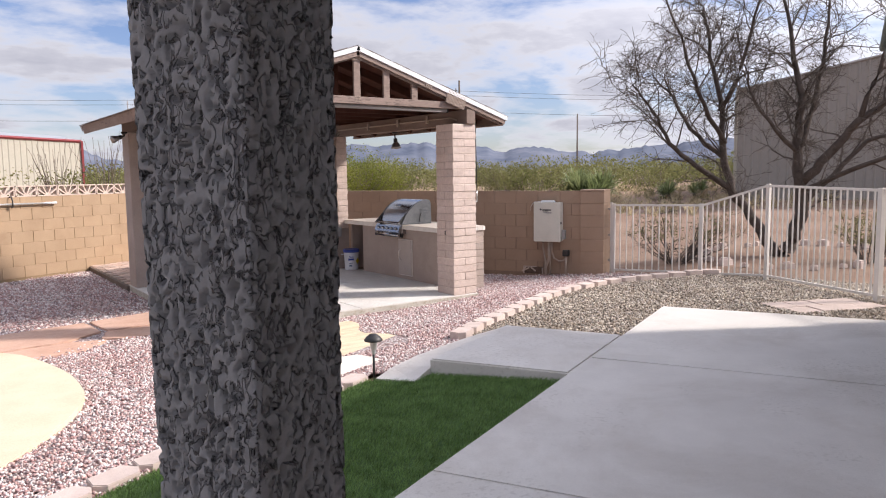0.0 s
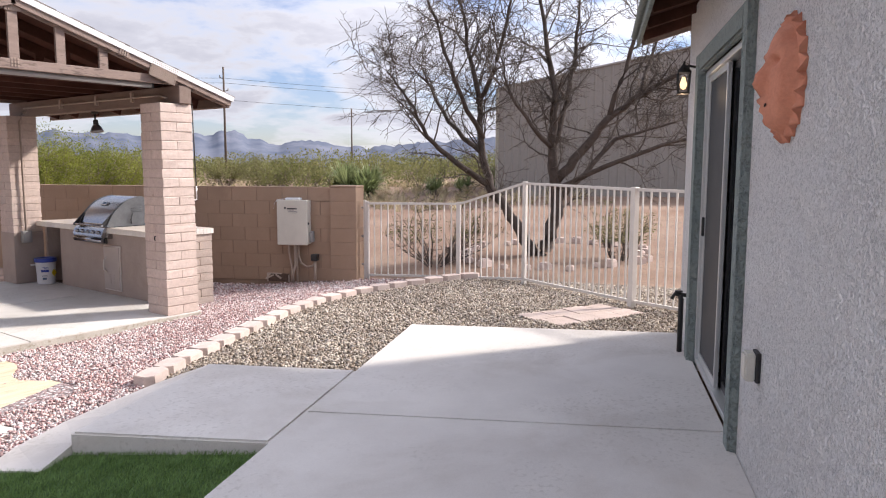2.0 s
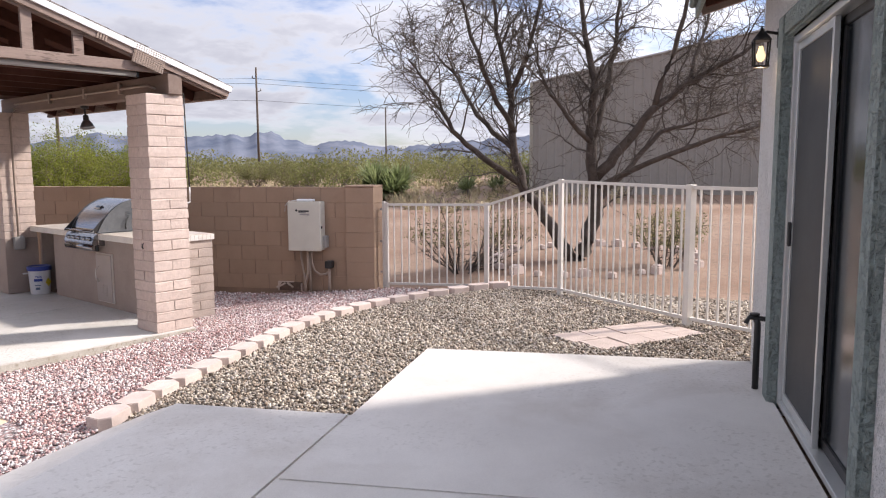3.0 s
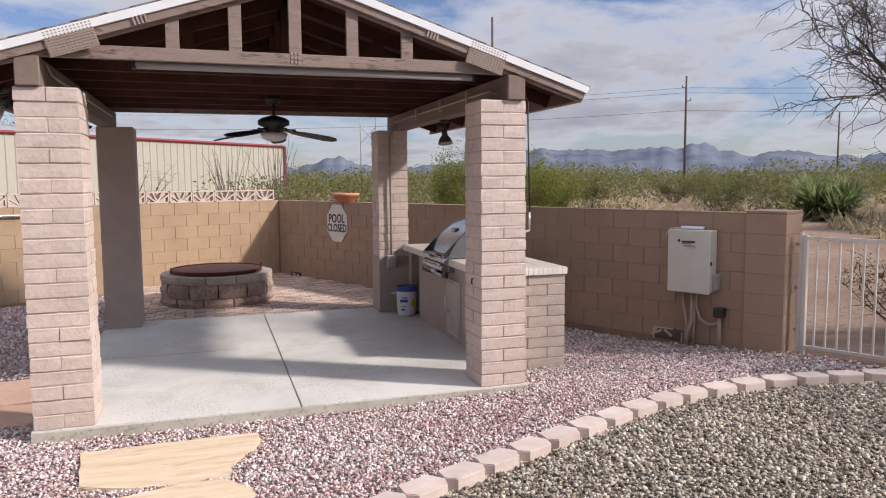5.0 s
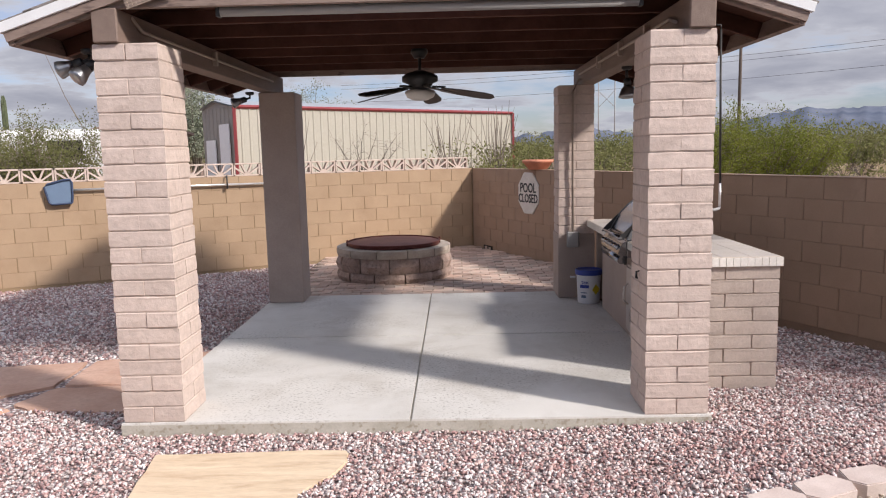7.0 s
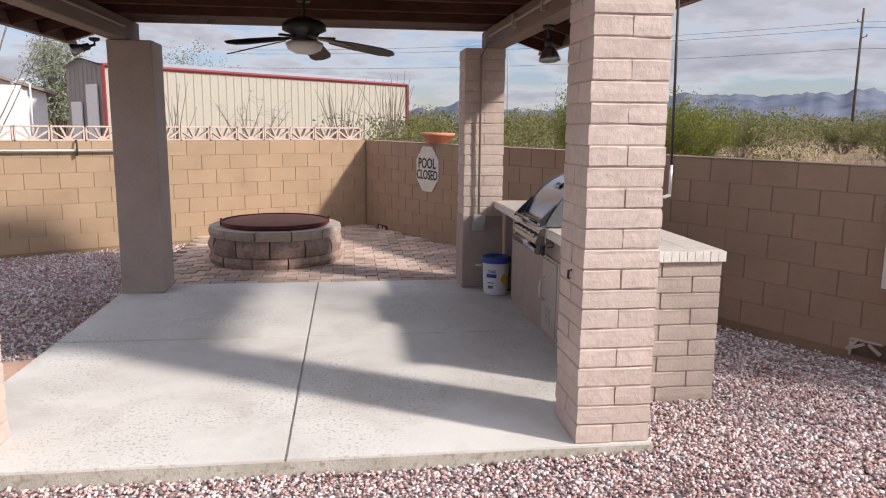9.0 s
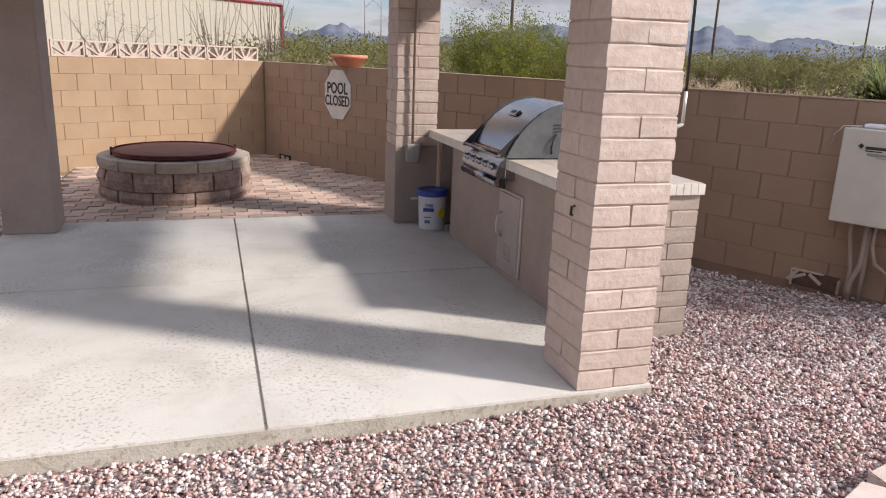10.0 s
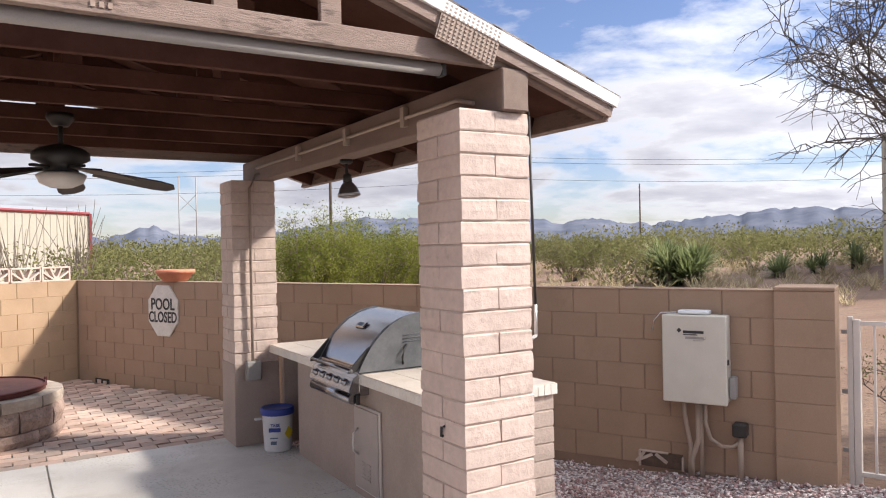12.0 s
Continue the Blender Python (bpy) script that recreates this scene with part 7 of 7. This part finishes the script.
def build_neighbour():
    h = empty("neighbour_house", Matrix.Translation((-11.2, 38.6, 0.3)) @ rotz(radians(26)))
    tagged(h, "low off-white house with brown gable roof beyond the wall", "house")
    part("wall", box(-2.6, 2.2, 0, 6, 0, 2.5), M_OFFWHITE, h)
    rf = bmesh.new()
    prism([(-3.0, 2.5), (0, 3.3), (2.6, 2.5), (2.6, 2.4), (0, 3.18), (-3.0, 2.4)], -0.4, 6.4, rf, Matrix(((1, 0, 0, 0), (0, 0, 1, 0), (0, 1, 0, 0), (0, 0, 0, 1))))
    part("roof", rf, M_WOOD, h, "brown gable roof")
    part("gable", prism([(-2.6, 2.48), (0, 3.17), (2.2, 2.48)], 0.0, 0.1, m=Matrix(((1, 0, 0, 0), (0, 0, 1, 0), (0, 1, 0, 0), (0, 0, 0, 1)))), M_OFFWHITE, h)
    part("window", box(-0.6, 0.6, -0.05, 0.02, 1.1, 2.1, 0.01), M_GLASS, h, "dark window")
    v = empty("parked_trailer", Matrix.Translation((-7.35, 26.2, 0.15)) @ rotz(radians(22)))
    tagged(v, "off-white travel trailer parked beyond the wall", "trailer")
    part("body", box(-2.6, 2.5, 0.0, 2.3, 0.35, 2.45, 0.15, seg=3), M_OFFWHITE, v)
    part("window", box(1.1, 1.75, -0.03, 0.01, 1.5, 2.1, 0.02), M_GLASS, v, "dark window")
    part("window", box(-1.2, -0.2, -0.03, 0.01, 1.5, 2.1, 0.02), M_GLASS, v, "dark window")
    for y in (0.15, 0.5):
        part("ladder_rail", tube([(2.56, y, 0.9), (2.58, y, 2.5), (2.4, y, 2.62), (2.1, y, 2.5)], 0.025, 8), M_OFFWHITE, v, "white roof ladder rail")
    for z in (1.1, 1.45, 1.8, 2.15):
        part("ladder_rung", tube([(2.57, 0.15, z), (2.57, 0.5, z)], 0.02, 6), M_OFFWHITE, v)
    for x in (-0.6, 0.3):
        part("wheel", tube([(x, 0.12, 0.36), (x, -0.03, 0.36)], 0.36, 20), M_BLACK, v)


def build_saguaro(at, high):
    s = empty("saguaro_cactus", Matrix.Translation(at))
    tagged(s, "tall dark ribbed saguaro cactus beyond the tan wall", "cactus")
    bm = bmesh.new()
    n = 28
    rings = []
    for r, z in ((0.15, -0.1), (0.19, high * 0.3), (0.21, high * 0.7), (0.18, high * 0.93), (0.09, high)):
        rings.append([bm.verts.new(((r - 0.03 * (k % 2)) * math.cos(k * 2 * math.pi / n), (r - 0.03 * (k % 2)) * math.sin(k * 2 * math.pi / n), z)) for k in range(n)])
    for r0, r1 in zip(rings, rings[1:]):
        for k in range(n):
            bm.faces.new((r0[k], r0[(k + 1) % n], r1[(k + 1) % n], r1[k]))
    bm.faces.new(rings[-1])
    part("stem", bm, M_CACTUS, s)


def build_poles():
    def pole(at, high, r, label, arms=True):
        p = empty("utility_pole", Matrix.Translation(at))
        tagged(p, label, "utility pole")
        part("shaft", tube([(0, 0, -0.5), (0, 0, high)], [r, r * 0.7], 10), M_POLEWOOD, p)
        if arms:
            for x, z in ((-0.35, high - 1.0), (0.4, high - 2.2)):
                part("bracket", tube([(0, 0, z - 0.1), (x, 0, z)], 0.04, 6), M_POLEWOOD, p, m=rotz(radians(-40)))
                part("insulator", lathe([(0.05, 0), (0.07, 0.1), (0.03, 0.22)], 10, m=rotz(radians(-40)) @ Matrix.Translation((x, 0, z))), M_GREYBOX, p)
        return p
    pole((45.3, 60.1, 0.5), 10.6, 0.125, "tall dark wooden utility pole in the desert")
    pole((18.8, 41.5, 0.4), 10.5, 0.09, "plain grey wooden pole beyond the wall", False)
    pole((148.7, 142.5, 0.5), 17.0, 0.25, "far utility pole on the skyline")
    t = empty("transmission_tower", Matrix.Translation((28.6, 122.3, 0.5)))
    tagged(t, "thin far-off lattice transmission tower", "tower")
    for x in (-1.25, 1.25):
        part("leg", tube([(x, -x * 0.2, 0), (x, -x * 0.2, 13.0)], 0.09, 6), M_GREYBOX, t)
    for z in (7.5,):
        part("brace", tube([(-1.25, 0.25, z), (1.25, -0.25, z + 2.6)], 0.05, 5), M_GREYBOX, t)
        part("brace", tube([(1.25, -0.25, z), (-1.25, 0.25, z + 2.6)], 0.05, 5), M_GREYBOX, t)
    w = empty("power_lines", Matrix())
    tagged(w, "thin overhead power lines sagging between poles", "power line")
    for dz in (0.0, 0.45, -1.6):
        for a, b in (((45.3, 60.1, 9.6), (92, 30, 9.6)), ((45.3, 60.1, 9.6), (-10, 96, 9.6))):
            a, b = Vector(a) + Vector((0, 0, dz)), Vector(b) + Vector((0, 0, dz))
            part("wire", tube([a.lerp(b, k / 12) - Vector((0, 0, 0.7 * (1 - (k / 6 - 1) ** 2))) for k in range(13)], 0.014, 4, caps=False), M_BLACK, w)


def build_ring_stones():
    me = [mesh_of("stone", prism([(0.11 * math.cos(a) * random.Random(k * 9 + i).uniform(0.7, 1.1), 0.09 * math.sin(a) * random.Random(k * 7 + i).uniform(0.7, 1.1)) for i, a in enumerate(np.linspace(0, 5.4, 7))], -0.03, 0.075, bevel=0.02), M_EDGER) for k in range(4)]
    rnd = random.Random(17)
    for k in range(26):
        a = k / 26 * 6.283
        x, y = 12.15 + 1.75 * math.cos(a) + rnd.uniform(-0.1, 0.1), 6.5 + 1.55 * math.sin(a) + rnd.uniform(-0.1, 0.1)
        ob = new("field_stone", rnd.choice(me))
        s = rnd.uniform(0.6, 1.3)
        ob.matrix_world = Matrix.Translation((x, y, outside_height(x, y) + 0.03)) @ rotz(rnd.uniform(0, 6)) @ Matrix.Diagonal((s, s, s, 1))
        tagged(ob, "rounded field stone in the ring round the tree", "stone", "tree ring stones")


# ---- loose gravel and turf ----


def in_poly(pu, pv, poly):
    ok = np.zeros(len(pu), bool)
    n = len(poly)
    for k in range(n):
        (a, b), (c, d) = poly[k], poly[(k + 1) % n]
        hit = ((b > pv) != (d > pv)) & (pu < (c - a) * (pv - b) / ((d - b) or 1e-9) + a)
        ok ^= hit
    return ok


CUBE_V = np.array([(x, y, z) for x in (-1, 1) for y in (-1, 1) for z in (-1, 1)], float)
CUBE_F = np.array([(0, 1, 3, 2), (4, 6, 7, 5), (0, 4, 5, 1), (2, 3, 7, 6), (0, 2, 6, 4), (1, 5, 7, 3)])


def chips(name, u, v, z, size, material, seed, label):
    """Crushed stone: one angular chip at each spot."""
    rng = np.random.default_rng(seed)
    n = len(u)
    s = size * rng.uniform(0.55, 1.35, n)
    shape = CUBE_V[None] * rng.uniform(0.42, 1.0, (n, 8, 3)) * (s[:, None, None] * rng.uniform([0.6, 0.6, 0.4], [1.45, 1.2, 0.85], (n, 3))[:, None, :])
    q = rng.normal(size=(n, 4)) * np.array([1.0, 0.35, 0.35, 1.0])
    q /= np.linalg.norm(q, axis=1)[:, None]
    w, x, y, k = q.T
    rot = np.stack((np.stack((1 - 2 * (y * y + k * k), 2 * (x * y - k * w), 2 * (x * k + y * w)), -1),
                    np.stack((2 * (x * y + k * w), 1 - 2 * (x * x + k * k), 2 * (y * k - x * w)), -1),
                    np.stack((2 * (x * k - y * w), 2 * (y * k + x * w), 1 - 2 * (x * x + y * y)), -1)), 1)
    verts = np.einsum("nij,nkj->nki", rot, shape)
    c, sn = math.cos(HY), math.sin(HY)
    verts += np.stack((u * c - v * sn, u * sn + v * c, z), -1)[:, None, :]
    faces = (CUBE_F[None] + (np.arange(n) * 8)[:, None, None]).reshape(-1, 4)
    ob = new(name, raw_mesh(name, verts.reshape(-1, 3), faces, material))
    return tagged(ob, label, "gravel", kind="stuff")


def build_chips():
    rng = np.random.default_rng(77)
    c, s = math.cos(HY), math.sin(HY)

    def spread(poly, box_uv, density):
        u0, u1, v0, v1 = box_uv
        n = int((u1 - u0) * (v1 - v0) * density)
        u, v = rng.uniform(u0, u1, n), rng.uniform(v0, v1, n)
        ok = in_poly(u, v, poly)
        x, y = u * c - v * s, u * s + v * c
        ok &= ~((x > 2.01) & (x < 5.73) & (y > 7.60) & (y < 11.68))
        ok &= ~in_poly(x, y, [(1.98, 11.6), (5.76, 11.6), (6.65, 11.9), (4.47, 16.04), (2.0, 14.82)])
        ok &= ~((x > 5.66) & (x < 6.47) & (y > 8.38) & (y < 11.3))
        for stone in (STEP_A, STEP_B, STEP_C):
            ok &= ~in_poly(x, y, stone)
        ok &= ~in_poly(x, y, [(-0.9, 8.3), (-1, 9.25), (0, 9.1), (1.92, 9.5), (1.92, 8.06), (0.95, 8.1), (0.1, 7.68), (-0.2, 8.15)])
        ok &= ~in_poly(x, y, [(-2.6, 3.6), (-0.9, 4.0), (-0.1, 4.9), (0.33, 5.7), (0.41, 6.3), (0.34, 7.0), (0.05, 7.9), (-1.2, 8.25), (-2.6, 8.3)])
        ok &= ~((u > 4.0) & (u < 5.9) & (v < 3.0))
        p, q = x * math.cos(HH) + y * math.sin(HH), -x * math.sin(HH) + y * math.cos(HH)
        ok &= ~((p < 7.36) & (q < 1.76)) & ~((p < 5.72) & (q < 2.88)) & ~((p > 3.95) & (p < 5.66) & (q < 3.24 - 0.09 * np.clip(p - 4.25, 0, 2)))
        ok &= ~in_poly(p, q, [(8.113, 0.86), (8.87, 0.04), (8.52, -0.46), (7.74, 0.41)])
        return u[ok], v[ok]
    u, v = spread(PINK_AREA, (-0.5, 10.6, 3.0, 6.6), 3000)
    chips("pink_gravel", u, v, height(u, v) + 0.004 + rng.uniform(0, 0.012, len(u)), 0.0097, M_CHIP_PINK, 1, "loose chips of pink and white crushed stone")
    u, v = spread(PINK_AREA, (-2.0, 11.2, 6.6, 12.3), 850)
    chips("pink_gravel", u, v, height(u, v) + 0.006 + rng.uniform(0, 0.012, len(u)), 0.0125, M_CHIP_PINK, 2, "loose chips of pink and white crushed stone")
    u, v = spread(PINK_AREA, (9.0, 11.2, 2.0, 6.6), 500)
    chips("pink_gravel", u, v, height(u, v) + 0.006 + rng.uniform(0, 0.012, len(u)), 0.012, M_CHIP_PINK, 3, "loose chips of pink and white crushed stone")
    u, v = spread(GREY_AREA, (5.6, 11.0, -1.6, 3.2), 2400)
    chips("grey_gravel", u, v, height(u, v) + 0.006 + rng.uniform(0, 0.012, len(u)), 0.0115, M_CHIP_GREY, 4, "loose grey-brown river gravel")


def build_turf():
    out = [(-2.5, 1.72), (4.36, 1.60), (4.32, 2.72), (4.2, 3.0), (4.05, 3.14), (2.4, 3.26), (-2.5, 3.24)]
    sheet("turf_mat", out, M_TURF, 0.006, "green artificial turf mat")
    rng = np.random.default_rng(9)
    n = 130000
    u, v = rng.uniform(-0.8, 4.36, n), rng.uniform(1.6, 3.26, n)
    c, s = math.cos(HY), math.sin(HY)
    ok = in_poly(u, v, out)
    x, y = u * c - v * s, u * s + v * c
    p, q = x * math.cos(HH) + y * math.sin(HH), -x * math.sin(HH) + y * math.cos(HH)
    ok &= (q > 1.757) & ~((q < 2.88) & (p > 4.335 - (q - 1.76) * 0.104)) & ~((q > 2.86) & (p > 3.97))
    u, v, x, y = u[ok], v[ok], x[ok], y[ok]
    n = len(u)
    z = height(u, v) + 0.004
    a, ln = rng.uniform(0, 6.283, n), rng.uniform(0.014, 0.032, n)
    lean = rng.normal(size=(n, 2)) * 0.014 + np.array([0.006, -0.004])
    base = np.stack((x, y, z), -1)
    side = np.stack((np.cos(a), np.sin(a), np.zeros(n)), -1) * 0.0022
    tip = base + np.stack((lean[:, 0], lean[:, 1], ln), -1)
    verts = np.stack((base - side, base + side, tip + side * 0.3, tip - side * 0.3), 1).reshape(-1, 3)
    ob = new("turf_blades", raw_mesh("turf_blades", verts, np.arange(4 * n).reshape(-1, 4), M_BLADE))
    tagged(ob, "short green artificial grass blades", "turf", kind="stuff")


build_mesquite()
shrub("desert_shrub", (10.2, 7.65, 0.02), 1.15, 1.25, 22, 6500, 0.013, (M_BARK, M_LEAF), "leggy dark-stemmed shrub just outside the gate", 3, spread=1.0, gap=0.4)
shrub("desert_shrub", (12.05, 5.23, 0.05), 1.05, 0.9, 14, 5500, 0.013, (M_BARK, M_LEAF), "small green-twigged shrub behind the iron fence", 4, spread=0.5, gap=0.35)
GREEN = "tall bright olive-green desert bush behind the brown wall"
for k, (x, y, h, w) in enumerate(((11.0, 22.6, 2.9, 2.0), (12.6, 23.4, 2.7, 2.0), (10.2, 21.8, 2.2, 1.5), (13.9, 24.6, 2.3, 1.8))):
    shrub("green_bush", (x, y, outside_height(x, y)), h, w, 34, 20000, 0.026, (M_STEM, M_LEAFB), GREEN, 40 + k, gap=0.2)
for k, (x, y, h, w) in enumerate(((26.7, 31.5, 1.8, 1.7), (23.2, 27.2, 1.9, 2.0), (27.2, 36.0, 1.6, 1.8), (20.5, 33.0, 1.7, 1.9), (32.0, 34.0, 1.6, 1.8))):
    shrub("creosote_bush", (x, y, outside_height(x, y)), h, w, 26, 10000, 0.028, (M_STEM, M_LEAF), "open olive-green creosote bush on bare desert soil", 60 + k, gap=0.3)
for k, (x, y) in enumerate(((-6.7, 22.2), (-5.5, 20.9), (-8.2, 23.5), (-10.0, 25.0))):
    shrub("desert_shrub", (x, y, outside_height(x, y)), 2.5, 1.5, 30, 13000, 0.026, (M_STEM, M_LEAF), "open grey-green shrub behind the tan wall", 80 + k)
shrub("grey_green_tree", (-11.1, 46.2, 0.3), 5.2, 2.4, 26, 14000, 0.06, (M_STEM, M_GREYLEAF), "slender grey-green tree by the far building", 90, "tree", 0.3)
shrub("bare_tree", (-7.8, 62.7, 0.3), 6.4, 5.5, 46, 11000, 0.06, (M_STEM, M_LEAF), "sparse round tree rising behind the cream building", 91, "tree")
build_yucca((24.0, 22.4, outside_height(24, 22.4)), 1.75, 15, "large clump of stiff green yucca on the desert slope", 1)
for k, (x, y, s) in enumerate(((28.4, 21.7, 1.3), (31.0, 21.4, 1.2), (33.3, 21.3, 1.3), (25.4, 23.2, 1.0))):
    build_yucca((x, y, outside_height(x, y)), s, 2, "smaller yucca rosette of green blades on the slope", 10 + k)
build_ocotillo((4.0, 32.0, 0.3), 3.0, 22, 1)
build_ocotillo((5.8, 31.9, 0.3), 3.1, 24, 2)
build_ocotillo((-1.9, 31.2, 0.3), 2.6, 14, 3)
build_ocotillo((-5.0, 23.6, 0.2), 4.4, 22, 4)
build_ocotillo((-5.6, 25.0, 0.2), 3.9, 9, 6)
shrub("bare_shrub", (0.3, 33.7, 0.3), 2.5, 2.2, 10, 0, 0.03, (M_TWIG, M_LEAF), "leafless reddish-twigged shrub before the cream building", 95)
build_scrub()
build_hills()
build_cream_shed()
build_grey_shed()
build_neighbour()
build_poles()
build_saguaro((-29.5, 58.0, 0.3), 6.2)
build_ring_stones()
build_pavers()
build_turf()
build_chips()
